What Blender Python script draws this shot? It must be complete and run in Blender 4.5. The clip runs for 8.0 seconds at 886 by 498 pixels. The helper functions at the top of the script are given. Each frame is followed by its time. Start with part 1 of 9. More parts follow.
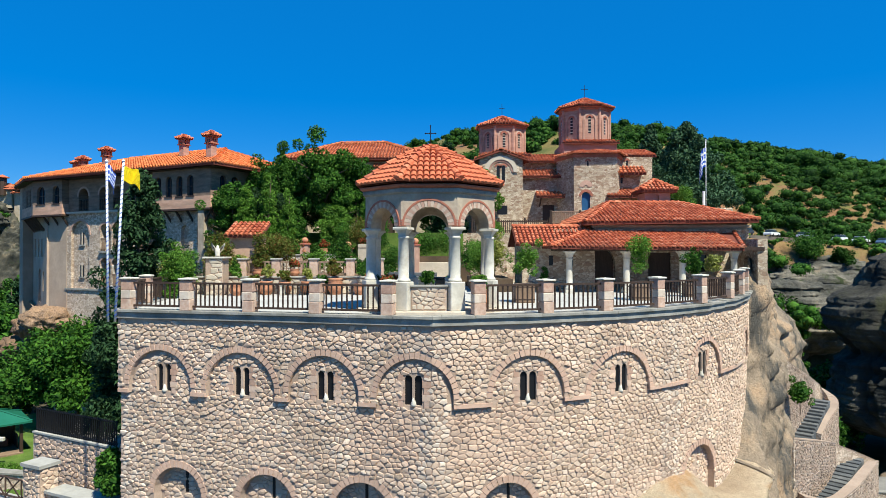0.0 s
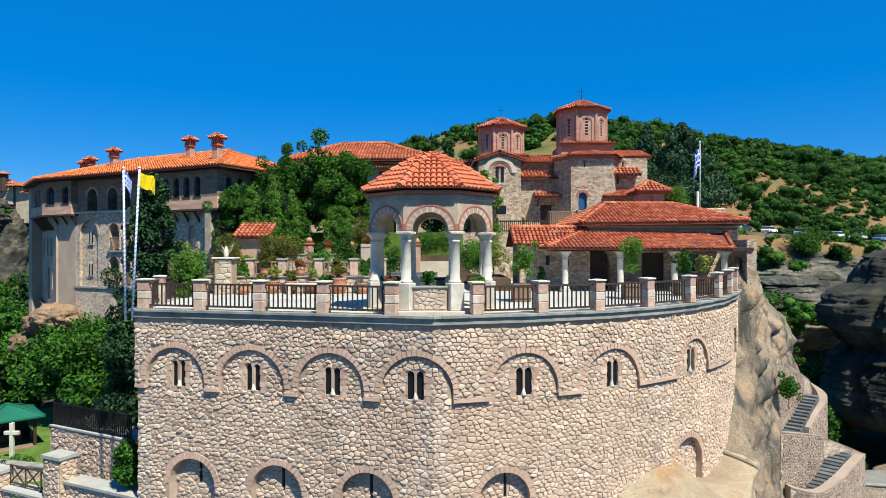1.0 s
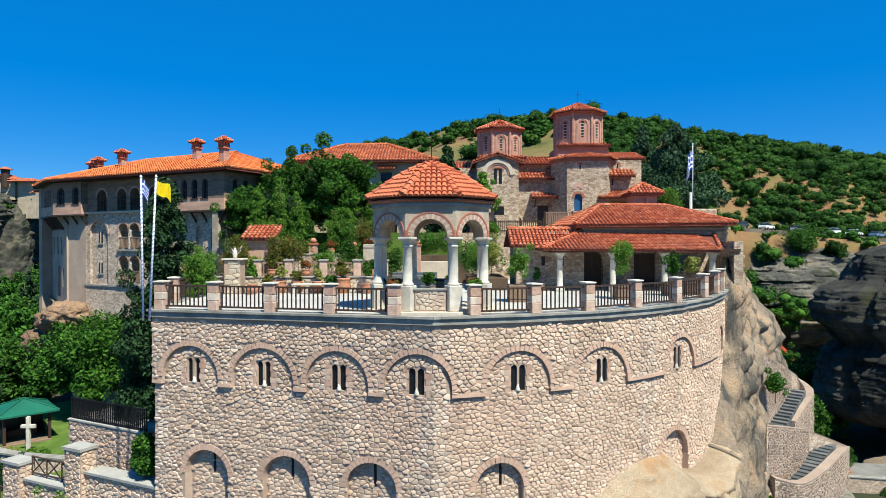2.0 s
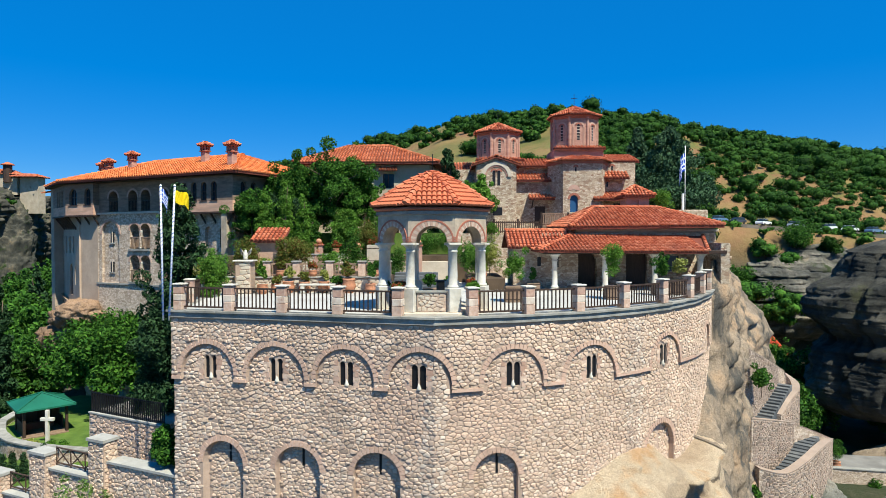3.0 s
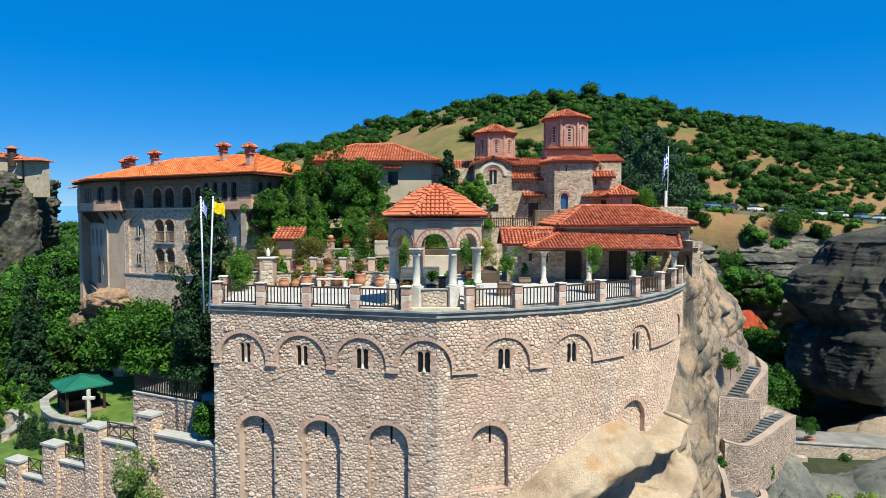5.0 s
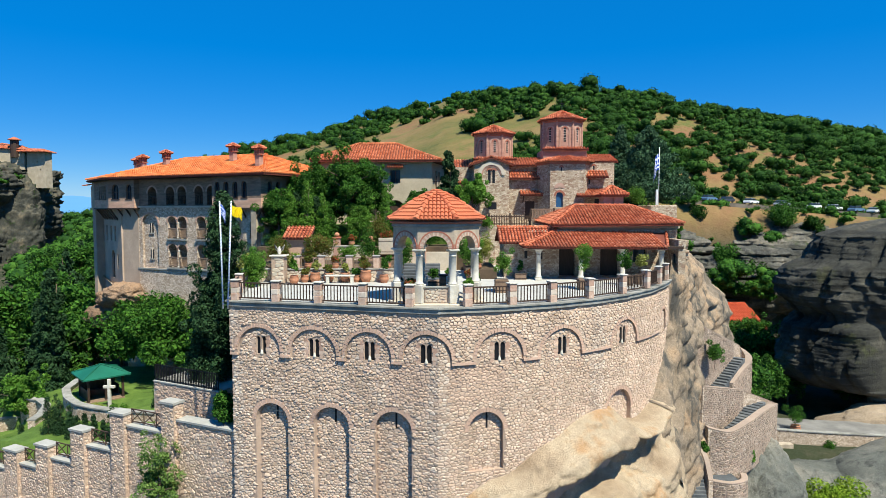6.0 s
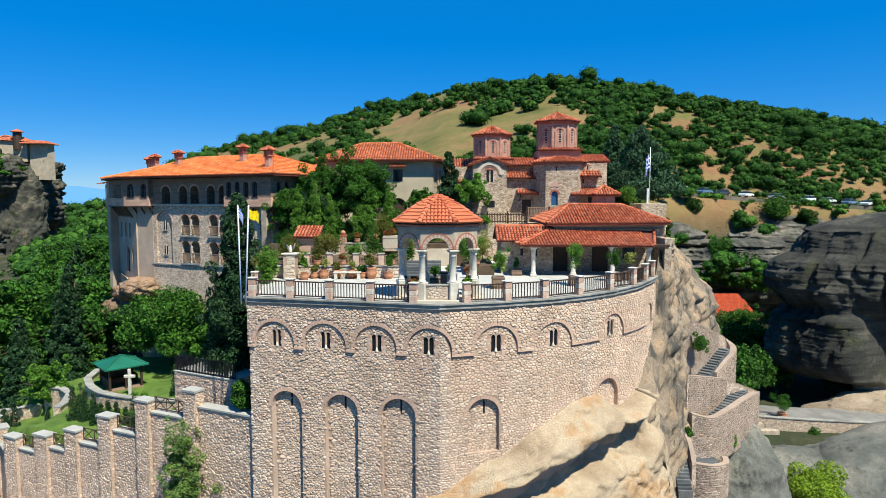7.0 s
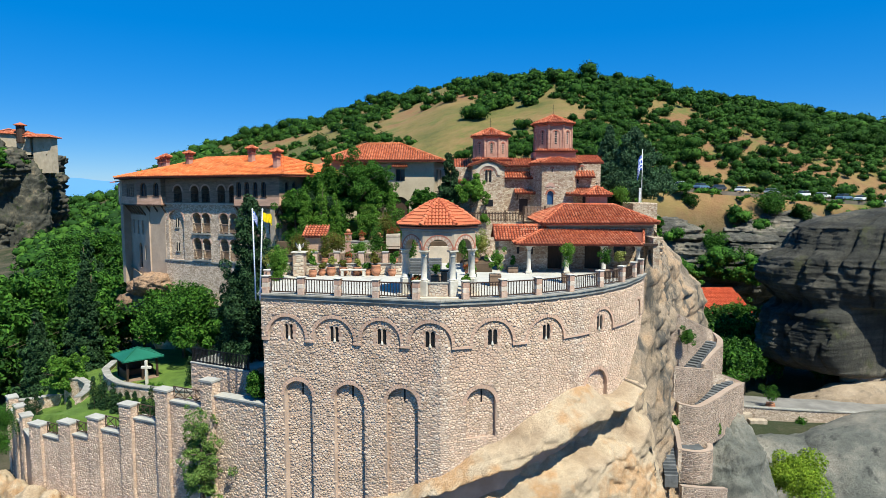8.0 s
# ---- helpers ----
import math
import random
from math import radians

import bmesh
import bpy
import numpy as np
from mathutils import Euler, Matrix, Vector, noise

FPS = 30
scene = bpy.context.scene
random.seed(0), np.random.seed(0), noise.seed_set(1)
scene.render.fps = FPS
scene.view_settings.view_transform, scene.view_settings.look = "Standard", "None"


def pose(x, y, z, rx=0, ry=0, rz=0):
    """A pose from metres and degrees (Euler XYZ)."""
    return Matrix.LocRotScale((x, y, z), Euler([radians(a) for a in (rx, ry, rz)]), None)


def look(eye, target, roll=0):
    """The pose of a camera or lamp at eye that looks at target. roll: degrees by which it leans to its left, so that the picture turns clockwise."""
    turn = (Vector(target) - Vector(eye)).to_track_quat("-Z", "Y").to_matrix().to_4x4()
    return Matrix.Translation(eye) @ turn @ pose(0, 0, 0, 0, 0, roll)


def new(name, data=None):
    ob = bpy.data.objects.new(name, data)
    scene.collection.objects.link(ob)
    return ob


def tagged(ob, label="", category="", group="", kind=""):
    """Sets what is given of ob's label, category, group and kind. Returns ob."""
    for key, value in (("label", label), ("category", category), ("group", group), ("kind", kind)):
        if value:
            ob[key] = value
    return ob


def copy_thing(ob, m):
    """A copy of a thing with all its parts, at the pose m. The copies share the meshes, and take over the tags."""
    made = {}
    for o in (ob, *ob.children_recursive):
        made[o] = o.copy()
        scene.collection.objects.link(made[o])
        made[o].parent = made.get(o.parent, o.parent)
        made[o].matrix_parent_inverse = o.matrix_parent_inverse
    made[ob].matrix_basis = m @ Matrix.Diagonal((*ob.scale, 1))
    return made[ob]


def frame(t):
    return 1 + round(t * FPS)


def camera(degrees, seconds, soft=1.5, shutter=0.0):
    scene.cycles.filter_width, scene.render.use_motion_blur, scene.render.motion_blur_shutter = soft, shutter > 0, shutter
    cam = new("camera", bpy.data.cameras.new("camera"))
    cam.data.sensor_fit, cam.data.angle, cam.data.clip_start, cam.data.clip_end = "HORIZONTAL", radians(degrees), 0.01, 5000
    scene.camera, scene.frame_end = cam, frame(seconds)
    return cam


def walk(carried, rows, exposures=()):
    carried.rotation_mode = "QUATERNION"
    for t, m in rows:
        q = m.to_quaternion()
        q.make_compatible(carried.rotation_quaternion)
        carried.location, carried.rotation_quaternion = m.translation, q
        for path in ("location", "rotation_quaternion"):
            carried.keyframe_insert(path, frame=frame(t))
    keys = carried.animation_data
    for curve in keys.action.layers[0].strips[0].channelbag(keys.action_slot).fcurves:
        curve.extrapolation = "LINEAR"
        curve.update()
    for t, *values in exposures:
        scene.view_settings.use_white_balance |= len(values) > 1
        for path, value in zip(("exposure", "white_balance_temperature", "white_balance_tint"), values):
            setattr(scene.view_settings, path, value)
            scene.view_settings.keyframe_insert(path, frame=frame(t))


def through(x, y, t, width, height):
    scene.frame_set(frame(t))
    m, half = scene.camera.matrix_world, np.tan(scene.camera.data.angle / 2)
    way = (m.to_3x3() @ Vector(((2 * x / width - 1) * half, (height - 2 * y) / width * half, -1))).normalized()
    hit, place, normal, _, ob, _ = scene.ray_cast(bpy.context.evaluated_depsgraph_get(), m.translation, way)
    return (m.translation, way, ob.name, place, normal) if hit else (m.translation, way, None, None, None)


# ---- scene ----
cam = camera(69.5, 8.0, soft=0.65)
METRES, EYE, TILT, LEAN, TURN = 16.0, 1.8, 0.5, 0.0, 0.0
ROWS = [
    (0.0, 0.0, 0.0, 0.0, 0.0, 0.0, -0.0),
    (0.5, -0.0005, -0.0322, 0.0076, 0.01, -0.16, 0.01),
    (1.0, -0.0005, -0.0683, 0.0151, 0.01, -0.4, 0.02),
    (1.5, 0.0009, -0.1079, 0.0251, 0.01, -0.65, 0.0),
    (3.0, 0.0015, -0.2515, 0.064, 0.06, -1.42, 0.03),
    (3.5, 0.0009, -0.3076, 0.0789, 0.06, -1.81, 0.02),
    (4.0, -0.0004, -0.3682, 0.0948, 0.05, -2.23, 0.05),
    (4.5, -0.0009, -0.4333, 0.1129, 0.06, -2.67, 0.05),
    (6.0, -0.0028, -0.6483, 0.1738, 0.09, -4.03, 0.0),
    (6.5, -0.0038, -0.7273, 0.1965, 0.09, -4.5, 0.02),
    (7.0, -0.005, -0.8111, 0.2199, 0.1, -4.93, 0.04),
    (7.5, -0.0046, -0.8953, 0.2433, 0.13, -5.33, 0.03),
    (8.0, -0.0051, -0.9647, 0.2625, 0.14, -5.64, 0.0),
]
walk(cam, [(t, pose(0, 0, EYE, TILT, LEAN, TURN) @ pose(METRES * x, METRES * y, METRES * z, 90 + pitch, roll, yaw)) for t, x, y, z, yaw, pitch, roll in ROWS],
     [(0.0, 0.65, 6500, 0.0), (8.0, 0.65, 6500, 0.0)])

# ---- sky, sun, exposure ----
SUN_AZ, SUN_EL = -55.0, 58.0      # degrees: from +x, counter-clockwise; above the horizon
world = bpy.data.worlds.new("sky")
scene.world = world
world.use_nodes = True
wn = world.node_tree
sky = wn.nodes.new("ShaderNodeTexSky")
sky.sky_type = "NISHITA"
sky.sun_disc = False
sky.sun_elevation = radians(SUN_EL)
sky.sun_rotation = radians(90 - SUN_AZ)
sky.altitude = 1500
sky.air_density, sky.dust_density, sky.ozone_density = 1.0, 0.05, 6.0
back = wn.nodes["Background"]
back.inputs["Strength"].default_value = 0.088
deep = wn.nodes.new("ShaderNodeHueSaturation")      # the clip's strong colours
deep.inputs["Hue"].default_value, deep.inputs["Saturation"].default_value = 0.506, 1.4
wn.links.new(sky.outputs["Color"], deep.inputs["Color"])
even = wn.nodes.new("ShaderNodeMix")      # a clear, evenly deep blue
even.data_type = "RGBA"
even.inputs[0].default_value, even.inputs[7].default_value = 0.55, (0.10, 1.8, 5.9, 1)
wn.links.new(deep.outputs["Color"], even.inputs[6])
wn.links.new(even.outputs[2], back.inputs["Color"])
sun_data = bpy.data.lights.new("sun", "SUN")
sun_data.energy, sun_data.angle, sun_data.color = 5.0, radians(0.53), (1.0, 0.94, 0.84)
sun = new("sun", sun_data)
sv = Vector((math.cos(radians(SUN_EL)) * math.cos(radians(SUN_AZ)), math.cos(radians(SUN_EL)) * math.sin(radians(SUN_AZ)), math.sin(radians(SUN_EL))))
sun.matrix_world = look(sv * 300, (0, 0, 0))

# ---- materials ----


def nodes_of(name, rough=0.85):
    m = bpy.data.materials.new(name)
    m.use_nodes = True
    nt = m.node_tree
    b = nt.nodes["Principled BSDF"]
    b.inputs["Roughness"].default_value = rough
    b.inputs["Specular IOR Level"].default_value = 0.3
    return m, nt, b


def node(nt, kind, **kw):
    n = nt.nodes.new(kind)
    for k, v in kw.items():
        n.inputs[k].default_value = v
    return n


def ramp(nt, fac, stops):
    r = nt.nodes.new("ShaderNodeValToRGB")
    els = r.color_ramp.elements
    while len(els) < len(stops):
        els.new(0.5)
    for e, (p, c) in zip(els, stops):
        e.position, e.color = p, (*c, 1)
    nt.links.new(fac, r.inputs["Fac"])
    return r.outputs["Color"]


def mixc(nt, fac, a, b, mode="MIX"):
    n = nt.nodes.new("ShaderNodeMix")
    n.data_type, n.blend_type = "RGBA", mode
    for sock, v in ((n.inputs[0], fac), (n.inputs[6], a), (n.inputs[7], b)):
        if isinstance(v, (int, float)):
            sock.default_value = v
        elif isinstance(v, tuple):
            sock.default_value = (*v, 1)
        else:
            nt.links.new(v, sock)
    return n.outputs[2]


def coords(nt, stretch=(1, 1, 1)):
    tc = nt.nodes.new("ShaderNodeTexCoord")
    mp = nt.nodes.new("ShaderNodeMapping")
    mp.inputs["Scale"].default_value = stretch
    nt.links.new(tc.outputs["Object"], mp.inputs["Vector"])
    return mp.outputs["Vector"]


def noise_out(nt, vec, scale, detail=4.0, rough=0.6):
    n = node(nt, "ShaderNodeTexNoise", Scale=scale, Detail=detail, Roughness=rough)
    nt.links.new(vec, n.inputs["Vector"])
    return n.outputs["Fac"]


def spread(nt, fac, lo, hi):
    n = nt.nodes.new("ShaderNodeMapRange")
    n.inputs["To Min"].default_value, n.inputs["To Max"].default_value = lo, hi
    nt.links.new(fac, n.inputs["Value"])
    return n.outputs["Result"]


def sharpen(nt, fac, a, b):
    n = nt.nodes.new("ShaderNodeMapRange")
    n.inputs["From Min"].default_value, n.inputs["From Max"].default_value = a, b
    nt.links.new(fac, n.inputs["Value"])
    return n.outputs["Result"]


def relief(nt, b, height, strength, dist):
    n = node(nt, "ShaderNodeBump", Strength=strength, Distance=dist)
    nt.links.new(height, n.inputs["Height"])
    nt.links.new(n.outputs["Normal"], b.inputs["Normal"])


def scaled(nt, col, fac):
    n = nt.nodes.new("ShaderNodeHueSaturation")
    nt.links.new(col, n.inputs["Color"])
    nt.links.new(fac, n.inputs["Value"])
    return n.outputs["Color"]


def rnd(nt, kind):
    if kind == "object":
        return nt.nodes.new("ShaderNodeObjectInfo").outputs["Random"]
    return nt.nodes.new("ShaderNodeNewGeometry").outputs["Random Per Island"]


def surface(name, stops, rough=0.85, big=0.6, fine=9.0, pick="island", vary=0.25, bump=0.4, dist=0.01, stain=None, stretch=(1, 1, 1), stain_scale=0.35):
    """Stone, plaster, wood, tile: a base mixed along `stops`, grain, stains and a random tint for each piece."""
    m, nt, b = nodes_of(name, rough)
    v = coords(nt, stretch)
    n1, n2 = noise_out(nt, v, big, 5), noise_out(nt, v, fine, 6, 0.7)
    f = nt.nodes.new("ShaderNodeMath")
    f.operation = "MULTIPLY_ADD"
    f.inputs[1].default_value = 0.55
    nt.links.new(n2, f.inputs[0])
    g = nt.nodes.new("ShaderNodeMath")
    g.operation = "MULTIPLY"
    g.inputs[1].default_value = 0.45
    nt.links.new(n1 if pick is None else rnd(nt, pick), g.inputs[0])
    nt.links.new(g.outputs[0], f.inputs[2])
    col = ramp(nt, sharpen(nt, f.outputs[0], 0.2, 0.8), stops)
    col = scaled(nt, col, spread(nt, sharpen(nt, n1, 0.3, 0.7), 1 - vary, 1 + vary))
    if stain:
        n3 = noise_out(nt, v, stain_scale, 6, 0.7)
        col = mixc(nt, sharpen(nt, n3, 0.52, 0.72), col, stain)
    nt.links.new(col, b.inputs["Base Color"])
    relief(nt, b, n2, bump, dist)
    return m


def masonry(name, stops, joint, cell=3.2, flat=1.5, joint_w=0.06, bump=0.7, rough=0.9, stain=None):
    """Rubble laid in mortar, for walls too far away for single stones."""
    m, nt, b = nodes_of(name, rough)
    v = coords(nt, (1, 1, flat))
    warp = node(nt, "ShaderNodeTexNoise", Scale=2.3, Detail=2.0)
    nt.links.new(v, warp.inputs["Vector"])
    vv = mixc(nt, 0.12, v, warp.outputs["Color"], "ADD")
    vo = node(nt, "ShaderNodeTexVoronoi", Scale=cell)
    ve = node(nt, "ShaderNodeTexVoronoi", Scale=cell)
    ve.feature = "DISTANCE_TO_EDGE"
    for x in (vo, ve):
        nt.links.new(vv, x.inputs["Vector"])
    sep = nt.nodes.new("ShaderNodeSeparateColor")
    nt.links.new(vo.outputs["Color"], sep.inputs["Color"])
    col = ramp(nt, sep.outputs[0], stops)
    n1, n2 = noise_out(nt, v, 0.5, 5), noise_out(nt, v, 14, 5, 0.7)
    col = scaled(nt, col, spread(nt, n2, 0.75, 1.25))
    col = scaled(nt, col, spread(nt, sharpen(nt, n1, 0.3, 0.7), 0.82, 1.15))
    edge = sharpen(nt, ve.outputs["Distance"], 0.0, joint_w)
    col = mixc(nt, edge, joint, col)
    if stain:
        col = mixc(nt, sharpen(nt, noise_out(nt, v, 0.4, 6, 0.7), 0.55, 0.75), col, stain)
    nt.links.new(col, b.inputs["Base Color"])
    relief(nt, b, edge, bump, 0.03)
    return m


def leafy(name, stops, through=0.25):
    m, nt, b = nodes_of(name, 0.8)
    b.inputs["Specular IOR Level"].default_value = 0.18
    r = rnd(nt, "island")
    col = ramp(nt, r, stops)
    v = coords(nt)
    col = scaled(nt, col, spread(nt, noise_out(nt, v, 0.9, 3), 0.55, 1.45))
    nt.links.new(col, b.inputs["Base Color"])
    tr = nt.nodes.new("ShaderNodeBsdfTranslucent")
    nt.links.new(col, tr.inputs["Color"])
    mx = node(nt, "ShaderNodeMixShader", Fac=through)
    nt.links.new(b.outputs[0], mx.inputs[1])
    nt.links.new(tr.outputs[0], mx.inputs[2])
    nt.links.new(mx.outputs[0], nt.nodes["Material Output"].inputs["Surface"])
    return m


def plain(name, col, rough=0.5, metal=0.0, vary=0.12):
    m, nt, b = nodes_of(name, rough)
    v = coords(nt)
    c = scaled(nt, mixc(nt, 0.0, col, col), spread(nt, noise_out(nt, v, 3.0, 5), 1 - vary, 1 + vary))
    nt.links.new(c, b.inputs["Base Color"])
    b.inputs["Metallic"].default_value = metal
    return m


def rocky(name, stops, streak, strata=1.0, rough=0.95, bump=0.8, moss=None, grain=6.0, bands=(0.85, 1.12), streaks=(0.56, 0.70), pebble=4.0):
    m, nt, b = nodes_of(name, rough)
    v = coords(nt, (1, 1, 1))
    vz = coords(nt, (0.25, 0.25, 2.0 * strata))
    vs = coords(nt, (1.2, 1.2, 0.08))
    n1 = noise_out(nt, v, 0.16, 8, 0.65)
    n2 = noise_out(nt, vz, 0.5, 6, 0.6)
    n3 = noise_out(nt, v, grain, 6, 0.75)
    n4 = noise_out(nt, vs, 0.55, 6, 0.7)
    col = ramp(nt, sharpen(nt, n1, 0.3, 0.7), stops)
    col = scaled(nt, col, spread(nt, sharpen(nt, n2, 0.3, 0.7), *bands))
    col = scaled(nt, col, spread(nt, n3, 0.7, 1.3))
    n5 = noise_out(nt, v, grain * 5, 5, 0.8)
    col = scaled(nt, col, spread(nt, sharpen(nt, n5, 0.3, 0.7), 0.62, 1.32))
    col = mixc(nt, sharpen(nt, n4, *streaks), col, streak)
    pits = node(nt, "ShaderNodeTexVoronoi", Scale=pebble)
    nt.links.new(v, pits.inputs["Vector"])
    hole = sharpen(nt, pits.outputs["Distance"], 0.12, 0.3)
    col = mixc(nt, spread(nt, hole, 0.07, 0.0), col, streak)
    if moss:
        col = mixc(nt, sharpen(nt, noise_out(nt, v, 0.22, 7, 0.7), 0.56, 0.66), col, moss)
    nt.links.new(col, b.inputs["Base Color"])
    h = mixc(nt, 0.25, mixc(nt, 0.35, n3, n5), n2)
    h = mixc(nt, 0.12, h, hole)
    relief(nt, b, h, bump, 0.25)
    return m


M_STONE = surface("wall_stone", [(0.0, (0.350, 0.243, 0.175)), (0.18, (0.488, 0.356, 0.257)), (0.4, (0.599, 0.450, 0.339)), (0.58, (0.572, 0.396, 0.291)), (0.78, (0.631, 0.485, 0.373)), (1.0, (0.710, 0.564, 0.451))], big=0.7, fine=14, vary=0.16, bump=0.8, dist=0.02)
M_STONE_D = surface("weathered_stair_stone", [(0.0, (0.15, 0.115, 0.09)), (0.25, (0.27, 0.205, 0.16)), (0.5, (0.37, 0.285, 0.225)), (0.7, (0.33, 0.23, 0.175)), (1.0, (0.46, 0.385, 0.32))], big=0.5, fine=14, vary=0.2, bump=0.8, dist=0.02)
M_MORTAR = surface("mortar", [(0.0, (0.314, 0.221, 0.165)), (0.5, (0.426, 0.310, 0.237)), (1.0, (0.538, 0.404, 0.314))], pick=None, fine=20, vary=0.15, bump=0.6, dist=0.015)
M_POST = surface("mottled_post_stone", [(0.0, (0.36, 0.20, 0.15)), (0.3, (0.50, 0.34, 0.26)), (0.6, (0.58, 0.47, 0.38)), (1.0, (0.66, 0.59, 0.50))], big=2.5, fine=9, vary=0.15, bump=0.35, stain=(0.42, 0.25, 0.18), stain_scale=2.2)
M_PINK = surface("pink_brick", [(0.0, (0.36, 0.20, 0.15)), (0.5, (0.47, 0.29, 0.22)), (1.0, (0.54, 0.38, 0.30))], big=0.9, fine=10, vary=0.15, bump=0.35)
M_PALEPINK = surface("pale_pink_stone", [(0.0, (0.40, 0.235, 0.165)), (0.5, (0.53, 0.345, 0.255)), (1.0, (0.62, 0.46, 0.355))], big=0.9, fine=10, vary=0.18, bump=0.5)
M_QUOIN = surface("quoin_stone", [(0.0, (0.40, 0.285, 0.215)), (0.5, (0.55, 0.42, 0.325)), (1.0, (0.65, 0.54, 0.44))], big=0.9, fine=10, vary=0.18, bump=0.5)
M_BRICK = surface("red_brick", [(0.0, (0.24, 0.075, 0.045)), (0.5, (0.36, 0.13, 0.085)), (1.0, (0.44, 0.21, 0.15))], big=0.9, fine=10, vary=0.18, bump=0.35)
M_COPING = surface("coping_stone", [(0.0, (0.17, 0.165, 0.145)), (0.5, (0.29, 0.275, 0.245)), (1.0, (0.40, 0.375, 0.335))], pick=None, big=1.5, fine=14, vary=0.2, stain=(0.14, 0.13, 0.11))
M_WHITE = surface("white_marble", [(0.0, (0.44, 0.40, 0.335)), (0.5, (0.57, 0.53, 0.455)), (1.0, (0.68, 0.64, 0.565))], pick=None, rough=0.6, big=1.6, fine=8, vary=0.12, bump=0.2, stain=(0.42, 0.35, 0.27), stain_scale=1.4)
M_CREAM = surface("cream_stone", [(0.0, (0.42, 0.345, 0.265)), (0.5, (0.52, 0.44, 0.345)), (1.0, (0.60, 0.525, 0.43))], big=1.2, fine=9, vary=0.14, bump=0.3, stain=(0.40, 0.27, 0.195))
M_GREYPL = surface("grey_stone", [(0.0, (0.302, 0.242, 0.179)), (0.5, (0.426, 0.345, 0.259)), (1.0, (0.526, 0.427, 0.324))], big=1.6, fine=9, vary=0.2, bump=0.4, stain=(0.34, 0.255, 0.20), pick=None, stain_scale=1.2)
M_SLAB = surface("grey_slab", [(0.0, (0.26, 0.25, 0.23)), (0.5, (0.36, 0.345, 0.315)), (1.0, (0.45, 0.43, 0.395))], big=1.2, fine=9, vary=0.15, bump=0.3, stain=(0.25, 0.23, 0.20))
M_FLOOR = surface("terrace_paving", [(0.0, (0.36, 0.34, 0.31)), (0.5, (0.44, 0.42, 0.385)), (1.0, (0.52, 0.50, 0.46))], big=0.5, fine=7, vary=0.1, bump=0.15, stain=(0.33, 0.30, 0.27))
M_TILE = surface("roof_tile", [(0.0, (0.27, 0.058, 0.028)), (0.35, (0.44, 0.112, 0.05)), (0.7, (0.52, 0.16, 0.075)), (1.0, (0.62, 0.27, 0.16))], rough=0.8, big=0.7, fine=9, vary=0.16, bump=0.25, stain=(0.28, 0.10, 0.06))
M_TILE_O = surface("orange_roof_tile", [(0.0, (0.44, 0.10, 0.03)), (0.4, (0.60, 0.155, 0.042)), (0.8, (0.68, 0.20, 0.06)), (1.0, (0.74, 0.30, 0.13))], rough=0.8, big=0.5, fine=8, vary=0.16, bump=0.25, stain=(0.48, 0.17, 0.075))
M_TILE_G = surface("weathered_orange_tile", [(0.0, (0.32, 0.075, 0.03)), (0.4, (0.46, 0.12, 0.045)), (1.0, (0.58, 0.22, 0.11))], rough=0.8, big=0.5, fine=8, vary=0.16, bump=0.25, stain=(0.36, 0.13, 0.07))
M_TILE_R = surface("bright_red_tile", [(0.0, (0.46, 0.075, 0.03)), (0.5, (0.60, 0.105, 0.042)), (1.0, (0.68, 0.17, 0.08))], rough=0.75, big=0.5, fine=8, vary=0.12, bump=0.25)
# bed below the tiles: terracotta with the shade of the gaps in its colour
M_UNDER = surface("shaded_tile_bed", [(0.0, (0.11, 0.03, 0.02)), (1.0, (0.19, 0.05, 0.03))], pick=None, rough=0.9)
M_WOOD = surface("dark_wood", [(0.0, (0.03, 0.017, 0.012)), (0.5, (0.052, 0.031, 0.022)), (1.0, (0.09, 0.055, 0.038))], rough=0.6, big=2, fine=16, stretch=(6, 6, 1))
M_PALEWOOD = surface("weathered_wood", [(0.0, (0.16, 0.105, 0.07)), (0.5, (0.24, 0.16, 0.11)), (1.0, (0.33, 0.23, 0.16))], rough=0.75, big=2, fine=16)
M_MAINWALL = masonry("house_rubble", [(0.0, (0.36, 0.26, 0.185)), (0.5, (0.56, 0.435, 0.335)), (1.0, (0.70, 0.57, 0.45))], (0.34, 0.25, 0.19), cell=5.6, joint_w=0.08, bump=0.7)
M_UPWALL = surface("upper_floor_brick", [(0.0, (0.43, 0.225, 0.15)), (0.5, (0.58, 0.34, 0.235)), (1.0, (0.66, 0.45, 0.32))], pick=None, big=0.8, fine=5, stretch=(1, 1, 5), vary=0.15, bump=0.4, stain=(0.42, 0.28, 0.20))
M_PLASTER = surface("pale_plaster", [(0.0, (0.361, 0.261, 0.192)), (0.5, (0.440, 0.328, 0.242)), (1.0, (0.501, 0.386, 0.293))], pick=None, big=0.4, fine=6, vary=0.14, bump=0.35, stain=(0.37, 0.275, 0.21))
M_CHURCH = masonry("church_rubble", [(0.0, (0.30, 0.185, 0.125)), (0.35, (0.45, 0.34, 0.24)), (0.75, (0.54, 0.435, 0.32)), (1.0, (0.62, 0.52, 0.40))], (0.30, 0.22, 0.165), cell=5.2, flat=1.7, joint_w=0.07, bump=0.9)
M_CHURCHBR = surface("church_brick", [(0.0, (0.32, 0.15, 0.105)), (0.5, (0.43, 0.235, 0.175)), (1.0, (0.52, 0.33, 0.25))], pick=None, big=0.9, fine=7, stretch=(1, 1, 4), vary=0.15, bump=0.5)
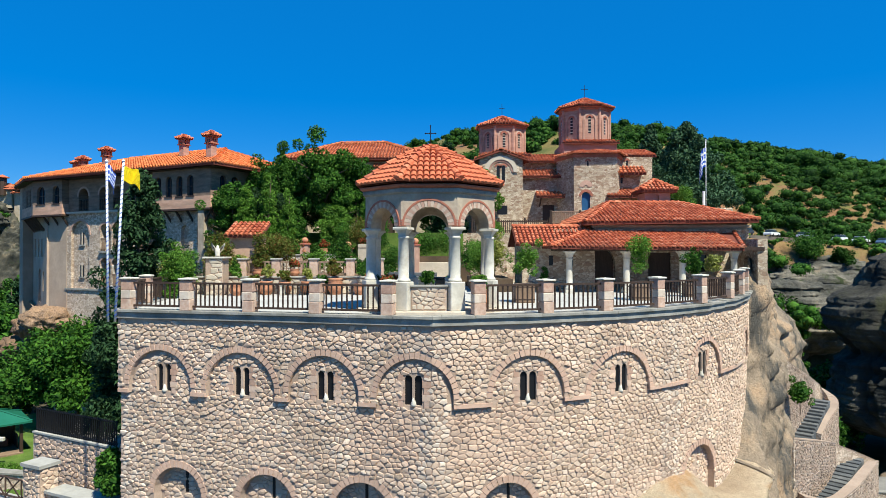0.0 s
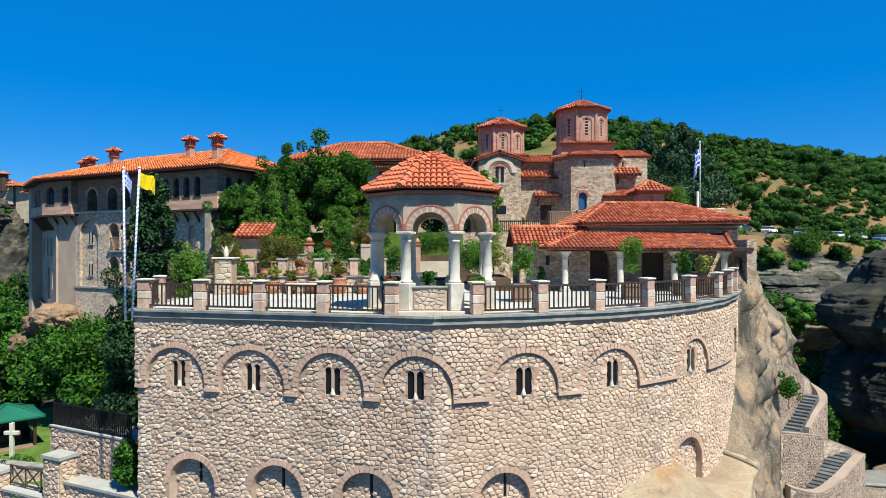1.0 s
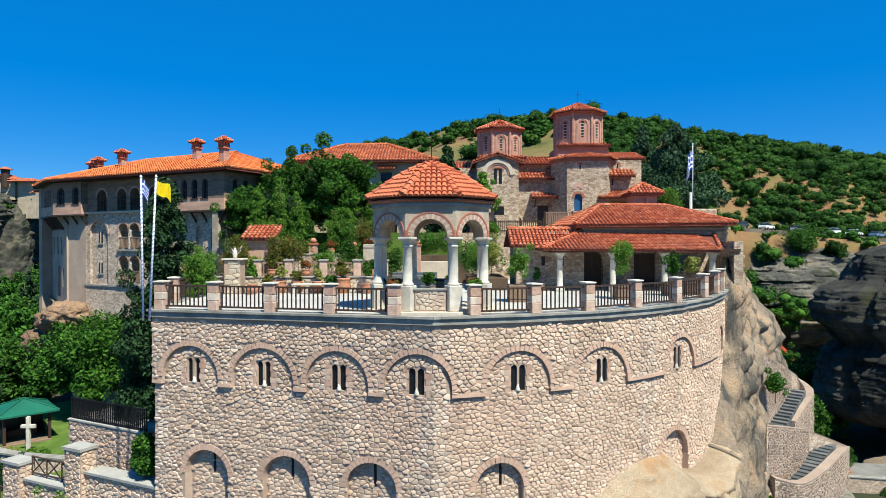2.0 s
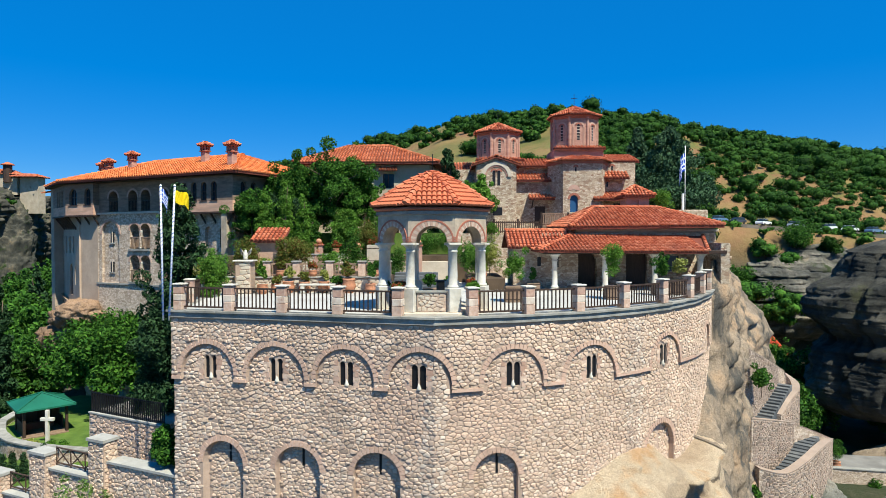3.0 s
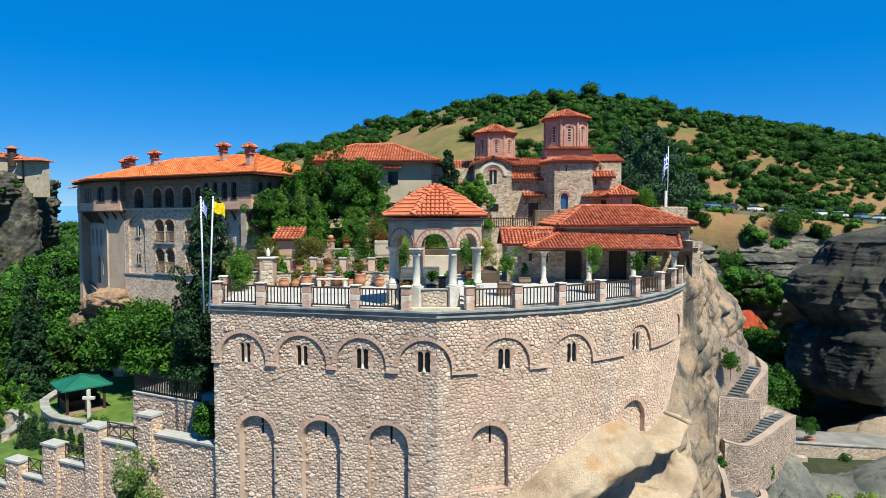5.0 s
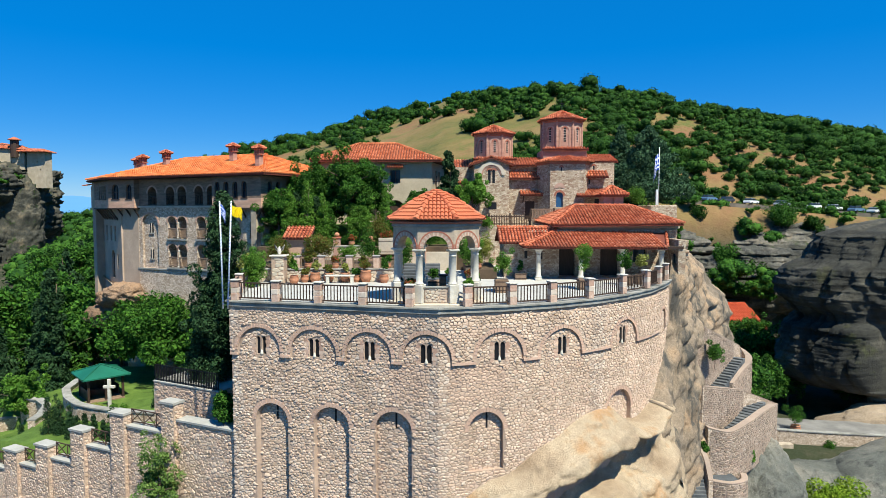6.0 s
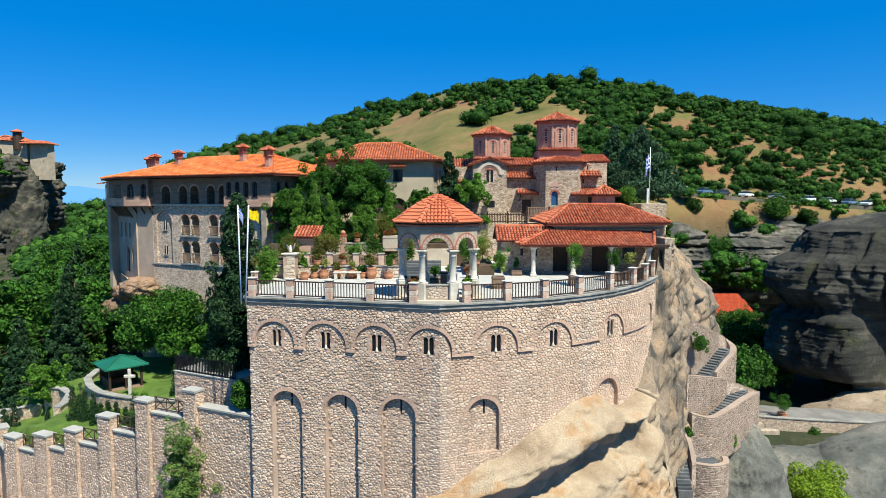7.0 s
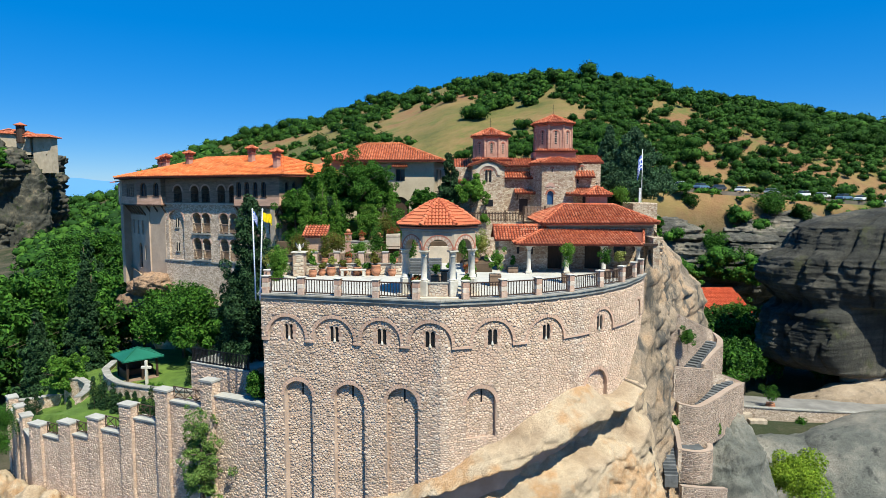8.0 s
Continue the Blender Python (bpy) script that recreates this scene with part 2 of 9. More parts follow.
M_GUEST = surface("ochre_plaster", [(0.0, (0.38, 0.31, 0.22)), (0.5, (0.46, 0.38, 0.28)), (1.0, (0.54, 0.46, 0.35))], pick=None, big=0.4, fine=6, vary=0.12, bump=0.25, stain=(0.36, 0.28, 0.20))
# near-black that paints the shade inside openings
M_DARK = plain("dark_opening", (0.012, 0.012, 0.014), 0.35)
M_GLASS = plain("window_glass", (0.02, 0.03, 0.04), 0.08, vary=0.05)
M_BLUEGLASS = plain("blue_window_glass", (0.03, 0.09, 0.20), 0.12)
M_IRON = plain("wrought_iron", (0.018, 0.018, 0.02), 0.5, 0.6)
M_GREENROOF = surface("green_sheet_roof", [(0.0, (0.012, 0.10, 0.06)), (1.0, (0.02, 0.15, 0.095))], rough=0.5, pick=None, fine=4, vary=0.12, bump=0.1)
M_TERRA = surface("terracotta_pot", [(0.0, (0.36, 0.14, 0.075)), (0.5, (0.46, 0.20, 0.11)), (1.0, (0.54, 0.29, 0.18))], rough=0.8, big=3, fine=12, vary=0.15)
M_SOIL = surface("soil", [(0.0, (0.06, 0.04, 0.025)), (1.0, (0.12, 0.08, 0.05))], pick=None)
M_ROCKW = rocky("warm_rock", [(0.0, (0.309, 0.218, 0.140)), (0.28, (0.443, 0.330, 0.221)), (0.45, (0.525, 0.407, 0.279)), (0.62, (0.484, 0.291, 0.149)), (0.78, (0.546, 0.422, 0.293)), (1.0, (0.618, 0.500, 0.369))], (0.17, 0.135, 0.10), strata=0.9, grain=4.5, bump=1.0, streaks=(0.60, 0.74), pebble=7.0, bands=(0.86, 1.10))
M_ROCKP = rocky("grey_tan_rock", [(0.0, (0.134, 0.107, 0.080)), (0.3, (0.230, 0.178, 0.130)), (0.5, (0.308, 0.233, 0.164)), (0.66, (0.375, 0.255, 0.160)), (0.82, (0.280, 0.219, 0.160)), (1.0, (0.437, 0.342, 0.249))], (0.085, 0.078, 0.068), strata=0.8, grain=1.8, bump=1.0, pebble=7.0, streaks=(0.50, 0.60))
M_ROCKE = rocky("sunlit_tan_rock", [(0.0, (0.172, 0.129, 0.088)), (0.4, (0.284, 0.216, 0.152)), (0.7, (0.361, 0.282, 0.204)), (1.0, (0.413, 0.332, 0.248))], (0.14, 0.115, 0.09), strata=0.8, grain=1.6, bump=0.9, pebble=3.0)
M_ROCKB = rocky("brown_rock", [(0.0, (0.15, 0.095, 0.06)), (0.4, (0.28, 0.175, 0.11)), (0.7, (0.36, 0.235, 0.15)), (1.0, (0.44, 0.31, 0.21))], (0.08, 0.06, 0.045), strata=0.8, grain=3.0, bump=1.0, pebble=5.0)
M_ROCKF = rocky("far_cliff_rock", [(0.0, (0.025, 0.025, 0.021)), (0.4, (0.055, 0.054, 0.044)), (0.7, (0.10, 0.09, 0.068)), (1.0, (0.20, 0.155, 0.10))], (0.034, 0.034, 0.032), strata=0.25, grain=0.6, moss=(0.035, 0.055, 0.016), bump=1.0, pebble=0.5)
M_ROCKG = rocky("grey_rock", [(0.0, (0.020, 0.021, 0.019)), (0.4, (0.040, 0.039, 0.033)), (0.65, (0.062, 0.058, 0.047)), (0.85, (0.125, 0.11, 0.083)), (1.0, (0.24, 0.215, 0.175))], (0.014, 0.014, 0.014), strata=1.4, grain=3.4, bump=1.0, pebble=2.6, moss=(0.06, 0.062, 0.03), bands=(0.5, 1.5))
M_ROCKL = rocky("lichen_rock", [(0.0, (0.075, 0.078, 0.068)), (0.35, (0.14, 0.14, 0.12)), (0.65, (0.22, 0.205, 0.17)), (1.0, (0.34, 0.30, 0.24))], (0.045, 0.046, 0.042), strata=0.8, grain=3.5, bump=1.0, pebble=2.4)
M_ROCKT = rocky("tan_rock", [(0.0, (0.04, 0.04, 0.035)), (0.45, (0.085, 0.08, 0.066)), (0.75, (0.17, 0.15, 0.12)), (1.0, (0.27, 0.205, 0.13))], (0.03, 0.029, 0.026), strata=1.0, moss=(0.035, 0.045, 0.016), grain=1.2, bump=1.0, bands=(0.5, 1.4), pebble=1.2)
M_ROAD = surface("pale_asphalt", [(0.0, (0.16, 0.15, 0.14)), (1.0, (0.25, 0.235, 0.215))], pick=None, big=0.4, fine=12)
M_ASPHALT = surface("dusty_asphalt", [(0.0, (0.12, 0.105, 0.085)), (1.0, (0.20, 0.17, 0.135))], pick=None, big=0.4, fine=12)
M_LAWN = surface("lawn", [(0.0, (0.05, 0.095, 0.014)), (0.5, (0.085, 0.145, 0.022)), (1.0, (0.15, 0.195, 0.045))], pick=None, big=0.9, fine=16, bump=0.8, dist=0.05)
M_STEP = surface("blue_grey_step", [(0.0, (0.055, 0.06, 0.065)), (0.5, (0.09, 0.095, 0.10)), (1.0, (0.15, 0.15, 0.148))], big=2, fine=10, pick="object")
M_LEAF = leafy("broad_leaves", [(0.0, (0.014, 0.048, 0.006)), (0.5, (0.034, 0.105, 0.010)), (1.0, (0.08, 0.185, 0.02))], 0.14)
M_LEAF_P = leafy("pale_willowy_leaves", [(0.0, (0.06, 0.12, 0.02)), (0.5, (0.13, 0.22, 0.045)), (1.0, (0.22, 0.31, 0.09))], 0.3)
M_LEAF_L = leafy("bright_leaves", [(0.0, (0.05, 0.13, 0.015)), (0.5, (0.10, 0.22, 0.025)), (1.0, (0.17, 0.31, 0.05))], 0.35)
M_LEAF_LY = leafy("lime_green_leaves", [(0.0, (0.09, 0.16, 0.012)), (0.5, (0.19, 0.29, 0.02)), (1.0, (0.30, 0.40, 0.04))], 0.3)
M_LEAF_Y = leafy("yellow_green_leaves", [(0.0, (0.16, 0.20, 0.03)), (0.5, (0.30, 0.32, 0.07)), (1.0, (0.42, 0.42, 0.16))], 0.35)
M_LEAF_D = leafy("dark_needles", [(0.0, (0.010, 0.028, 0.011)), (0.5, (0.022, 0.056, 0.020)), (1.0, (0.044, 0.095, 0.033))], 0.08)
M_LEAF_B = leafy("blue_needles", [(0.0, (0.022, 0.056, 0.028)), (0.5, (0.044, 0.098, 0.046)), (1.0, (0.08, 0.15, 0.07))], 0.1)
M_LEAF_R = leafy("reddish_leaves", [(0.0, (0.13, 0.05, 0.015)), (0.4, (0.13, 0.13, 0.025)), (1.0, (0.12, 0.19, 0.035))], 0.3)
M_FLOWER = leafy("red_flowers", [(0.0, (0.05, 0.11, 0.02)), (0.4, (0.10, 0.16, 0.03)), (0.55, (0.34, 0.05, 0.025)), (1.0, (0.46, 0.10, 0.05))], 0.3)
M_SCRUB = leafy("hill_scrub", [(0.0, (0.008, 0.031, 0.003)), (0.5, (0.020, 0.066, 0.006)), (1.0, (0.050, 0.118, 0.013))], 0.15)
M_WOODS = leafy("woodland_leaves", [(0.0, (0.010, 0.036, 0.006)), (0.5, (0.026, 0.080, 0.010)), (1.0, (0.066, 0.155, 0.018))], 0.12)
M_BARK = surface("bark", [(0.0, (0.07, 0.05, 0.035)), (1.0, (0.17, 0.125, 0.09))], pick=None, big=3, fine=18, bump=0.9, dist=0.03)
M_FLAGY = plain("yellow_cloth", (0.85, 0.62, 0.01), 0.8)
M_FLAGB = plain("blue_cloth", (0.02, 0.09, 0.50), 0.8)
M_FLAGW = plain("white_cloth", (0.80, 0.80, 0.80), 0.8)
M_POLE = plain("white_paint", (0.78, 0.78, 0.77), 0.4)

# ---- geometry helpers ----
ORIGIN = {}


class Geo:
    """Collects vertices and faces of one mesh, in world metres."""

    def __init__(self):
        self.v, self.f = [], []

    def add(self, verts, faces):
        n = len(self.v)
        self.v.extend(tuple(p) for p in verts)
        self.f.extend(tuple(i + n for i in q) for q in faces)
        return self

    def box(self, x0, x1, y0, y1, z0, z1, m=None, bevel=0.0):
        if bevel <= 0:
            vs = [(x, y, z) for x in (x0, x1) for y in (y0, y1) for z in (z0, z1)]
            fs = [(0, 1, 3, 2), (4, 6, 7, 5), (0, 4, 5, 1), (2, 3, 7, 6), (0, 2, 6, 4), (1, 5, 7, 3)]
        else:
            b, vs, ix = bevel, [], {}
            for i, x in enumerate((x0, x1)):
                for j, y in enumerate((y0, y1)):
                    for k, z in enumerate((z0, z1)):
                        sx, sy, sz = (b if i == 0 else -b), (b if j == 0 else -b), (b if k == 0 else -b)
                        for a, p in enumerate(((x, y + sy, z + sz), (x + sx, y, z + sz), (x + sx, y + sy, z))):
                            ix[i, j, k, a] = len(vs)
                            vs.append(p)
            fs = []
            for i in (0, 1):
                q = [ix[i, j, k, 0] for j, k in ((0, 0), (0, 1), (1, 1), (1, 0))]
                fs.append(tuple(q if i == 0 else q[::-1]))
                q = [ix[j, i, k, 1] for j, k in ((0, 0), (1, 0), (1, 1), (0, 1))]
                fs.append(tuple(q if i == 0 else q[::-1]))
                q = [ix[j, k, i, 2] for j, k in ((0, 0), (0, 1), (1, 1), (1, 0))]
                fs.append(tuple(q if i == 0 else q[::-1]))
            for j in (0, 1):
                for k in (0, 1):
                    q = [ix[0, j, k, 1], ix[1, j, k, 1], ix[1, j, k, 2], ix[0, j, k, 2]]
                    fs.append(tuple(q if (j + k) % 2 == 1 else q[::-1]))
                    q = [ix[j, 0, k, 0], ix[j, 1, k, 0], ix[j, 1, k, 2], ix[j, 0, k, 2]]
                    fs.append(tuple(q if (j + k) % 2 == 0 else q[::-1]))
                    q = [ix[j, k, 0, 0], ix[j, k, 1, 0], ix[j, k, 1, 1], ix[j, k, 0, 1]]
                    fs.append(tuple(q if (j + k) % 2 == 1 else q[::-1]))
            for i in (0, 1):
                for j in (0, 1):
                    for k in (0, 1):
                        q = [ix[i, j, k, 0], ix[i, j, k, 1], ix[i, j, k, 2]]
                        fs.append(tuple(q if (i + j + k) % 2 == 0 else q[::-1]))
        if m is not None:
            vs = [tuple(m @ Vector(p)) for p in vs]
        return self.add(vs, fs)

    def lathe(self, prof, n=16, c=(0, 0, 0), turn=0.0, sweep=2 * math.pi):
        full = sweep > 6.28
        cols = n if full else n + 1
        vs = [(c[0] + r * math.cos(turn + sweep * i / n), c[1] + r * math.sin(turn + sweep * i / n), c[2] + z) for i in range(cols) for r, z in prof]
        k, fs = len(prof), []
        for i in range(n):
            a, b = i * k, ((i + 1) % cols) * k
            fs += [(a + j, b + j, b + j + 1, a + j + 1) for j in range(k - 1)]
        if full and prof[0][0] > 1e-6:
            fs.append(tuple(i * k for i in reversed(range(n))))
        if full and prof[-1][0] > 1e-6:
            fs.append(tuple(i * k + k - 1 for i in range(n)))
        return self.add(vs, fs)

    def tube(self, pts, r, n=8, cap=True):
        pts = [Vector(p) for p in pts]
        rs = r if isinstance(r, (list, tuple)) else [r] * len(pts)
        vs, fs = [], []
        for i, p in enumerate(pts):
            d = (pts[min(i + 1, len(pts) - 1)] - pts[max(i - 1, 0)]).normalized()
            a = d.orthogonal().normalized() if abs(d.z) > 0.9 else d.cross(Vector((0, 0, 1))).normalized()
            b = d.cross(a)
            vs += [tuple(p + rs[i] * (math.cos(2 * math.pi * j / n) * a + math.sin(2 * math.pi * j / n) * b)) for j in range(n)]
        for i in range(len(pts) - 1):
            for j in range(n):
                fs.append((i * n + j, i * n + (j + 1) % n, (i + 1) * n + (j + 1) % n, (i + 1) * n + j))
        if cap:
            fs += [tuple(reversed(range(n))), tuple(range((len(pts) - 1) * n, len(pts) * n))]
        return self.add(vs, fs)

    def prism(self, poly, place, w0, w1):
        """poly: (u, z) outline; place(u, w, z) gives the world point; thick from w0 to w1."""
        n = len(poly)
        vs = [place(u, w0, z) for u, z in poly] + [place(u, w1, z) for u, z in poly]
        fs = [tuple(range(n)), tuple(reversed(range(n, 2 * n)))]
        fs += [(i, i + n, (i + 1) % n + n, (i + 1) % n) for i in range(n)]
        return self.add(vs, fs)

    def ring(self, place, uc, zs, r0, r1, w0, w1, n=16, a0=0.0, a1=math.pi):
        """A band round an arch, from w0 (front) to w1."""
        vs, fs = [], []
        for i in range(n + 1):
            a = a0 + (a1 - a0) * i / n
            for r in (r0, r1):
                for w in (w0, w1):
                    vs.append(place(uc + r * math.cos(a), w, zs + r * math.sin(a)))
        for i in range(n):
            a, b = 4 * i, 4 * i + 4
            fs += [(a, b, b + 2, a + 2), (a + 1, a + 3, b + 3, b + 1), (a, a + 1, b + 1, b), (a + 2, b + 2, b + 3, a + 3)]
        fs += [(0, 2, 3, 1), (4 * n, 4 * n + 1, 4 * n + 3, 4 * n + 2)]
        return self.add(vs, fs)

    def ribbon(self, pts, tops, bots, t, closed=False):
        """A wall along plan points with its own top and bottom heights, t thick (centred)."""
        n, vs, fs = len(pts), [], []
        P = [Vector((p[0], p[1])) for p in pts]
        for i in range(n):
            d = (P[min(i + 1, n - 1)] - P[max(i - 1, 0)]).normalized()
            nrm = Vector((-d.y, d.x)) * t / 2
            a, b = P[i] - nrm, P[i] + nrm
            vs += [(a.x, a.y, bots[i]), (a.x, a.y, tops[i]), (b.x, b.y, tops[i]), (b.x, b.y, bots[i])]
        for i in range(n - 1):
            a, b = 4 * i, 4 * i + 4
            fs += [(a, b, b + 1, a + 1), (a + 1, b + 1, b + 2, a + 2), (a + 2, b + 2, b + 3, a + 3), (a + 3, b + 3, b, a)]
        fs += [(0, 1, 2, 3), (4 * n - 1, 4 * n - 2, 4 * n - 3, 4 * n - 4)]
        return self.add(vs, fs)


def mesh_of(name, v, f, mat, org=(0, 0, 0), smooth=False):
    v = np.asarray(v, dtype=np.float32).reshape(-1, 3) - np.asarray(org, dtype=np.float32)
    me = bpy.data.meshes.new(name)
    if isinstance(f, np.ndarray):
        k = f.shape[1]
        me.vertices.add(len(v))
        me.vertices.foreach_set("co", v.ravel())
        me.loops.add(f.size)
        me.loops.foreach_set("vertex_index", f.astype(np.int32).ravel())
        me.polygons.add(len(f))
        me.polygons.foreach_set("loop_start", np.arange(0, f.size, k, dtype=np.int32))
        me.update(calc_edges=True)
    else:
        me.from_pydata(v.tolist(), [], f)
    if smooth:
        me.polygons.foreach_set("use_smooth", np.ones(len(me.polygons), dtype=bool))
    me.materials.append(mat)
    me.update()
    return me


def part(name, g, mat, parent=None, label="", smooth=False, kind=""):
    """Links a Geo (or a pair of arrays) as one mesh object, under a thing or a part."""
    v, f = (g.v, g.f) if isinstance(g, Geo) else g
    org = ORIGIN.get(parent, (0, 0, 0)) if parent else (0, 0, 0)
    ob = new(name, mesh_of(name, v, f, mat, org, smooth))
    if parent:
        ob.parent = parent
        ORIGIN[ob] = org
    return tagged(ob, label=label, kind=kind)


def thing(name, loc, label, category, group="", kind=""):
    ob = new(name)
    ob.empty_display_size = 0.2
    ob.location = loc
    ORIGIN[ob] = tuple(loc)
    return tagged(ob, label, category, group, kind)


def solid(name, g, mat, label, category, group="", kind="", smooth=False):
    return tagged(part(name, g, mat, smooth=smooth), label, category, group, kind)


def same(name, me, loc, parent, rz=0.0, scale=None):
    """One more piece on a mesh that alike pieces share."""
    ob = new(name, me)
    ob.parent = parent
    org = ORIGIN[parent]
    ob.location = tuple(a - b for a, b in zip(loc, org))
    ob.rotation_euler = (0, 0, rz)
    if scale:
        ob.scale = scale
    return ob


def flat(ox, oy, ang):
    """A place function for an upright wall: u along the direction ang (degrees), w into the wall (to the left of u), z up."""
    c, s = math.cos(radians(ang)), math.sin(radians(ang))
    return lambda u, w, z: (ox + u * c - w * s, oy + u * s + w * c, z)


def wall_mesh(place, L, z0, z1, th, holes, breaks=(), back=True):
    """A wall with openings. holes: (u0, u1, sill, spring, arched, depth); depth 0 goes through, else a niche that deep."""
    g = Geo()
    us = {0.0, L, *breaks}
    for u0, u1, s, t, arched, d in holes:
        us |= {u0, u1}
        if arched:
            us |= {u0 + (u1 - u0) * (0.5 - 0.5 * math.cos(math.pi * k / 12)) for k in range(1, 12)}
    us = sorted(u for u in us if -1e-6 <= u <= L + 1e-6)
    us = [u for i, u in enumerate(us) if i == 0 or u - us[i - 1] > 1e-5]

    def top(h, u):
        if not h[4]:
            return h[3]
        r = (h[1] - h[0]) / 2
        return h[3] + math.sqrt(max(r * r - (u - h[0] - r) ** 2, 0))

    for a, b in zip(us, us[1:]):
        m = (a + b) / 2
        inside = sorted((h for h in holes if h[0] < m < h[1]), key=lambda h: h[2])
        lo_a = lo_b = z0
        for h in [*inside, None]:
            ha, hb = (h[2], h[2]) if h else (z1, z1)
            for w, flip in ((0, False), (th, True)):
                if (w == th and not back) or ha - lo_a + hb - lo_b < 1e-5:
                    continue
                q = [place(a, w, lo_a), place(b, w, lo_b), place(b, w, hb), place(a, w, ha)]
                g.add(q, [(3, 2, 1, 0) if flip else (0, 1, 2, 3)])
            if h:
                d = h[5] or th
                ta, tb = top(h, a), top(h, b)
                if h[2] > z0 + 1e-6:
                    g.add([place(a, 0, h[2]), place(b, 0, h[2]), place(b, d, h[2]), place(a, d, h[2])], [(0, 1, 2, 3)])
                g.add([place(a, 0, ta), place(b, 0, tb), place(b, d, tb), place(a, d, ta)], [(3, 2, 1, 0)])
                if h[5]:
                    g.add([place(a, d, h[2]), place(b, d, h[2]), place(b, d, tb), place(a, d, ta)], [(0, 1, 2, 3)])
                    if back:
                        g.add([place(a, th, h[2]), place(b, th, h[2]), place(b, th, tb), place(a, th, ta)], [(3, 2, 1, 0)])
                lo_a, lo_b = ta, tb
        g.add([place(a, 0, z1), place(b, 0, z1), place(b, th, z1), place(a, th, z1)], [(0, 1, 2, 3)])
        if not inside or inside[0][2] > z0 + 1e-6:
            g.add([place(a, 0, z0), place(b, 0, z0), place(b, th, z0), place(a, th, z0)], [(3, 2, 1, 0)])
    for u0, u1, s, t, arched, d in holes:
        d = d or th
        g.add([place(u0, 0, s), place(u0, d, s), place(u0, d, t), place(u0, 0, t)], [(0, 1, 2, 3)])
        g.add([place(u1, 0, s), place(u1, d, s), place(u1, d, t), place(u1, 0, t)], [(3, 2, 1, 0)])
    for u, o in ((0, 1), (L, 0)):
        q = [place(u, 0, z0), place(u, th, z0), place(u, th, z1), place(u, 0, z1)]
        g.add(q, [(0, 1, 2, 3) if o == 0 else (3, 2, 1, 0)])
    return g


# value noise on arrays, for rocks and terrain
PERM = np.random.RandomState(7).permutation(4096)
VALS = np.random.RandomState(8).rand(4096).astype(np.float64)


def vnoise(p):
    i = np.floor(p).astype(np.int64)
    f = p - i
    f = f * f * (3 - 2 * f)

    def h(dx, dy, dz):
        k = PERM[(i[..., 0] + dx) & 4095]
        k = PERM[(k + i[..., 1] + dy) & 4095]
        return VALS[PERM[(k + i[..., 2] + dz) & 4095]]

    x, y, z = f[..., 0], f[..., 1], f[..., 2]
    a = h(0, 0, 0) * (1 - x) + h(1, 0, 0) * x
    b = h(0, 1, 0) * (1 - x) + h(1, 1, 0) * x
    c = h(0, 0, 1) * (1 - x) + h(1, 0, 1) * x
    d = h(0, 1, 1) * (1 - x) + h(1, 1, 1) * x
    return ((a * (1 - y) + b * y) * (1 - z) + (c * (1 - y) + d * y) * z) * 2 - 1


def fbm(p, octaves=5, gain=0.5):
    s, a, t = 0.0, 1.0, 0.0
    for k in range(octaves):
        s = s + a * vnoise(p * 2.03 ** k + 17.3 * k)
        t += a
        a *= gain
    return s / t


def grid_faces(nu, nv, wrap=False):
    i, j = np.meshgrid(np.arange(nu if wrap else nu - 1), np.arange(nv - 1), indexing="ij")
    a = i * nv + j
    b = ((i + 1) % nu) * nv + j
    return np.stack([a, b, b + 1, a + 1], -1).reshape(-1, 4)


# ---- rubble, roof tiles, leaves ----


def cut(poly, mx, mz, nx, nz):
    """The side of a convex outline that lies behind the line through (mx, mz) with normal (nx, nz)."""
    out = []
    side = [(p[0] - mx) * nx + (p[1] - mz) * nz for p in poly]
    for k, p in enumerate(poly):
        q, a, c = poly[(k + 1) % len(poly)], side[k], side[(k + 1) % len(poly)]
        if a <= 0:
            out.append(p)
        if a * c < 0:
            t = a / (a - c)
            out.append((p[0] + (q[0] - p[0]) * t, p[1] + (q[1] - p[1]) * t))
    return out


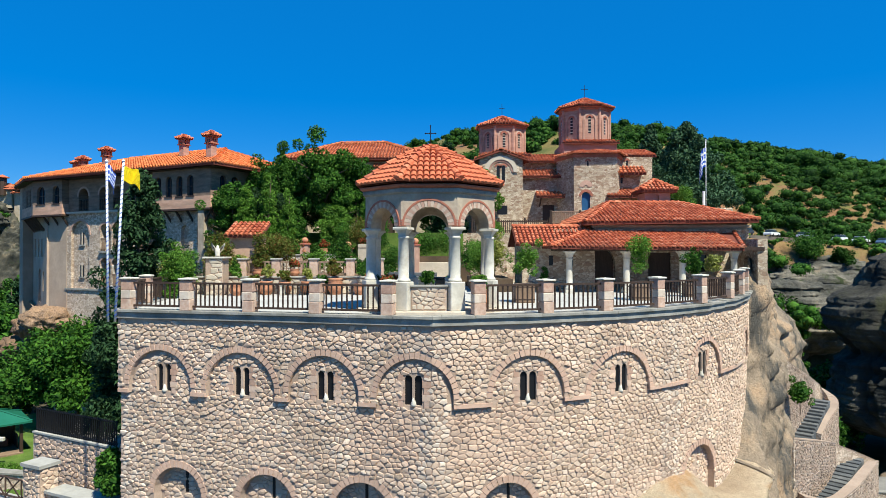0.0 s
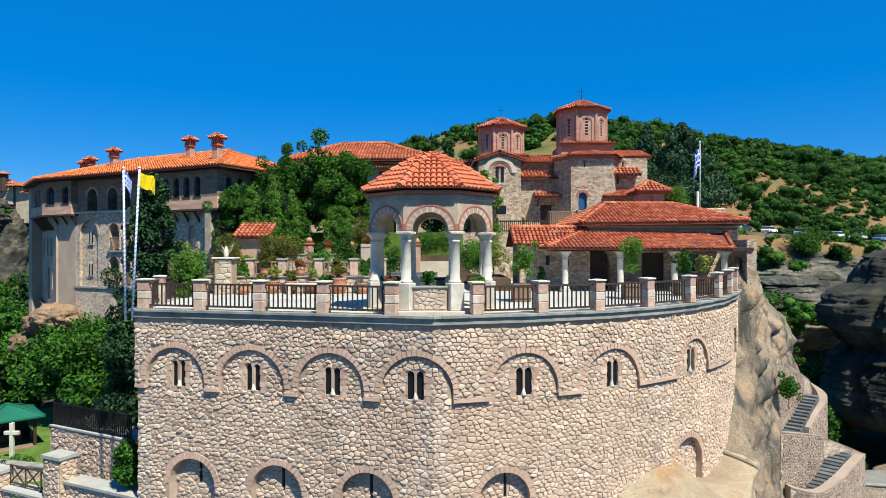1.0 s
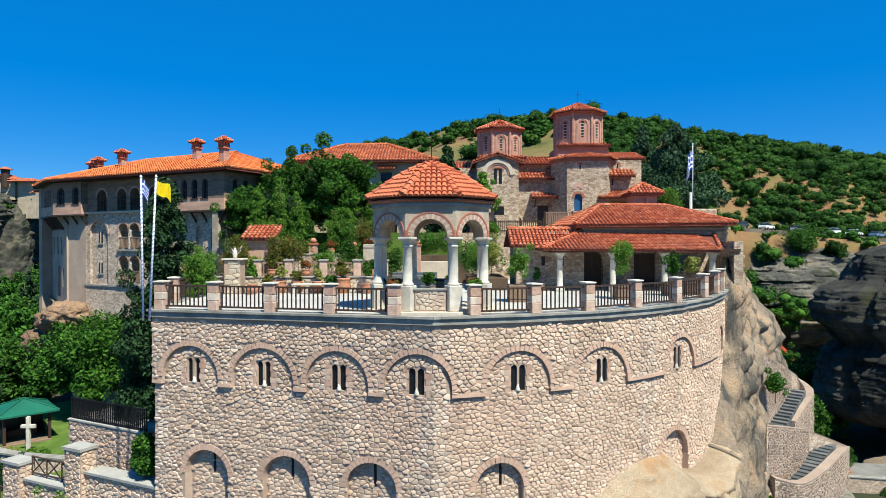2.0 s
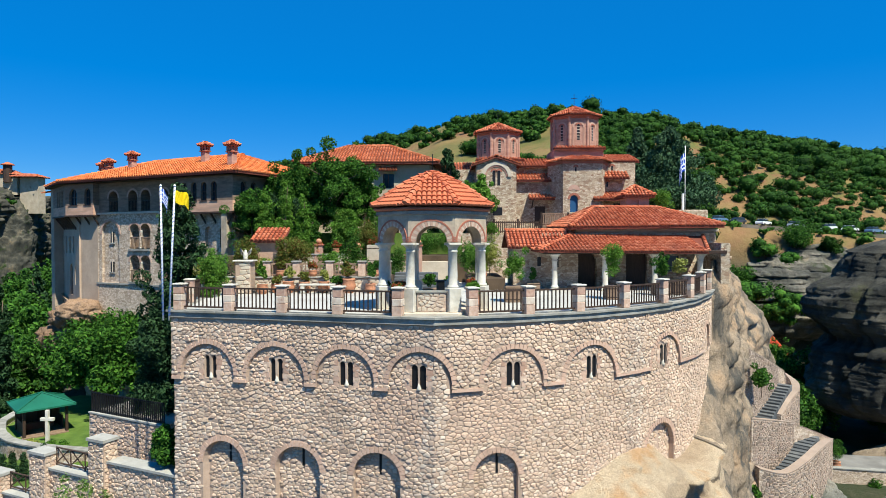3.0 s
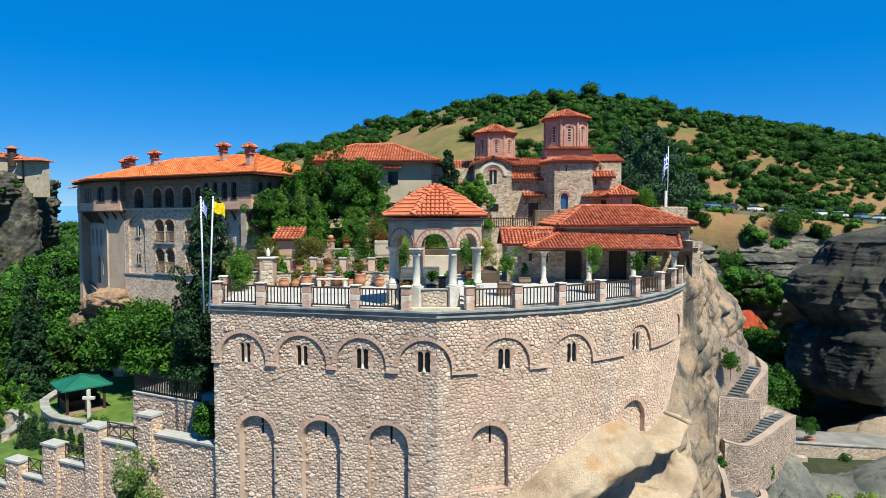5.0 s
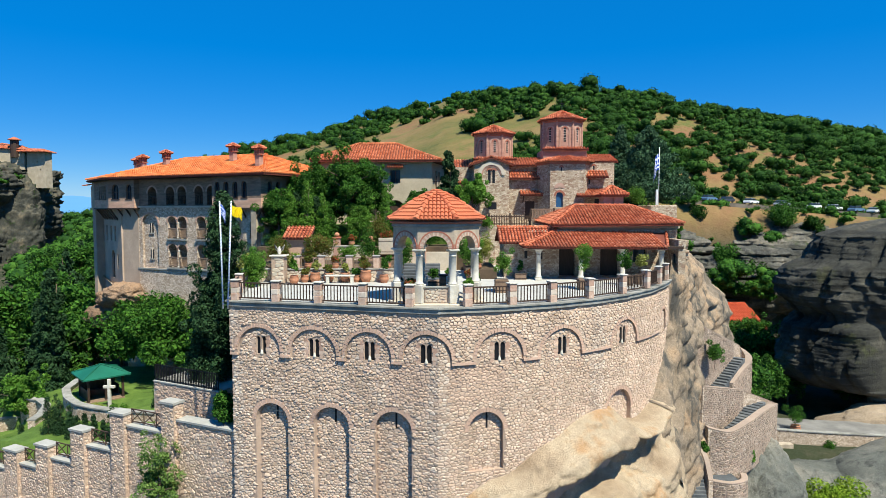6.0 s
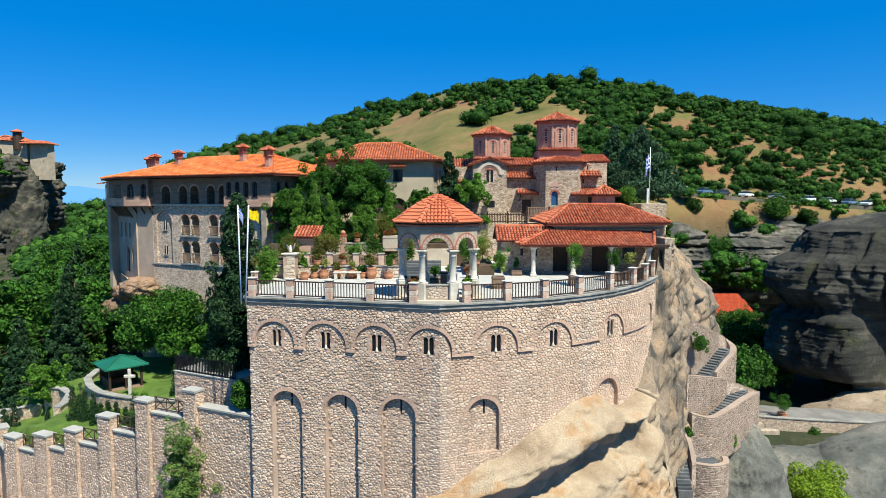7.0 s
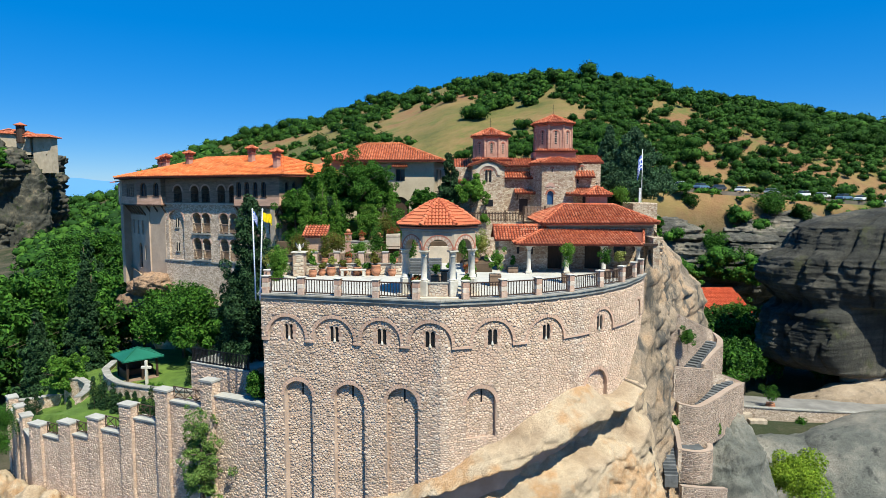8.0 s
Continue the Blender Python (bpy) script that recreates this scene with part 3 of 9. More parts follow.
def rubble(place, u0, u1, z0, z1, keep=None, w=0.30, h=0.17, proud=0.04, seed=1, joint=0.011):
    """Uneven field stones packed over a wall face. keep(u, z) says where stones lie, and at which depth. Returns (verts, faces, u, z)."""
    r = random.Random(seed)
    nr, nc = max(int(round((z1 - z0) / h)), 1), max(int(round((u1 - u0) / w)), 1)
    sh, sw = (z1 - z0) / nr, (u1 - u0) / nc
    k = sw / sh
    seeds = {}
    for i in range(nr):
        for j in range(-1, nc + 1):
            if r.random() > 0.13:
                seeds[i, j] = (u0 + (j + 0.5 + 0.5 * (i % 2) + r.uniform(-0.36, 0.36)) * sw, (z0 + (i + 0.5 + r.uniform(-0.36, 0.36)) * sh))
    out = []
    for (i, j), (uc, zc) in seeds.items():
        if uc < u0 or uc > u1:
            continue
        d = keep(uc, zc, sw * 0.45, sh * 0.45) if keep else 0.0
        if d is None:
            continue
        poly = [(max(uc - sw, u0), max(zc - sh, z0)), (min(uc + sw, u1), max(zc - sh, z0)), (min(uc + sw, u1), min(zc + sh, z1)), (max(uc - sw, u0), min(zc + sh, z1))]
        for di in (0, 1, -1, 2, -2):
            for dj in (-2, -1, 0, 1, 2):
                o = seeds.get((i + di, j + dj))
                if o and (di or dj):
                    du, dz = o[0] - uc, (o[1] - zc) * k * k
                    poly = cut(poly, (o[0] + uc) / 2, (o[1] + zc) / 2, du, dz)
        if len(poly) < 3:
            continue
        cu, cz = sum(p[0] for p in poly) / len(poly), sum(p[1] for p in poly) / len(poly)
        rows = []
        for a, c in poly:
            a, c = a - cu, c - cz
            m = math.hypot(a, c) or 1
            f = max(m - joint * 1.5 * r.uniform(0.8, 1.4), m * 0.5) / m
            rows.append((a * f, c * f))
        rows = [p for q, p in enumerate(rows) if math.dist(p, rows[q - 1]) > 0.018]
        n = len(rows)
        if n < 3:
            continue
        p, tip, tip2 = proud * r.uniform(0.5, 1.5), r.uniform(-0.6, 0.6), r.uniform(-0.4, 0.4)
        vs = [place(cu + a, d + 0.015, cz + c) for a, c in rows]
        vs += [place(cu + a * 0.86, d - p * (0.85 + tip * c / sh + tip2 * a / sw), cz + c * 0.84) for a, c in rows]
        vs.append(place(cu + r.uniform(-0.1, 0.1) * sw, d - p * r.uniform(1.0, 1.2), cz + r.uniform(-0.1, 0.1) * sh))
        fs = [(q, (q + 1) % n, n + (q + 1) % n, n + q) for q in range(n)]
        fs += [(n + q, n + (q + 1) % n, 2 * n) for q in range(n)]
        out.append((vs, fs, cu, cz))
    return out


def lay_stones(stones, wallob, mat, near=None, limit=300):
    """The stones that near(u, z) picks become parts of their own, the rest one joined part."""
    rest, made = Geo(), 0
    for vs, fs, u, z in stones:
        if near and made < limit and near(u, z):
            g = Geo().add(vs, fs)
            part("stone", g, mat, wallob)
            made += 1
        else:
            rest.add(vs, fs)
    if rest.v:
        part("rubble_facing", rest, mat, wallob, kind="stuff", label="uneven field stones set in mortar")


def barrel(p, along, across, up, length, r0, r1, n=5, lift0=0.03, lift1=0.0):
    """One half-round tile from its lower end p, up the slope."""
    vs = []
    for k, (t, rr, l) in enumerate(((0.0, r0, lift0), (length, r1, lift1))):
        for i in range(n + 1):
            a = math.pi * i / n
            vs.append(p + along * t + across * (math.cos(a) * rr) + up * (math.sin(a) * rr * 1.05 + l))
    fs = [(i, i + 1, n + 2 + i, n + 1 + i) for i in range(n)]
    fs.append(tuple(range(n, -1, -1)))
    return [tuple(v) for v in vs], fs


def tile_slope(a, b, c, d, seed=1, gap=0.21, row=0.32, n=5):
    """Tiles on a roof plane: a, b the eave from left to right, c, d the top right and top left. Returns a list of tiles."""
    a, b, c, d = (Vector(p) for p in (a, b, c, d))
    r = random.Random(seed)
    ac = (b - a).normalized()
    mid = (c + d) / 2 - (a + b) / 2
    up = ac.cross(mid).normalized()
    if up.z < 0:
        up = -up
    al = up.cross(ac)
    if al.z < 0:
        al = -al
    L, H = (b - a).length, (d - a).dot(al)
    ld, rc = (d - a).dot(ac), (c - a).dot(ac)
    out, k = [], max(int(L / gap), 1)
    g = L / k
    for i in range(k):
        u = (i + 0.5) * g
        top = H
        if u < ld:
            top = min(top, H * u / ld)
        if u > rc and L - rc > 1e-4:
            top = min(top, H * (L - u) / (L - rc))
        t = -0.05
        while t < top - 0.08:
            ln = min(row * 1.18, top - t + 0.06)
            w = g * 0.39 * r.uniform(0.94, 1.06)
            p = a + ac * (u + r.uniform(-0.012, 0.012)) + al * (t + r.uniform(-0.015, 0.015)) + up * r.uniform(0.0, 0.012)
            out.append(barrel(p, (al + ac * r.uniform(-0.02, 0.02)).normalized(), ac, up, ln, w, w * 0.84, n, 0.045, 0.0))
            t += row
    return out


def ridge_tiles(a, b, r0=0.13, row=0.36, seed=1, n=5):
    a, b = Vector(a), Vector(b)
    r = random.Random(seed)
    al = (b - a).normalized()
    ac = al.cross(Vector((0, 0, 1))).normalized()
    up = ac.cross(al)
    out, t, L = [], 0.0, (b - a).length
    while t < L - 0.05:
        out.append(barrel(a + al * t + up * 0.02, (al + ac * r.uniform(-0.03, 0.03)).normalized(), ac, up, min(row * 1.15, L - t + 0.05), r0, r0 * 0.88, n, 0.04, 0.0))
        t += row
    return out


def tile_part(tiles, parent, mat, bed=None, label=""):
    g = Geo()
    for vs, fs in tiles:
        g.add(vs, fs)
    return part("roof_tiles", g, mat, parent, label, kind="stuff", smooth=False)


def hip_roof(parent, corners, ridge, mat, thick=0.14, seed=1, gap=0.21, row=0.33, name="roof", n=5, skip=()):
    """corners: four eave points anticlockwise from the front left; ridge: two points (left/right or front/back) or one."""
    fl, fr, br, bl = (Vector(p) for p in corners)
    if len(ridge) == 1:
        r0 = r1 = Vector(ridge[0])
    else:
        r0, r1 = (Vector(p) for p in ridge)
    g = Geo()
    dn = Vector((0, 0, -thick))
    vs = [fl, fr, br, bl, r0, r1, fl + dn, fr + dn, br + dn, bl + dn]
    fs = [(0, 1, 5, 4), (1, 2, 5), (2, 3, 4, 5), (3, 0, 4), (0, 6, 7, 1), (1, 7, 8, 2), (2, 8, 9, 3), (3, 9, 6, 0), (6, 9, 8, 7)]
    if len(ridge) == 1:
        fs[0], fs[2] = (0, 1, 4), (2, 3, 4)
        fs[1] = (1, 2, 4)
    g.add(vs, fs)
    roof = part(name, g, M_UNDER, parent)
    tiles = []
    faces = [(fl, fr, r1, r0), (fr, br, r1, r1), (br, bl, r0, r1), (bl, fl, r0, r0)]
    for i, q in enumerate(faces):
        if i not in skip:
            tiles += tile_slope(*q, seed=seed + i, gap=gap, row=row, n=n)
    for i, (p, q) in enumerate(((fl, r0), (fr, r1), (br, r1), (bl, r0), (r0, r1))):
        if (q - p).length > 0.1:
            tiles += ridge_tiles(p, q, 0.62 * gap, row * 1.1, seed + 9 + i, n)
    tile_part(tiles, roof, mat)
    return roof


def leaves(centres, radii, count, size, seed=1, droop=0.0, squash=1.0, out_bias=0.6):
    """Leaf blades scattered through clumps. centres (k, 3), radii (k,). Returns arrays for one mesh of small bent blades."""
    rs = np.random.RandomState(seed)
    centres, radii = np.asarray(centres, float), np.asarray(radii, float)
    w = radii ** 2
    k = rs.choice(len(centres), size=count, p=w / w.sum())
    d = rs.normal(size=(count, 3))
    d /= np.linalg.norm(d, axis=1)[:, None]
    rad = radii[k] * rs.uniform(0.35, 1.0, count) ** 0.5
    p = centres[k] + d * rad[:, None] * np.array((1, 1, squash))
    nrm = d * out_bias + rs.normal(size=(count, 3)) * 0.6 + np.array((0, 0, 0.35))
    nrm /= np.linalg.norm(nrm, axis=1)[:, None]
    t = np.cross(nrm, rs.normal(size=(count, 3)))
    t /= np.linalg.norm(t, axis=1)[:, None] + 1e-9
    b = np.cross(nrm, t)
    s = size * rs.uniform(0.55, 1.35, count)[:, None]
    bend = nrm * s * 0.16
    v = np.stack([p - t * s, p - b * s * 0.48 + bend, p + t * s - np.array((0, 0, 1)) * s * droop, p + b * s * 0.48 + bend], 1)
    f = np.arange(count * 4).reshape(-1, 4)
    return v.reshape(-1, 3), f


def crown_clumps(c, rx, ry, rz, n, clump, seed, shell=0.55):
    rs = np.random.RandomState(seed)
    d = rs.normal(size=(n, 3))
    d /= np.linalg.norm(d, axis=1)[:, None]
    d[:, 2] = np.where(d[:, 2] < -0.55, -d[:, 2], d[:, 2])
    rad = rs.uniform(shell, 1.0, n)[:, None]
    lump = 1 + 0.26 * rs.normal(size=(n, 1))
    p = np.asarray(c) + d * rad * lump * np.array((rx, ry, rz))
    return p, clump * rs.uniform(0.6, 1.25, n)


def limbs(base, height, spread_r, n, seed, r0):
    """A tapered, slightly bent trunk with boughs."""
    r = random.Random(seed)
    g = Geo()
    x, y, z = base
    lean = (r.uniform(-0.06, 0.06) * height, r.uniform(-0.06, 0.06) * height)
    pts = [(x + lean[0] * t * t + r.uniform(-0.03, 0.03) * r0 * 4, y + lean[1] * t * t, z - 0.2 + (height + 0.2) * t) for t in (0, 0.25, 0.5, 0.75, 1)]
    g.tube(pts, [r0 * 1.25, r0, r0 * 0.8, r0 * 0.55, r0 * 0.2], 9)
    for i in range(n):
        t = r.uniform(0.35, 0.9)
        a = 2 * math.pi * i / n + r.uniform(-0.4, 0.4)
        j = min(int(t * 4), 3)
        p = Vector(pts[j]).lerp(Vector(pts[j + 1]), t * 4 - j)
        ln = spread_r * r.uniform(0.55, 0.95)
        q = p + Vector((math.cos(a) * ln * 0.5, math.sin(a) * ln * 0.5, ln * 0.35))
        e = p + Vector((math.cos(a) * ln, math.sin(a) * ln, ln * 0.55))
        g.tube([p, q, e], [r0 * 0.42, r0 * 0.28, r0 * 0.08], 6)
    return g


def broad_tree(name, loc, height, rad, label, mat=None, seed=1, leaf=0.16, count=9000, stem=0.3, clumps=60, category="tree", group=""):
    t = thing(name, loc, label, category, group)
    x, y, z = loc
    part("trunk", limbs(loc, height * 0.8, rad, 7, seed, max(height * 0.022, 0.05)), M_BARK, t, smooth=True)
    cz = z + height * (stem + (1 - stem) / 2)
    c, r = crown_clumps((x, y, cz), rad * 0.82, rad * 0.82, height * (1 - stem) / 2 * 0.92, int(clumps * 1.9), rad * 0.2, seed, 0.45)
    part("crown", leaves(c, r, count, leaf, seed), mat or M_LEAF, t)
    return t


def cone_tree(name, loc, height, rad, label, mat=None, seed=1, leaf=0.16, count=9000, clumps=90, ragged=0.25, power=0.8, stem=0.06, category="tree", group=""):
    t = thing(name, loc, label, category, group)
    x, y, z = loc
    rs = np.random.RandomState(seed)
    part("trunk", limbs(loc, height * 0.92, rad * 0.5, 6, seed, max(height * 0.011, 0.03)), M_BARK, t, smooth=True)
    h = rs.uniform(0, 1, clumps) ** 1.3
    rr = rad * (1 - h) ** power * (1 + ragged * rs.normal(size=clumps)) * rs.uniform(0.45, 1, clumps)
    a = rs.uniform(0, 2 * math.pi, clumps)
    c = np.stack([x + rr * np.cos(a), y + rr * np.sin(a), z + height * (stem + (1 - stem) * h)], 1)
    r = (0.12 * height ** 0.5 + rad * 0.3 * (1 - h)) * rs.uniform(0.6, 1.1, clumps)
    part("crown", leaves(c, r * 0.8, count, leaf, seed, droop=0.5), mat or M_LEAF_D, t)
    return t


def shrub(name, loc, rad, height, label, mat=None, seed=1, leaf=0.07, count=1200, category="shrub", group="", clumps=16):
    t = thing(name, loc, label, category, group)
    x, y, z = loc
    part("stem", limbs(loc, height * 0.5, rad * 0.5, 5, seed, max(0.015, height * 0.012)), M_BARK, t, smooth=True)
    c, r = crown_clumps((x, y, z + height * 0.46), rad * 0.75, rad * 0.75, height * 0.45, clumps, rad * 0.42, seed, 0.25)
    part("foliage", leaves(c, r, count, leaf, seed), mat or M_LEAF, t)
    return t

# ---- terrain: one sheet from the valley to the hill and the far plain ----
# the hill's crest, by the way x / (y + 15) that it lies: its distance y and its height
CREST_R = [-0.9, -0.7, -0.6, -0.55, -0.5, -0.42, -0.385, -0.34, -0.23, -0.124, 0.0, 0.17, 0.3, 0.42, 0.55, 0.65, 0.8, 1.2]
CREST_Y = [480, 480, 480, 480, 480, 475, 465, 455, 432, 390, 300, 240, 226, 216, 212, 210, 210, 210]
CREST_Z = [-40, -12, -7, -3, 5.5, 26, 34.2, 41.5, 52.5, 59, 57, 51.6, 45.4, 38.4, 33.6, 29.5, 22, 6]


def smooth01(a, b, t):
    t = np.clip((t - a) / (b - a), 0, 1)
    return t * t * (3 - 2 * t)


def height(x, y):
    x, y = np.asarray(x, float), np.asarray(y, float)
    q = np.stack([x, y, np.zeros_like(x)], -1)
    # the valley round the rock
    left = -17 + 0.085 * np.clip(y - 40, -60, 130) - 8 * smooth01(-70, -260, x) * smooth01(60, 260, y)
    left = left - 14 * smooth01(0.60, 0.66, -x / np.maximum(y + 15, 5)) * smooth01(62, 110, y)
    right = -21.0 - 10 * smooth01(54, 46, y)
    low = left + (right - left) * smooth01(5, 30, x)
    low = low - 16 * smooth01(30, -10, y)
    low = low + 1.2 * fbm(q / 18.0, 4)
    # the hill behind the road
    r = x / np.maximum(y + 15, 60)
    far_y, top = np.interp(r, CREST_R, CREST_Y), np.interp(r, CREST_R, CREST_Z)
    t = np.clip((y - 146) / (far_y - 146), 0, 1)
    z0 = np.interp(r, [-0.6, -0.537, -0.44, -0.325, -0.1, 0.03, 0.33, 0.6, 0.9], [-30, -26, -14, -4, 3, 6.3, 6.3, 3.2, 0.5])
    hill = z0 + (top - z0) * t ** 0.9 + 2.2 * fbm(q / 40.0, 5) * smooth01(0.03, 0.4, t)
    hill = hill - 0.32 * np.clip(y - far_y - 6, 0, 420)
    edge = np.where(x > 10, smooth01(112, 128, y + 7 * fbm(q / 22.0, 3)), smooth01(90, 200, y))
    z = low * (1 - edge) + hill * edge
    plainz = -95.0
    far = np.clip(smooth01(900, 1400, y) + smooth01(-330, -600, x) + smooth01(900, 1400, x), 0, 1)
    return z * (1 - far) + plainz * far


def axis(lo, hi, fine_lo, fine_hi, step, grow=1.12):
    a = list(np.arange(fine_lo, fine_hi, step))
    s, v = step, fine_hi
    while v < hi:
        a.append(v)
        s *= grow
        v += s
    a.append(hi)
    s, v = step, fine_lo
    while v > lo:
        s *= grow
        v -= s
        a.append(max(v, lo))
    return np.array(sorted(set(a)))


gx, gy = axis(-4600, 4600, -120, 240, 4.0), axis(-400, 4700, -20, 620, 5.0)
GX, GY = np.meshgrid(gx, gy, indexing="ij")
GZ = height(GX, GY)
m, nt, b = nodes_of("dry_hillside", 0.95)
v = coords(nt)
col = ramp(nt, noise_out(nt, v, 0.018, 7, 0.65), [(0.36, (0.085, 0.09, 0.024)), (0.44, (0.15, 0.12, 0.038)), (0.52, (0.20, 0.135, 0.052)), (0.60, (0.205, 0.105, 0.05))])
col = mixc(nt, sharpen(nt, noise_out(nt, v, 0.07, 6, 0.7), 0.50, 0.62), col, (0.115, 0.118, 0.03))
col = scaled(nt, col, spread(nt, noise_out(nt, v, 0.35, 7, 0.7), 0.6, 1.4))
sepz = nt.nodes.new("ShaderNodeSeparateXYZ")
nt.links.new(v, sepz.inputs[0])
valley = ramp(nt, noise_out(nt, v, 0.12, 7, 0.7), [(0.3, (0.015, 0.028, 0.01)), (0.46, (0.035, 0.04, 0.018)), (0.6, (0.085, 0.07, 0.046))])
col = mixc(nt, sharpen(nt, sepz.outputs[2], -4.0, 3.0), valley, col)   # woods below, dry grass above
nt.links.new(col, b.inputs["Base Color"])
relief(nt, b, noise_out(nt, v, 0.8, 6, 0.7), 0.6, 0.6)
M_HILL = m
solid("ground", (np.stack([GX, GY, GZ], -1).reshape(-1, 3), grid_faces(len(gx), len(gy))), M_HILL, "dry grassy hillside and wooded valley floor", "ground", kind="structure", smooth=True)

# far blue mountains; distance haze put into the base colour and a faint glow
mm, nt, b = nodes_of("haze_tinted_mountain", 1.0)
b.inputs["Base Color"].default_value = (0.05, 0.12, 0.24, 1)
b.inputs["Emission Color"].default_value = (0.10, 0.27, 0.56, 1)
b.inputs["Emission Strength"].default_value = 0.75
xs = np.linspace(-4400, 1500, 160)
q = np.stack([xs / 520.0, xs * 0, xs * 0], -1)
tops = 58 + 46 * fbm(q, 5) + 34 * np.exp(-((xs + 2500) / 420.0) ** 2)
V = np.concatenate([np.stack([xs, xs * 0 + 4300, tops], -1), np.stack([xs, xs * 0 + 4200, xs * 0 - 120], -1)], 0)
F = np.array([(i, i + 160, i + 161, i + 1) for i in range(159)])
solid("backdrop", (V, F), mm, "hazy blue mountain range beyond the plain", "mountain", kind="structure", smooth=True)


def scrub(name, xs, ys, rad, per, leaf, mat, label, seed, zs=None, squash=0.75, category="shrubs"):
    """Bushes of several leafy lobes, each on a twiggy core."""
    rs = np.random.RandomState(seed)
    zs = height(xs, ys) if zs is None else zs
    k = 5
    off = rs.normal(size=(len(xs), k, 3)) * np.array((0.42, 0.42, 0.16))
    c = (np.stack([xs, ys, zs + rad * 0.35], -1)[:, None, :] + off * rad[:, None, None]).reshape(-1, 3)
    r = (rad[:, None] * rs.uniform(0.42, 0.72, (len(xs), k))).reshape(-1)
    v, f = leaves(c, r, per * len(xs), leaf, seed, squash=squash, out_bias=1.3)
    # cores: small uneven spheres inside the leaves
    a, t = np.linspace(0, 2 * np.pi, 6, endpoint=False), np.linspace(0.05, np.pi - 0.6, 4)
    ball = np.stack([np.outer(np.cos(a), np.sin(t)), np.outer(np.sin(a), np.sin(t)), np.outer(np.ones(6), np.cos(t)) * squash], -1).reshape(-1, 3)
    cv = c[:, None, :] + ball[None] * (r * 0.76)[:, None, None] * rs.uniform(0.8, 1.12, (len(c), len(ball), 1))
    cf = grid_faces(6, 4, True)[:, ::-1][None] + (np.arange(len(c)) * len(ball))[:, None, None]
    v2, f2 = np.concatenate([v, cv.reshape(-1, 3)]), np.concatenate([f, cf.reshape(-1, 4) + len(v)])
    return solid(name, (v2, f2), mat, label, category, kind="stuff")


rs = np.random.RandomState(21)
N = 26000
ratio = rs.uniform(-0.46, 0.88, N)
hy = 147 + (np.interp(ratio, CREST_R, CREST_Y) - 137) * rs.uniform(0, 1, N) ** 1.15
hx = ratio * (hy + 15)
lift = np.clip((hy - 146) / (np.interp(ratio, CREST_R, CREST_Y) - 146), 0, 1)
patch = fbm(np.stack([hx / 19, hy / 25, hx * 0 + 3], -1), 4, 0.6)
cover = 0.45 + 0.30 * patch / patch.std() + 0.5 * np.clip((lift - 0.7) / 0.22, -0.3, 1.0) * np.clip((ratio + 0.16) / 0.16, 0.35, 1.0) + 0.22 * np.clip((ratio - 0.1) / 0.2, -1.5, 0.8) + 0.16 * np.clip((ratio - 0.42) / 0.12, 0.0, 1.0)
rad = np.clip(2.3 * np.exp(0.42 * rs.normal(size=N)), 0.9, 5.0) * (0.5 + hy / 330)
cell, kept = {}, []
for i in range(N):
    if cover[i] < rs.uniform(0.2, 0.7):
        continue
    cx, cy = int(hx[i] // 14), int(hy[i] // 14)
    near = [j for dx in (-1, 0, 1) for dy in (-1, 0, 1) for j in cell.get((cx + dx, cy + dy), ())]
    gap = 0.42 if cover[i] > 0.62 else 0.7
    if all((hx[i] - hx[j]) ** 2 + (hy[i] - hy[j]) ** 2 > (gap * (rad[i] + rad[j])) ** 2 for j in near):
        cell.setdefault((cx, cy), []).append(i)
        kept.append(i)
hx, hy, rad = hx[kept], hy[kept], rad[kept]
close = hy < 200
scrub("hillside_scrub", hx[close], hy[close], rad[close], 300, 0.30, M_SCRUB, "dark green oak scrub on the dry lower slope", 22)
scrub("hillside_scrub", hx[~close], hy[~close], rad[~close], 170, 0.50, M_SCRUB, "dark green oak scrub on the upper hill", 24)
# bushes along the road and on the ledges below it
bx = np.concatenate([np.array([52, 60, 66, 74, 86, 92, 101, 110, 118, 126, 135, 46, 40, 36, 99, 140, 150], float), rs.uniform(24, 120, 70)])
by = np.concatenate([np.array([121, 134, 122, 128, 126, 120, 129, 122, 131, 121, 126, 118, 126, 133, 143, 136, 128], float), rs.uniform(74, 118, 70)])
brad = rs.uniform(1.5, 3.4, len(bx))
more = np.concatenate([np.stack([rs.uniform(32, 165, 90), rs.uniform(119, 135, 90), rs.uniform(0.5, 1.7, 90)], -1), np.array([(64, 125, 3.0), (88, 120, 3.4), (99, 131, 2.4), (112, 127, 3.0), (71, 121, 4.5), (78, 122, 2.4), (53, 129, 2.8), (47, 113, 2.8), (92, 126, 3.0), (62, 133, 2.0), (84, 131, 2.4), (41, 131, 3.0), (57, 122, 1.8), (106, 128, 3.2)], float)])
bx, by, brad = np.concatenate([bx, more[:, 0]]), np.concatenate([by, more[:, 1]]), np.concatenate([brad, more[:, 2]])
scrub("roadside_bushes", bx, by, brad, 260, 0.3, M_LEAF, "green bushes on the rock ledges below the car park", 23, zs=height(bx, by) - 0.15 * brad)

# woods of the valley between the two rocks
N = 1000
vy = 150 + 750 * rs.uniform(0, 1, N) ** 1.5
vx = rs.uniform(-0.66, -0.36, N) * (vy + 15)
scrub("valley_woods", vx, vy, rs.uniform(3.4, 6.4, N) * (1 + vy / 900), 190, 0.75, M_WOODS, "wooded valley floor between the rocks", 26, category="woods")

# ---- rocks ----


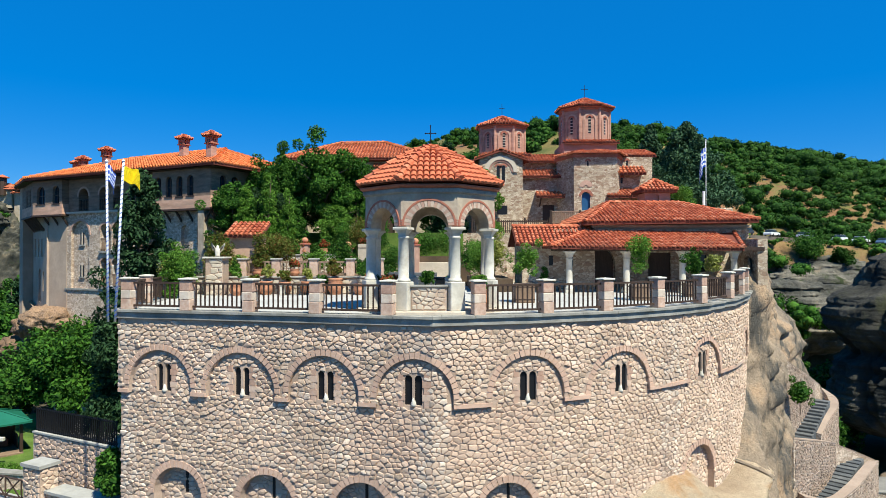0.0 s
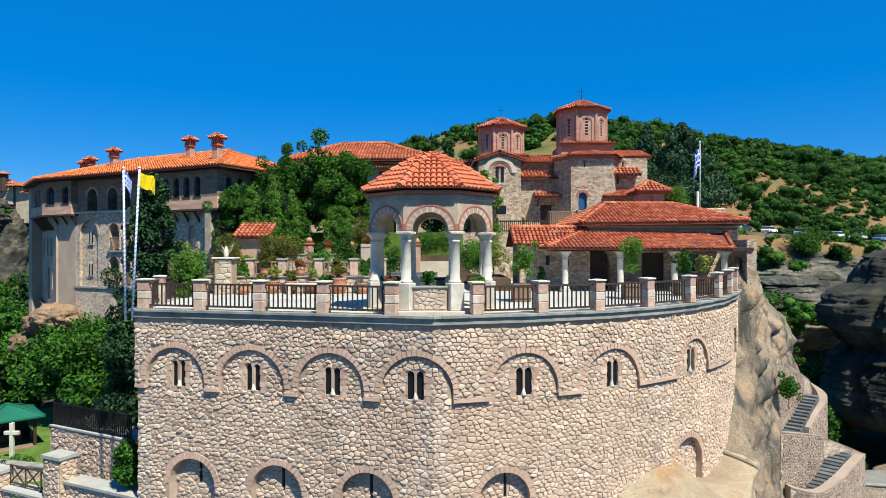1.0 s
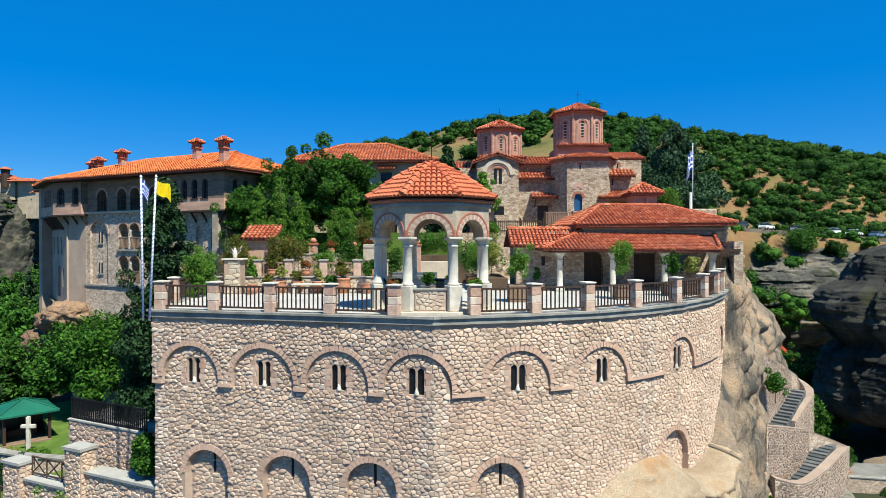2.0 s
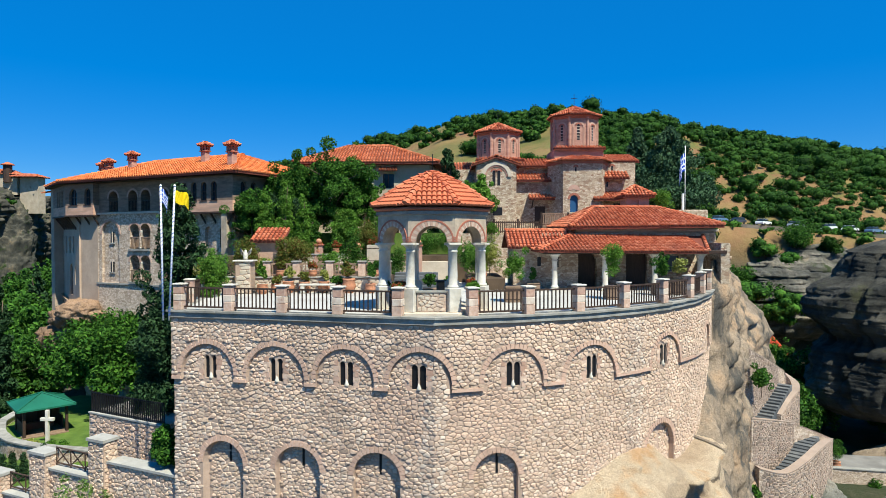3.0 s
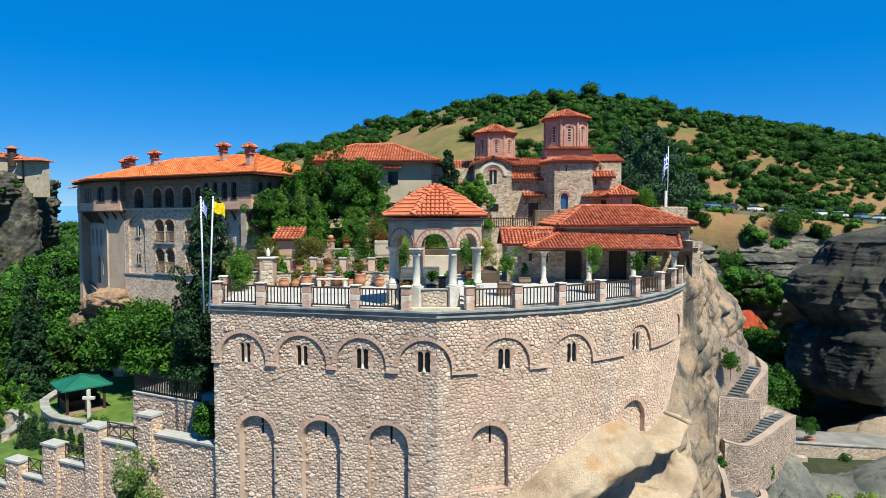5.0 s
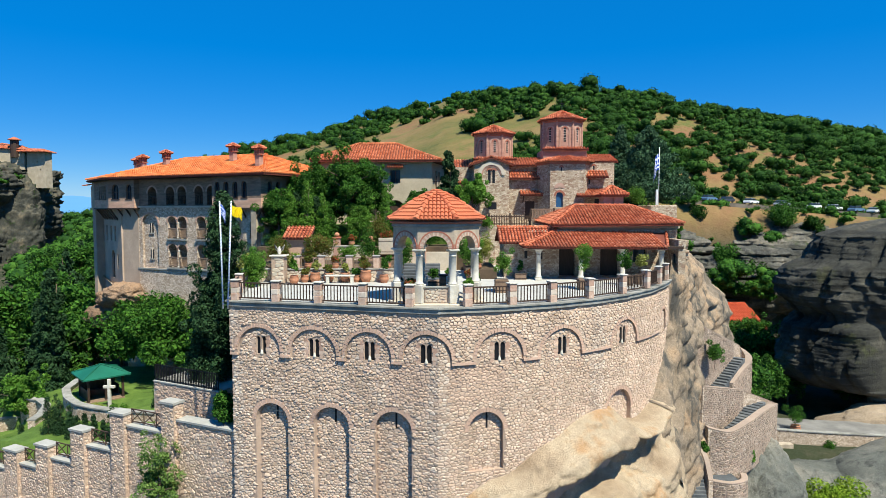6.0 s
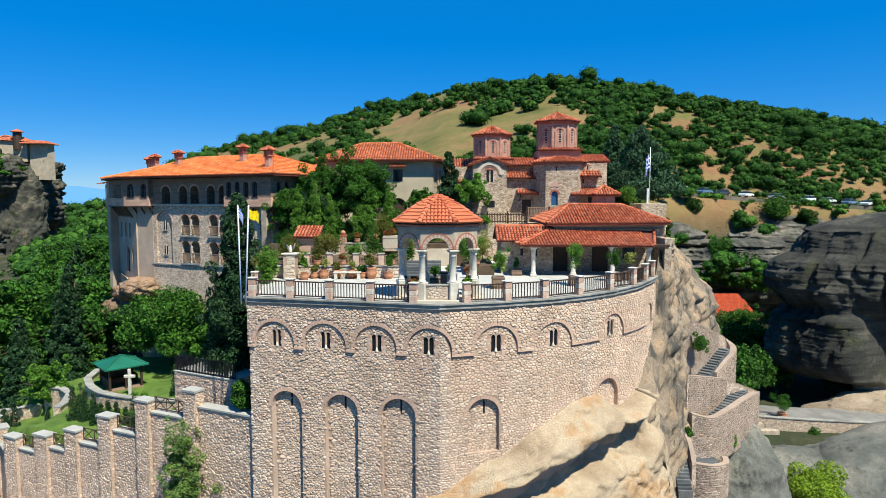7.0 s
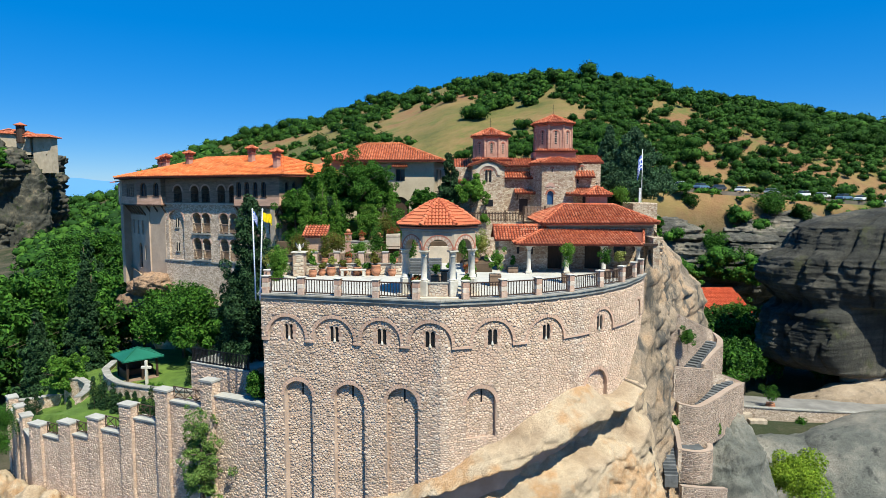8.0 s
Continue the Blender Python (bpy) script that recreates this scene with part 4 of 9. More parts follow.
def sweep_rock(name, pts, zs, offset, mat, label, amp=0.5, scale=2.5, step=0.35, strata=0.35, seed=0.0, dip=0.0, kind="structure", category="rock"):
    """A cliff: plan points, heights from top to bottom (a function of the way s along the plan), and an outward offset(s, depth below the top). dip: how steeply the bedding climbs along the plan."""
    P = np.array(pts, float)
    d = np.diff(P, axis=0)
    L = np.hypot(d[:, 0], d[:, 1])
    cum = np.concatenate([[0], np.cumsum(L)])
    S = np.arange(0, cum[-1] + 1e-6, step)
    X, Y = np.interp(S, cum, P[:, 0]), np.interp(S, cum, P[:, 1])
    tx, ty = np.gradient(X), np.gradient(Y)
    k = np.ones(9) / 9
    pad = lambda a: np.convolve(np.pad(a, 4, mode="edge"), k, mode="valid")
    tx, ty = pad(tx), pad(ty)
    n = np.hypot(tx, ty)
    nx, ny = ty / n, -tx / n
    top, bot = zs(S)
    T = np.linspace(0, 1, int(np.max(top - bot) / step) + 2)
    Z = top[:, None] + (bot - top)[:, None] * T[None, :]
    D = top[:, None] - Z
    O = offset(S[:, None] + 0 * Z, D, Z)
    Q = np.stack([X[:, None] + nx[:, None] * O, Y[:, None] + ny[:, None] * O, Z], -1)
    w = np.clip(D / 0.6, 0, 1)
    N1 = (fbm(Q / scale + seed, 5, 0.55) * amp + fbm(Q / 0.5 + seed, 3, 0.7) * 0.11 - (1 - np.abs(fbm(Q / np.array((2.2, 2.2, 1.4)) + seed + 70, 3, 0.6))) ** 7 * 0.24 + 0.06) * w
    bed = np.stack([Q[..., 0] / 6.0, Q[..., 1] / 6.0, (Z - dip * S[:, None]) / 1.1], -1)
    N2 = (1 - np.abs(fbm(bed + seed + 40, 4))) ** 3 * strata * w
    crack = np.stack([Q[..., 0] / 5.0, Q[..., 1] / 5.0, (Z - dip * S[:, None]) / 2.6], -1)
    N2 = N2 + np.clip((1 - np.abs(fbm(crack + seed + 90, 3, 0.6))) - 0.90, 0, 1) * 4.2 * strata * w
    O2 = O + N1 - N2 + strata * 0.5 * w
    Q = np.stack([X[:, None] + nx[:, None] * O2, Y[:, None] + ny[:, None] * O2, Z + 0.25 * amp * w * fbm(Q / scale + seed + 9, 3)], -1)
    f = grid_faces(len(S), len(T))
    return solid(name, (Q.reshape(-1, 3), f[:, ::-1]), mat, label, category, kind=kind, smooth=True)


# the terrace edge in plan, from its left return to the porch
EDGE = [(-12.6, 30.0), (-10.9, 21.0), (-0.3, 18.4), (3.0, 19.3), (5.6, 20.35), (7.8, 21.75), (9.8, 23.35), (11.8, 25.4), (13.4, 27.8), (14.6, 30.0)]
E_ = np.array(EDGE)
E_L = np.hypot(*np.diff(E_, axis=0).T)
E_C = np.concatenate([[0], np.cumsum(E_L)])
E_N = []
for i in range(len(EDGE)):
    a, c = E_[max(i - 1, 0)], E_[min(i + 1, len(EDGE) - 1)]
    d1 = (E_[i] - a) / max(np.hypot(*(E_[i] - a)), 1e-9) if i else (c - E_[i]) / np.hypot(*(c - E_[i]))
    d2 = (c - E_[i]) / max(np.hypot(*(c - E_[i])), 1e-9) if i < len(EDGE) - 1 else d1
    n_ = np.array((-(d1 + d2)[1], (d1 + d2)[0]))
    n_ /= np.hypot(*n_)
    E_N.append(n_ / max(n_ @ np.array((-d2[1], d2[0])), 0.5))
E_N = np.array(E_N)
EX, EY, EC = [list(map(float, E_[:, 0])), list(map(float, E_[:, 1])), list(map(float, E_C))]
ENX, ENY = list(map(float, E_N[:, 0])), list(map(float, E_N[:, 1]))


def edge(u, w, z):
    """u along the terrace edge, w inwards from the coping's front, z up."""
    i = 0
    while i < len(EC) - 2 and u > EC[i + 1]:
        i += 1
    t = (u - EC[i]) / (EC[i + 1] - EC[i])
    return (EX[i] + (EX[i + 1] - EX[i]) * t + w * (ENX[i] + (ENX[i + 1] - ENX[i]) * t),
            EY[i] + (EY[i + 1] - EY[i]) * t + w * (ENY[i] + (ENY[i + 1] - ENY[i]) * t), z)


# where rock meets wall, along the edge
ROCK_U = [9.0, 13.0, 15.3, 17.4, 20.1, 22.1, 23.5, 25.3, 26.4, 27.6, 28.7, 29.7, 30.4, 30.9, 32.8, 34.0, 35.4, 36.1, 37.2, 38.0, 38.7, 39.4]
ROCK_Z = [-15.0, -12.9, -11.7, -11.0, -9.5, -8.4, -7.85, -6.9, -6.25, -5.95, -5.75, -5.9, -6.6, -7.0, -6.85, -6.5, -6.3, -5.6, -4.3, -3.4, -2.6, -1.0]


def rock_top(u):
    return np.interp(u, ROCK_U, ROCK_Z)


RX = [(*edge(u, 0.42, 0)[:2],) for u in np.arange(9.0, 37.1, 0.5)]
RX2 = [(*edge(u, 0.42, 0)[:2],) for u in np.arange(34.5, 39.3, 0.5)] + [(15.2, 31.4), (16.2, 33.6), (17.4, 36.5), (18.4, 40.0), (18.8, 45.0), (18.2, 52.0), (14.0, 58.0), (4.0, 62.0)]


def cliff_zs(S):
    u = S + 9.0
    top = np.where(u < 39.4, rock_top(u), np.interp(u, [39.4, 40.2, 42.5, 45.5, 50, 60, 90], [-0.6, 1.6, 2.0, 1.0, 2.2, 3.4, 3.4]))
    return top + 0.08 * np.sin(u * 2.1) * (u > 10), np.full_like(S, -28.0)


def cliff_off(s, d, z):
    """The slab that leans against the wall, its sharp lip, the undercut below and the lower face."""
    u = s + 9.0
    thick = np.interp(u, [9, 17, 20.3, 22, 23.5, 25, 26.8, 28.6, 29.6, 30.3, 31.0, 33.0, 37], [0.5, 0.65, 0.75, 1.15, 1.25, 1.5, 1.9, 1.85, 1.6, 0.9, 0.45, 0.5, 0.6])
    reach = np.interp(u, [9, 14, 17, 20.3, 22, 24, 28.5, 30, 32, 35, 37], [0.4, 0.6, 0.85, 1.2, 1.55, 1.85, 1.95, 1.95, 2.0, 1.6, 1.2])
    deep = np.interp(u, [9, 16, 20, 23, 29.5, 31.0, 34.5, 36.5], [0.3, 0.7, 1.2, 1.7, 1.8, 1.2, 0.9, 0.3])
    k = d / thick
    lip = np.interp(k, [0, 0.06, 0.3, 0.62, 0.9, 1.0], [0.0, 0.16, 0.46, 0.80, 0.97, 1.0]) * reach
    e = d - thick
    under = np.interp(e, [0, 0.05, 0.25, 0.55, 1.0, 1.5, 2.0, 2.6], [0.0, 0.12, 0.62, 0.92, 1.0, 0.98, 0.72, 0.12]) * deep
    lower = np.interp(e, [1.8, 3.0, 5.0, 9.0, 20.0], [0.0, 0.25, 0.75, 1.8, 4.2])
    slab = np.where(k < 1, lip, reach - under + lower)
    right = np.interp(d, [0, 0.6, 1.6, 2.6, 3.0, 3.5, 5.0, 6.5, 7.2, 9, 13, 30], [0.0, 0.3, 0.75, 1.0, 0.8, 0.75, 1.35, 1.5, 1.2, 1.6, 2.0, 4.0])
    m = np.clip((u - 34.6) / 2.6, 0, 1)
    m = m * m * (3 - 2 * m)
    back = np.clip((u - 48.0) / 4.5, 0, 1) * np.interp(d, [0, 1, 3, 5, 8, 30], [0.0, 0.4, 1.9, 3.2, 3.6, 4.0])
    return slab * (1 - m) + right * m + back


sweep_rock("cliff", RX, cliff_zs, cliff_off, M_ROCKW, "pale sandstone slab and cliff carrying the terrace wall", amp=0.13, scale=2.4, step=0.1, strata=0.16, seed=3.0, dip=0.52)
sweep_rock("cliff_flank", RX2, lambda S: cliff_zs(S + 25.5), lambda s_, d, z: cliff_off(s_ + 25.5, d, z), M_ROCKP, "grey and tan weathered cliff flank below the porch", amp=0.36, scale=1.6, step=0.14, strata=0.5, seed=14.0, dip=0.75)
# flank of the rock under the west house
LX = [(-12.4, 26.0), (-13.4, 33.0), (-14.6, 38.0), (-20.0, 41.0), (-26.0, 44.2), (-29.6, 46.2), (-33.0, 50.5), (-35.0, 57.0), (-33.0, 66.0)]
sweep_rock("west_rock", LX, lambda S: (np.interp(S, [0, 8, 13, 20, 26, 31, 36, 50], [-7.0, -5.0, -4.2, -4.4, -3.6, -2.2, -1.8, -1.8]), np.full_like(S, -30.0)), lambda s, d, z: np.interp(d, [0, 0.5, 1.6, 3.0, 6, 26], [-0.9, -0.2, 0.2, 0.1, 0.5, 4.0]) + 1.1 * smooth01(22, 27, s), M_ROCKW, "rounded brown rock under the west house", amp=0.5, scale=3.2, step=0.45, strata=0.3, seed=11.0)


def boulder(name, c, r, mat, label, seed=0.0, amp=0.28, scale=0.9, strata=0.0, n=(96, 56), profile=None, category="rock", kind="structure"):
    """A closed rock: an ellipsoid (or a turned profile) worn by noise and bedding."""
    a = np.linspace(0, 2 * np.pi, n[0], endpoint=False)
    t = np.linspace(0.0, 1.0, n[1])
    if profile is None:
        rr, zz = np.sin(np.pi * t), np.cos(np.pi * t)
    else:
        rr, zz = np.interp(t, [p[0] for p in profile], [p[1] for p in profile]), np.interp(t, [p[0] for p in profile], [p[2] for p in profile])
    D = np.stack([np.cos(a)[:, None] * rr[None], np.sin(a)[:, None] * rr[None], np.ones_like(a)[:, None] * zz[None]], -1)
    P = D * np.array(r)
    big = np.mean(r)
    nn = fbm(P / (big * scale) + seed, 7, 0.6)
    P = P * (1 + amp * nn)[..., None]
    if strata:
        z = P[..., 2]
        st = (1 - np.abs(fbm(np.stack([P[..., 0] / big / 3, P[..., 1] / big / 3, z / 2.2], -1) + seed + 5, 4))) ** 4
        P[..., :2] *= (1 - strata * st)[..., None]
    return solid(name, (P.reshape(-1, 3) + np.array(c), grid_faces(n[0], n[1], True)[:, ::-1]), mat, label, category, kind=kind, smooth=True)


# dark rock tower beyond the stairs: two bulging storeys of bedded rock, a waist and an undercut foot


def rock_tower(c, r, levels, mat, label, seed):
    na, nz = 420, 260
    z0, z1 = levels[0][0], levels[-1][0]
    Z = np.linspace(z0, z1, nz)[None, :] + np.zeros((na, 1))
    A = np.linspace(-math.pi, math.pi, na, endpoint=False)[:, None] + 0 * Z
    m = np.interp(-Z, [-p[0] for p in levels], [p[1] for p in levels])
    X, Y = np.cos(A) * r[0], np.sin(A) * r[1]
    q = np.stack([X, Y, Z], -1)
    # the dark alcove under the upper storey, on the side of the road
    a = np.degrees(A)
    hollow = smooth01(-138, -130, a) * smooth01(-30, -50, a) * smooth01(-8.4, -9.2, Z) * smooth01(-19, -16, Z)
    m = m * (1 - 0.5 * hollow)
    big = fbm(q / np.array((9.0, 9.0, 6.0)) + seed, 4, 0.5)
    bed = fbm(np.stack([X / 16, Y / 16, (Z + 0.05 * X) / 0.62], -1) + seed + 7, 4, 0.6)
    ledges = np.floor((Z + 0.05 * X + 0.5 * big) / 0.85) * 0.85
    step = fbm(np.stack([X / 7, Y / 7, ledges * 3.1], -1) + seed + 3, 3)
    lump = fbm(q / 1.6 + seed + 11, 5, 0.62)
    k = m * (1 + 0.075 * big + 0.026 * step * (1 - 0.7 * hollow) - 0.022 * np.abs(bed) * (1 - hollow) + 0.03 * lump - 0.05 * np.clip((1 - np.abs(fbm(np.stack([X / 3.2, Y / 3.2, Z / 9], -1) + seed + 21, 3))) - 0.86, 0, 1) * 7)
    P = np.stack([c[0] + X * k, c[1] + Y * k, Z + 0.25 * lump], -1)
    solid("rock_tower", (P.reshape(-1, 3), grid_faces(na, nz, True)[:, ::-1]), mat, label, "rock", kind="structure", smooth=True)


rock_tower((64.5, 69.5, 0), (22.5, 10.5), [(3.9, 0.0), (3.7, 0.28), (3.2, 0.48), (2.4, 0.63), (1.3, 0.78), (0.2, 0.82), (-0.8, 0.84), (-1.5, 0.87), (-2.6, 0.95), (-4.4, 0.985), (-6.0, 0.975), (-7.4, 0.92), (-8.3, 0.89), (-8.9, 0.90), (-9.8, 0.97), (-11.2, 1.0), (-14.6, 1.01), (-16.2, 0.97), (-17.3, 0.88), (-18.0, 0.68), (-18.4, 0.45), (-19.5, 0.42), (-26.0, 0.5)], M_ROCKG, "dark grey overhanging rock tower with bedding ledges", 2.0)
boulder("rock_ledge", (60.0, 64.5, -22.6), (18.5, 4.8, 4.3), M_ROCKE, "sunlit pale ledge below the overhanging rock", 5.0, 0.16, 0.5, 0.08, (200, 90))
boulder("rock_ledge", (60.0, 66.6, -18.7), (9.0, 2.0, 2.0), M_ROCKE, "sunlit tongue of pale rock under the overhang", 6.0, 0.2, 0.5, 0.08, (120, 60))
boulder("rock_slope", (54.0, 50.5, -28.0), (21.5, 11.0, 10.4), M_ROCKL, "smooth grey rock slope below the road", 8.0, 0.10, 0.7, 0.04, (240, 110))
boulder("rock_slope", (37.0, 51.5, -28.0), (8.5, 7.0, 7.6), M_ROCKL, "grey rock shoulder below the road wall", 9.0, 0.14, 0.6, 0.04, (160, 80))
# bedded outcrops under the car park
for i, (x, y, z, rx, ry, rz) in enumerate(((74, 128, -5.4, 21, 9, 6.6), (112, 126, -6, 26, 11, 8), (44, 124, -5.6, 15, 9, 6.5), (62, 116, -10, 18, 8, 7.0), (150, 130, -6, 26, 12, 8.5), (92, 118, -9, 16, 8, 6))):
    boulder("outcrop", (x, y, z), (rx, ry, rz), M_ROCKT, "bedded tan and grey rock outcrop below the car park", 20.0 + 3 * i, 0.26, 0.4, 0.26, (220, 130))
for x, y, z, r in ((-27.9, 44.9, -2.75, 1.3), (-29.6, 46.2, -3.4, 1.0), (-30.6, 46.6, -5.0, 1.2), (-24.0, 43.1, -4.9, 1.1)):
    boulder("boulder", (x, y, z), (r * 1.3, r, r * 0.8), M_ROCKB, "rounded brown boulder at the house foot", x, 0.6, 0.7, 0.1, (80, 48))

lb = np.random.RandomState(31)
lx_, ly_ = lb.uniform(40, 80, 22), lb.uniform(104, 110, 22)
lz_, lr2 = lb.uniform(-13, -6, 22), lb.uniform(1.0, 2.4, 22)
grove = np.array([(54.5, 108, -7.4, 3.2), (58.5, 106, -8.2, 2.6), (45.0, 104, -9.6, 3.0), (48.5, 109, -10.4, 3.0), (53.0, 109, -10.2, 3.0), (57.5, 107, -10.6, 2.8), (41.0, 106, -10.4, 2.8), (50.5, 107, -8.6, 2.4), (61.5, 104, -10.0, 2.6), (46.0, 114, -3.6, 2.6), (66.0, 118, -1.8, 2.2), (39.5, 108, -6.0, 2.6), (63.0, 124, -0.2, 1.6)])
scrub("ledge_bushes", np.concatenate([lx_, grove[:, 0]]), np.concatenate([ly_, grove[:, 1]]), np.concatenate([lr2, grove[:, 3]]), 420, 0.25, M_LEAF, "green bushes growing on the rock ledges", 32, zs=np.concatenate([lz_, grove[:, 2]]))

# the opposite rock with its monastery
boulder("far_rock", (-259.0, 314.0, -10.0), (57.0, 50.0, 44.0), M_ROCKF, "tall grey and tan cliff carrying a distant monastery", 31.0, 0.24, 0.24, 0.03, (420, 240),
        [(0, 0.0, 0.98), (0.1, 0.6, 0.93), (0.2, 0.97, 0.74), (0.3, 1.02, 0.5), (0.42, 0.99, 0.15), (0.55, 0.97, -0.2), (0.75, 0.97, -0.8), (1.0, 1.0, -1.6)])

boulder("far_rock", (-211.0, 304.0, -16.0), (12.4, 10.0, 35.0), M_ROCKF, "craggy buttress under the distant monastery wing", 33.0, 0.2, 0.3, 0.02, (200, 180),
        [(0, 0.0, 1.0), (0.12, 0.9, 0.99), (0.22, 1.0, 0.88), (0.4, 1.0, 0.55), (0.7, 0.96, -0.3), (1.0, 1.0, -1.5)])
boulder("far_rock", (-221.0, 297.0, -8.0), (12.0, 8.0, 36.0), M_ROCKF, "craggy shoulder beside the distant monastery wing", 35.0, 0.24, 0.3, 0.02, (180, 160),
        [(0, 0.0, 1.0), (0.15, 0.55, 0.96), (0.3, 0.9, 0.75), (0.5, 1.0, 0.3), (1.0, 1.1, -1.5)])

# ---- terrace: wall, paving ----
UP_ARCH = [(9.6, 11.95), (12.5, 14.95), (15.42, 17.75), (18.32, 20.72), (21.95, 24.38), (25.35, 27.95), (30.3, 32.75), (36.4, 37.7)]
UP_CROWN = [-1.3, -1.28, -1.27, -1.26, -1.26, -1.33, -1.38, -1.45]
UP = [(a, c, t - (c - a) / 2) for (a, c), t in zip(UP_ARCH, UP_CROWN)]
LOW = [(10.45, 12.25, -5.98, -13.6), (13.66, 15.53, -5.99, -12.6), (16.9, 18.75, -5.96, -11.6), (21.58, 23.36, -5.96, -7.9), (30.0, 32.35, -6.32, -7.2)]
Z_BAND = -2.68
wall = thing("wall_terrace", (0, 19, -13), "tall pinkish rubble wall with blind arches under the terrace", "wall", kind="structure")
proud = lambda u, w, z: edge(u, w + 0.18, z)
base = lambda u, w, z: edge(u, w + 0.27, z)
part("upper_wall", wall_mesh(proud, 39.0, Z_BAND, -0.26, 0.09, [(a, c, Z_BAND, t, True, 0) for a, c, t in UP], EC[1:-1], back=False), M_MORTAR, wall)
SLITS = [(u, -1.87, -2.64) for u in (10.82, 13.72, 16.63, 19.48, 23.15, 26.67, 31.32)]
holes = [(u + s - 0.115, u + s + 0.115, b, t, True, 0.3) for u, t, b in SLITS for s in (-0.155, 0.155)]
holes += [(a, c, b, s, True, 0.24) for a, c, s, b in LOW]
holes += [(36.1, 36.5, -5.9, -5.4, True, 0.3)]
part("lower_wall", wall_mesh(base, 39.0, -16.0, -0.26, 0.9, holes, EC[1:-1]), M_MORTAR, wall)
for u, t, b in SLITS:
    # dark panels close behind the face, painted shade for the slits' inside
    g = Geo()
    for s in (-0.155, 0.155):
        g.prism([(u + s - 0.13, b), (u + s + 0.13, b), (u + s + 0.13, t + 0.13), (u + s - 0.13, t + 0.13)], edge, 0.34, 0.36)
    part("window_pane", g, M_DARK, wall)
    # brick jambs and a small turned pillar with its white foot
    g = Geo()
    for s in (-0.41, 0.41):
        for k in range(5):
            wd = 0.085 + 0.05 * (k % 2)
            z = b - 0.06 + k * 0.2
            g.prism([(u + s - wd, z), (u + s + wd, z), (u + s + wd, z + 0.185), (u + s - wd, z + 0.185)], edge, 0.245, 0.3)
    part("window_jamb", g, M_PALEPINK, wall)
    p = edge(u, 0.30, 0)
    part("window_pillar", Geo().lathe([(0.085, b - 0.03), (0.085, b + 0.04), (0.06, b + 0.1), (0.03, b + 0.24)], 10, (p[0], p[1], 0)), M_WHITE, wall, smooth=True)
for a, c, s, b in LOW[:4]:
    u = (a + c) / 2 + 0.1
    # flat dark strip on the niche face, painted as a shaded slit
    g = Geo().prism([(u - 0.05, s + 0.05), (u + 0.05, s + 0.05), (u + 0.05, s + 0.84), (u - 0.05, s + 0.84)], edge, 0.50, 0.53)
    part("slit", g, M_DARK, wall)
# brick rings, brick by brick
for arch, (w0, w1), wide in [((a, c, t), (0.165, 0.25), 0.19) for a, c, t in UP] + [((a, c, s), (0.255, 0.45), 0.22) for a, c, s, b in LOW]:
    a, c, t = arch
    uc, r = (a + c) / 2, (c - a) / 2
    n = max(int(math.pi * (r + 0.13) / 0.17), 6)
    for k in range(n):
        a0, a1 = math.pi * k / n + 0.012, math.pi * (k + 1) / n - 0.012
        part("brick", Geo().ring(edge, uc, t, r + 0.004, r + wide * random.uniform(0.92, 1.04), w0 - random.uniform(0, 0.012), w1, 2, a0, a1), M_PALEPINK, wall)
# little ledges between the arches
gaps = [(9.2, 9.6)] + [(UP[i][1], UP[i + 1][0]) for i in range(3)] + [(20.72, 21.95), (24.38, 25.35), (27.95, 30.3), (32.75, 36.4)]
for a, c in gaps:
    n = max(int((c - a) / 0.8), 1)
    g = Geo()
    for k in range(n):
        a0, c0 = a + (c - a) * k / n, a + (c - a) * (k + 1) / n
        g.prism([(a0 + 0.005, Z_BAND - 0.05), (c0 - 0.005, Z_BAND - 0.05), (c0 - 0.005, Z_BAND + 0.07), (a0 + 0.005, Z_BAND + 0.07)], edge, 0.14, 0.26)
    part("ledge", g, M_PALEPINK, wall)


def wall_depth(u, z, hw, hh):
    if z > -0.4 or z < rock_top(u) - 0.6:
        return None
    if z > Z_BAND + 0.02:
        for (a, c, t), s in zip(UP, [x[0] for x in SLITS] + [99]):
            uc, r = (a + c) / 2, (c - a) / 2
            if abs(u - uc) > r + 0.4:
                continue
            d = math.hypot(u - uc, max(z - t, 0))
            if d < r - 0.08 and abs(u - uc) < r - 0.06:
                return None if abs(u - s) < 0.4 and z < -1.72 else 0.27
            if d < r + 0.19 + min(hw, hh) * 0.6 and z > t - 0.05:
                return None
            if abs(u - uc) < r + hw * 0.7 and z <= t:
                return 0.27 if abs(u - uc) < r - hw else None
        return 0.18 if z > Z_BAND + hh else None
    if z > Z_BAND - 0.1 and not any(a + 0.1 < u < c - 0.1 for a, c, t in UP):
        return None
    for s in SLITS:
        if abs(u - s[0]) < 0.33 and z > -2.74:
            return None
    for a, c, s, b in LOW:
        uc, r = (a + c) / 2, (c - a) / 2
        if abs(u - uc) > r + 0.4 or z < b:
            continue
        d = math.hypot(u - uc, max(z - s, 0))
        if d < r - hw * 0.6:
            return 0.51 if not (abs(u - uc - 0.1) < hw + 0.03 and z > s) else None
        if z > s and d < r + 0.22 + hh * 0.5:
            return None
        if z <= s and abs(u - uc) < r + hw:
            return None
    return 0.27


def quoin(u):
    return abs(u - 20.07) < 0.5 or abs(u - 29.2) < 0.55 or u < 9.75


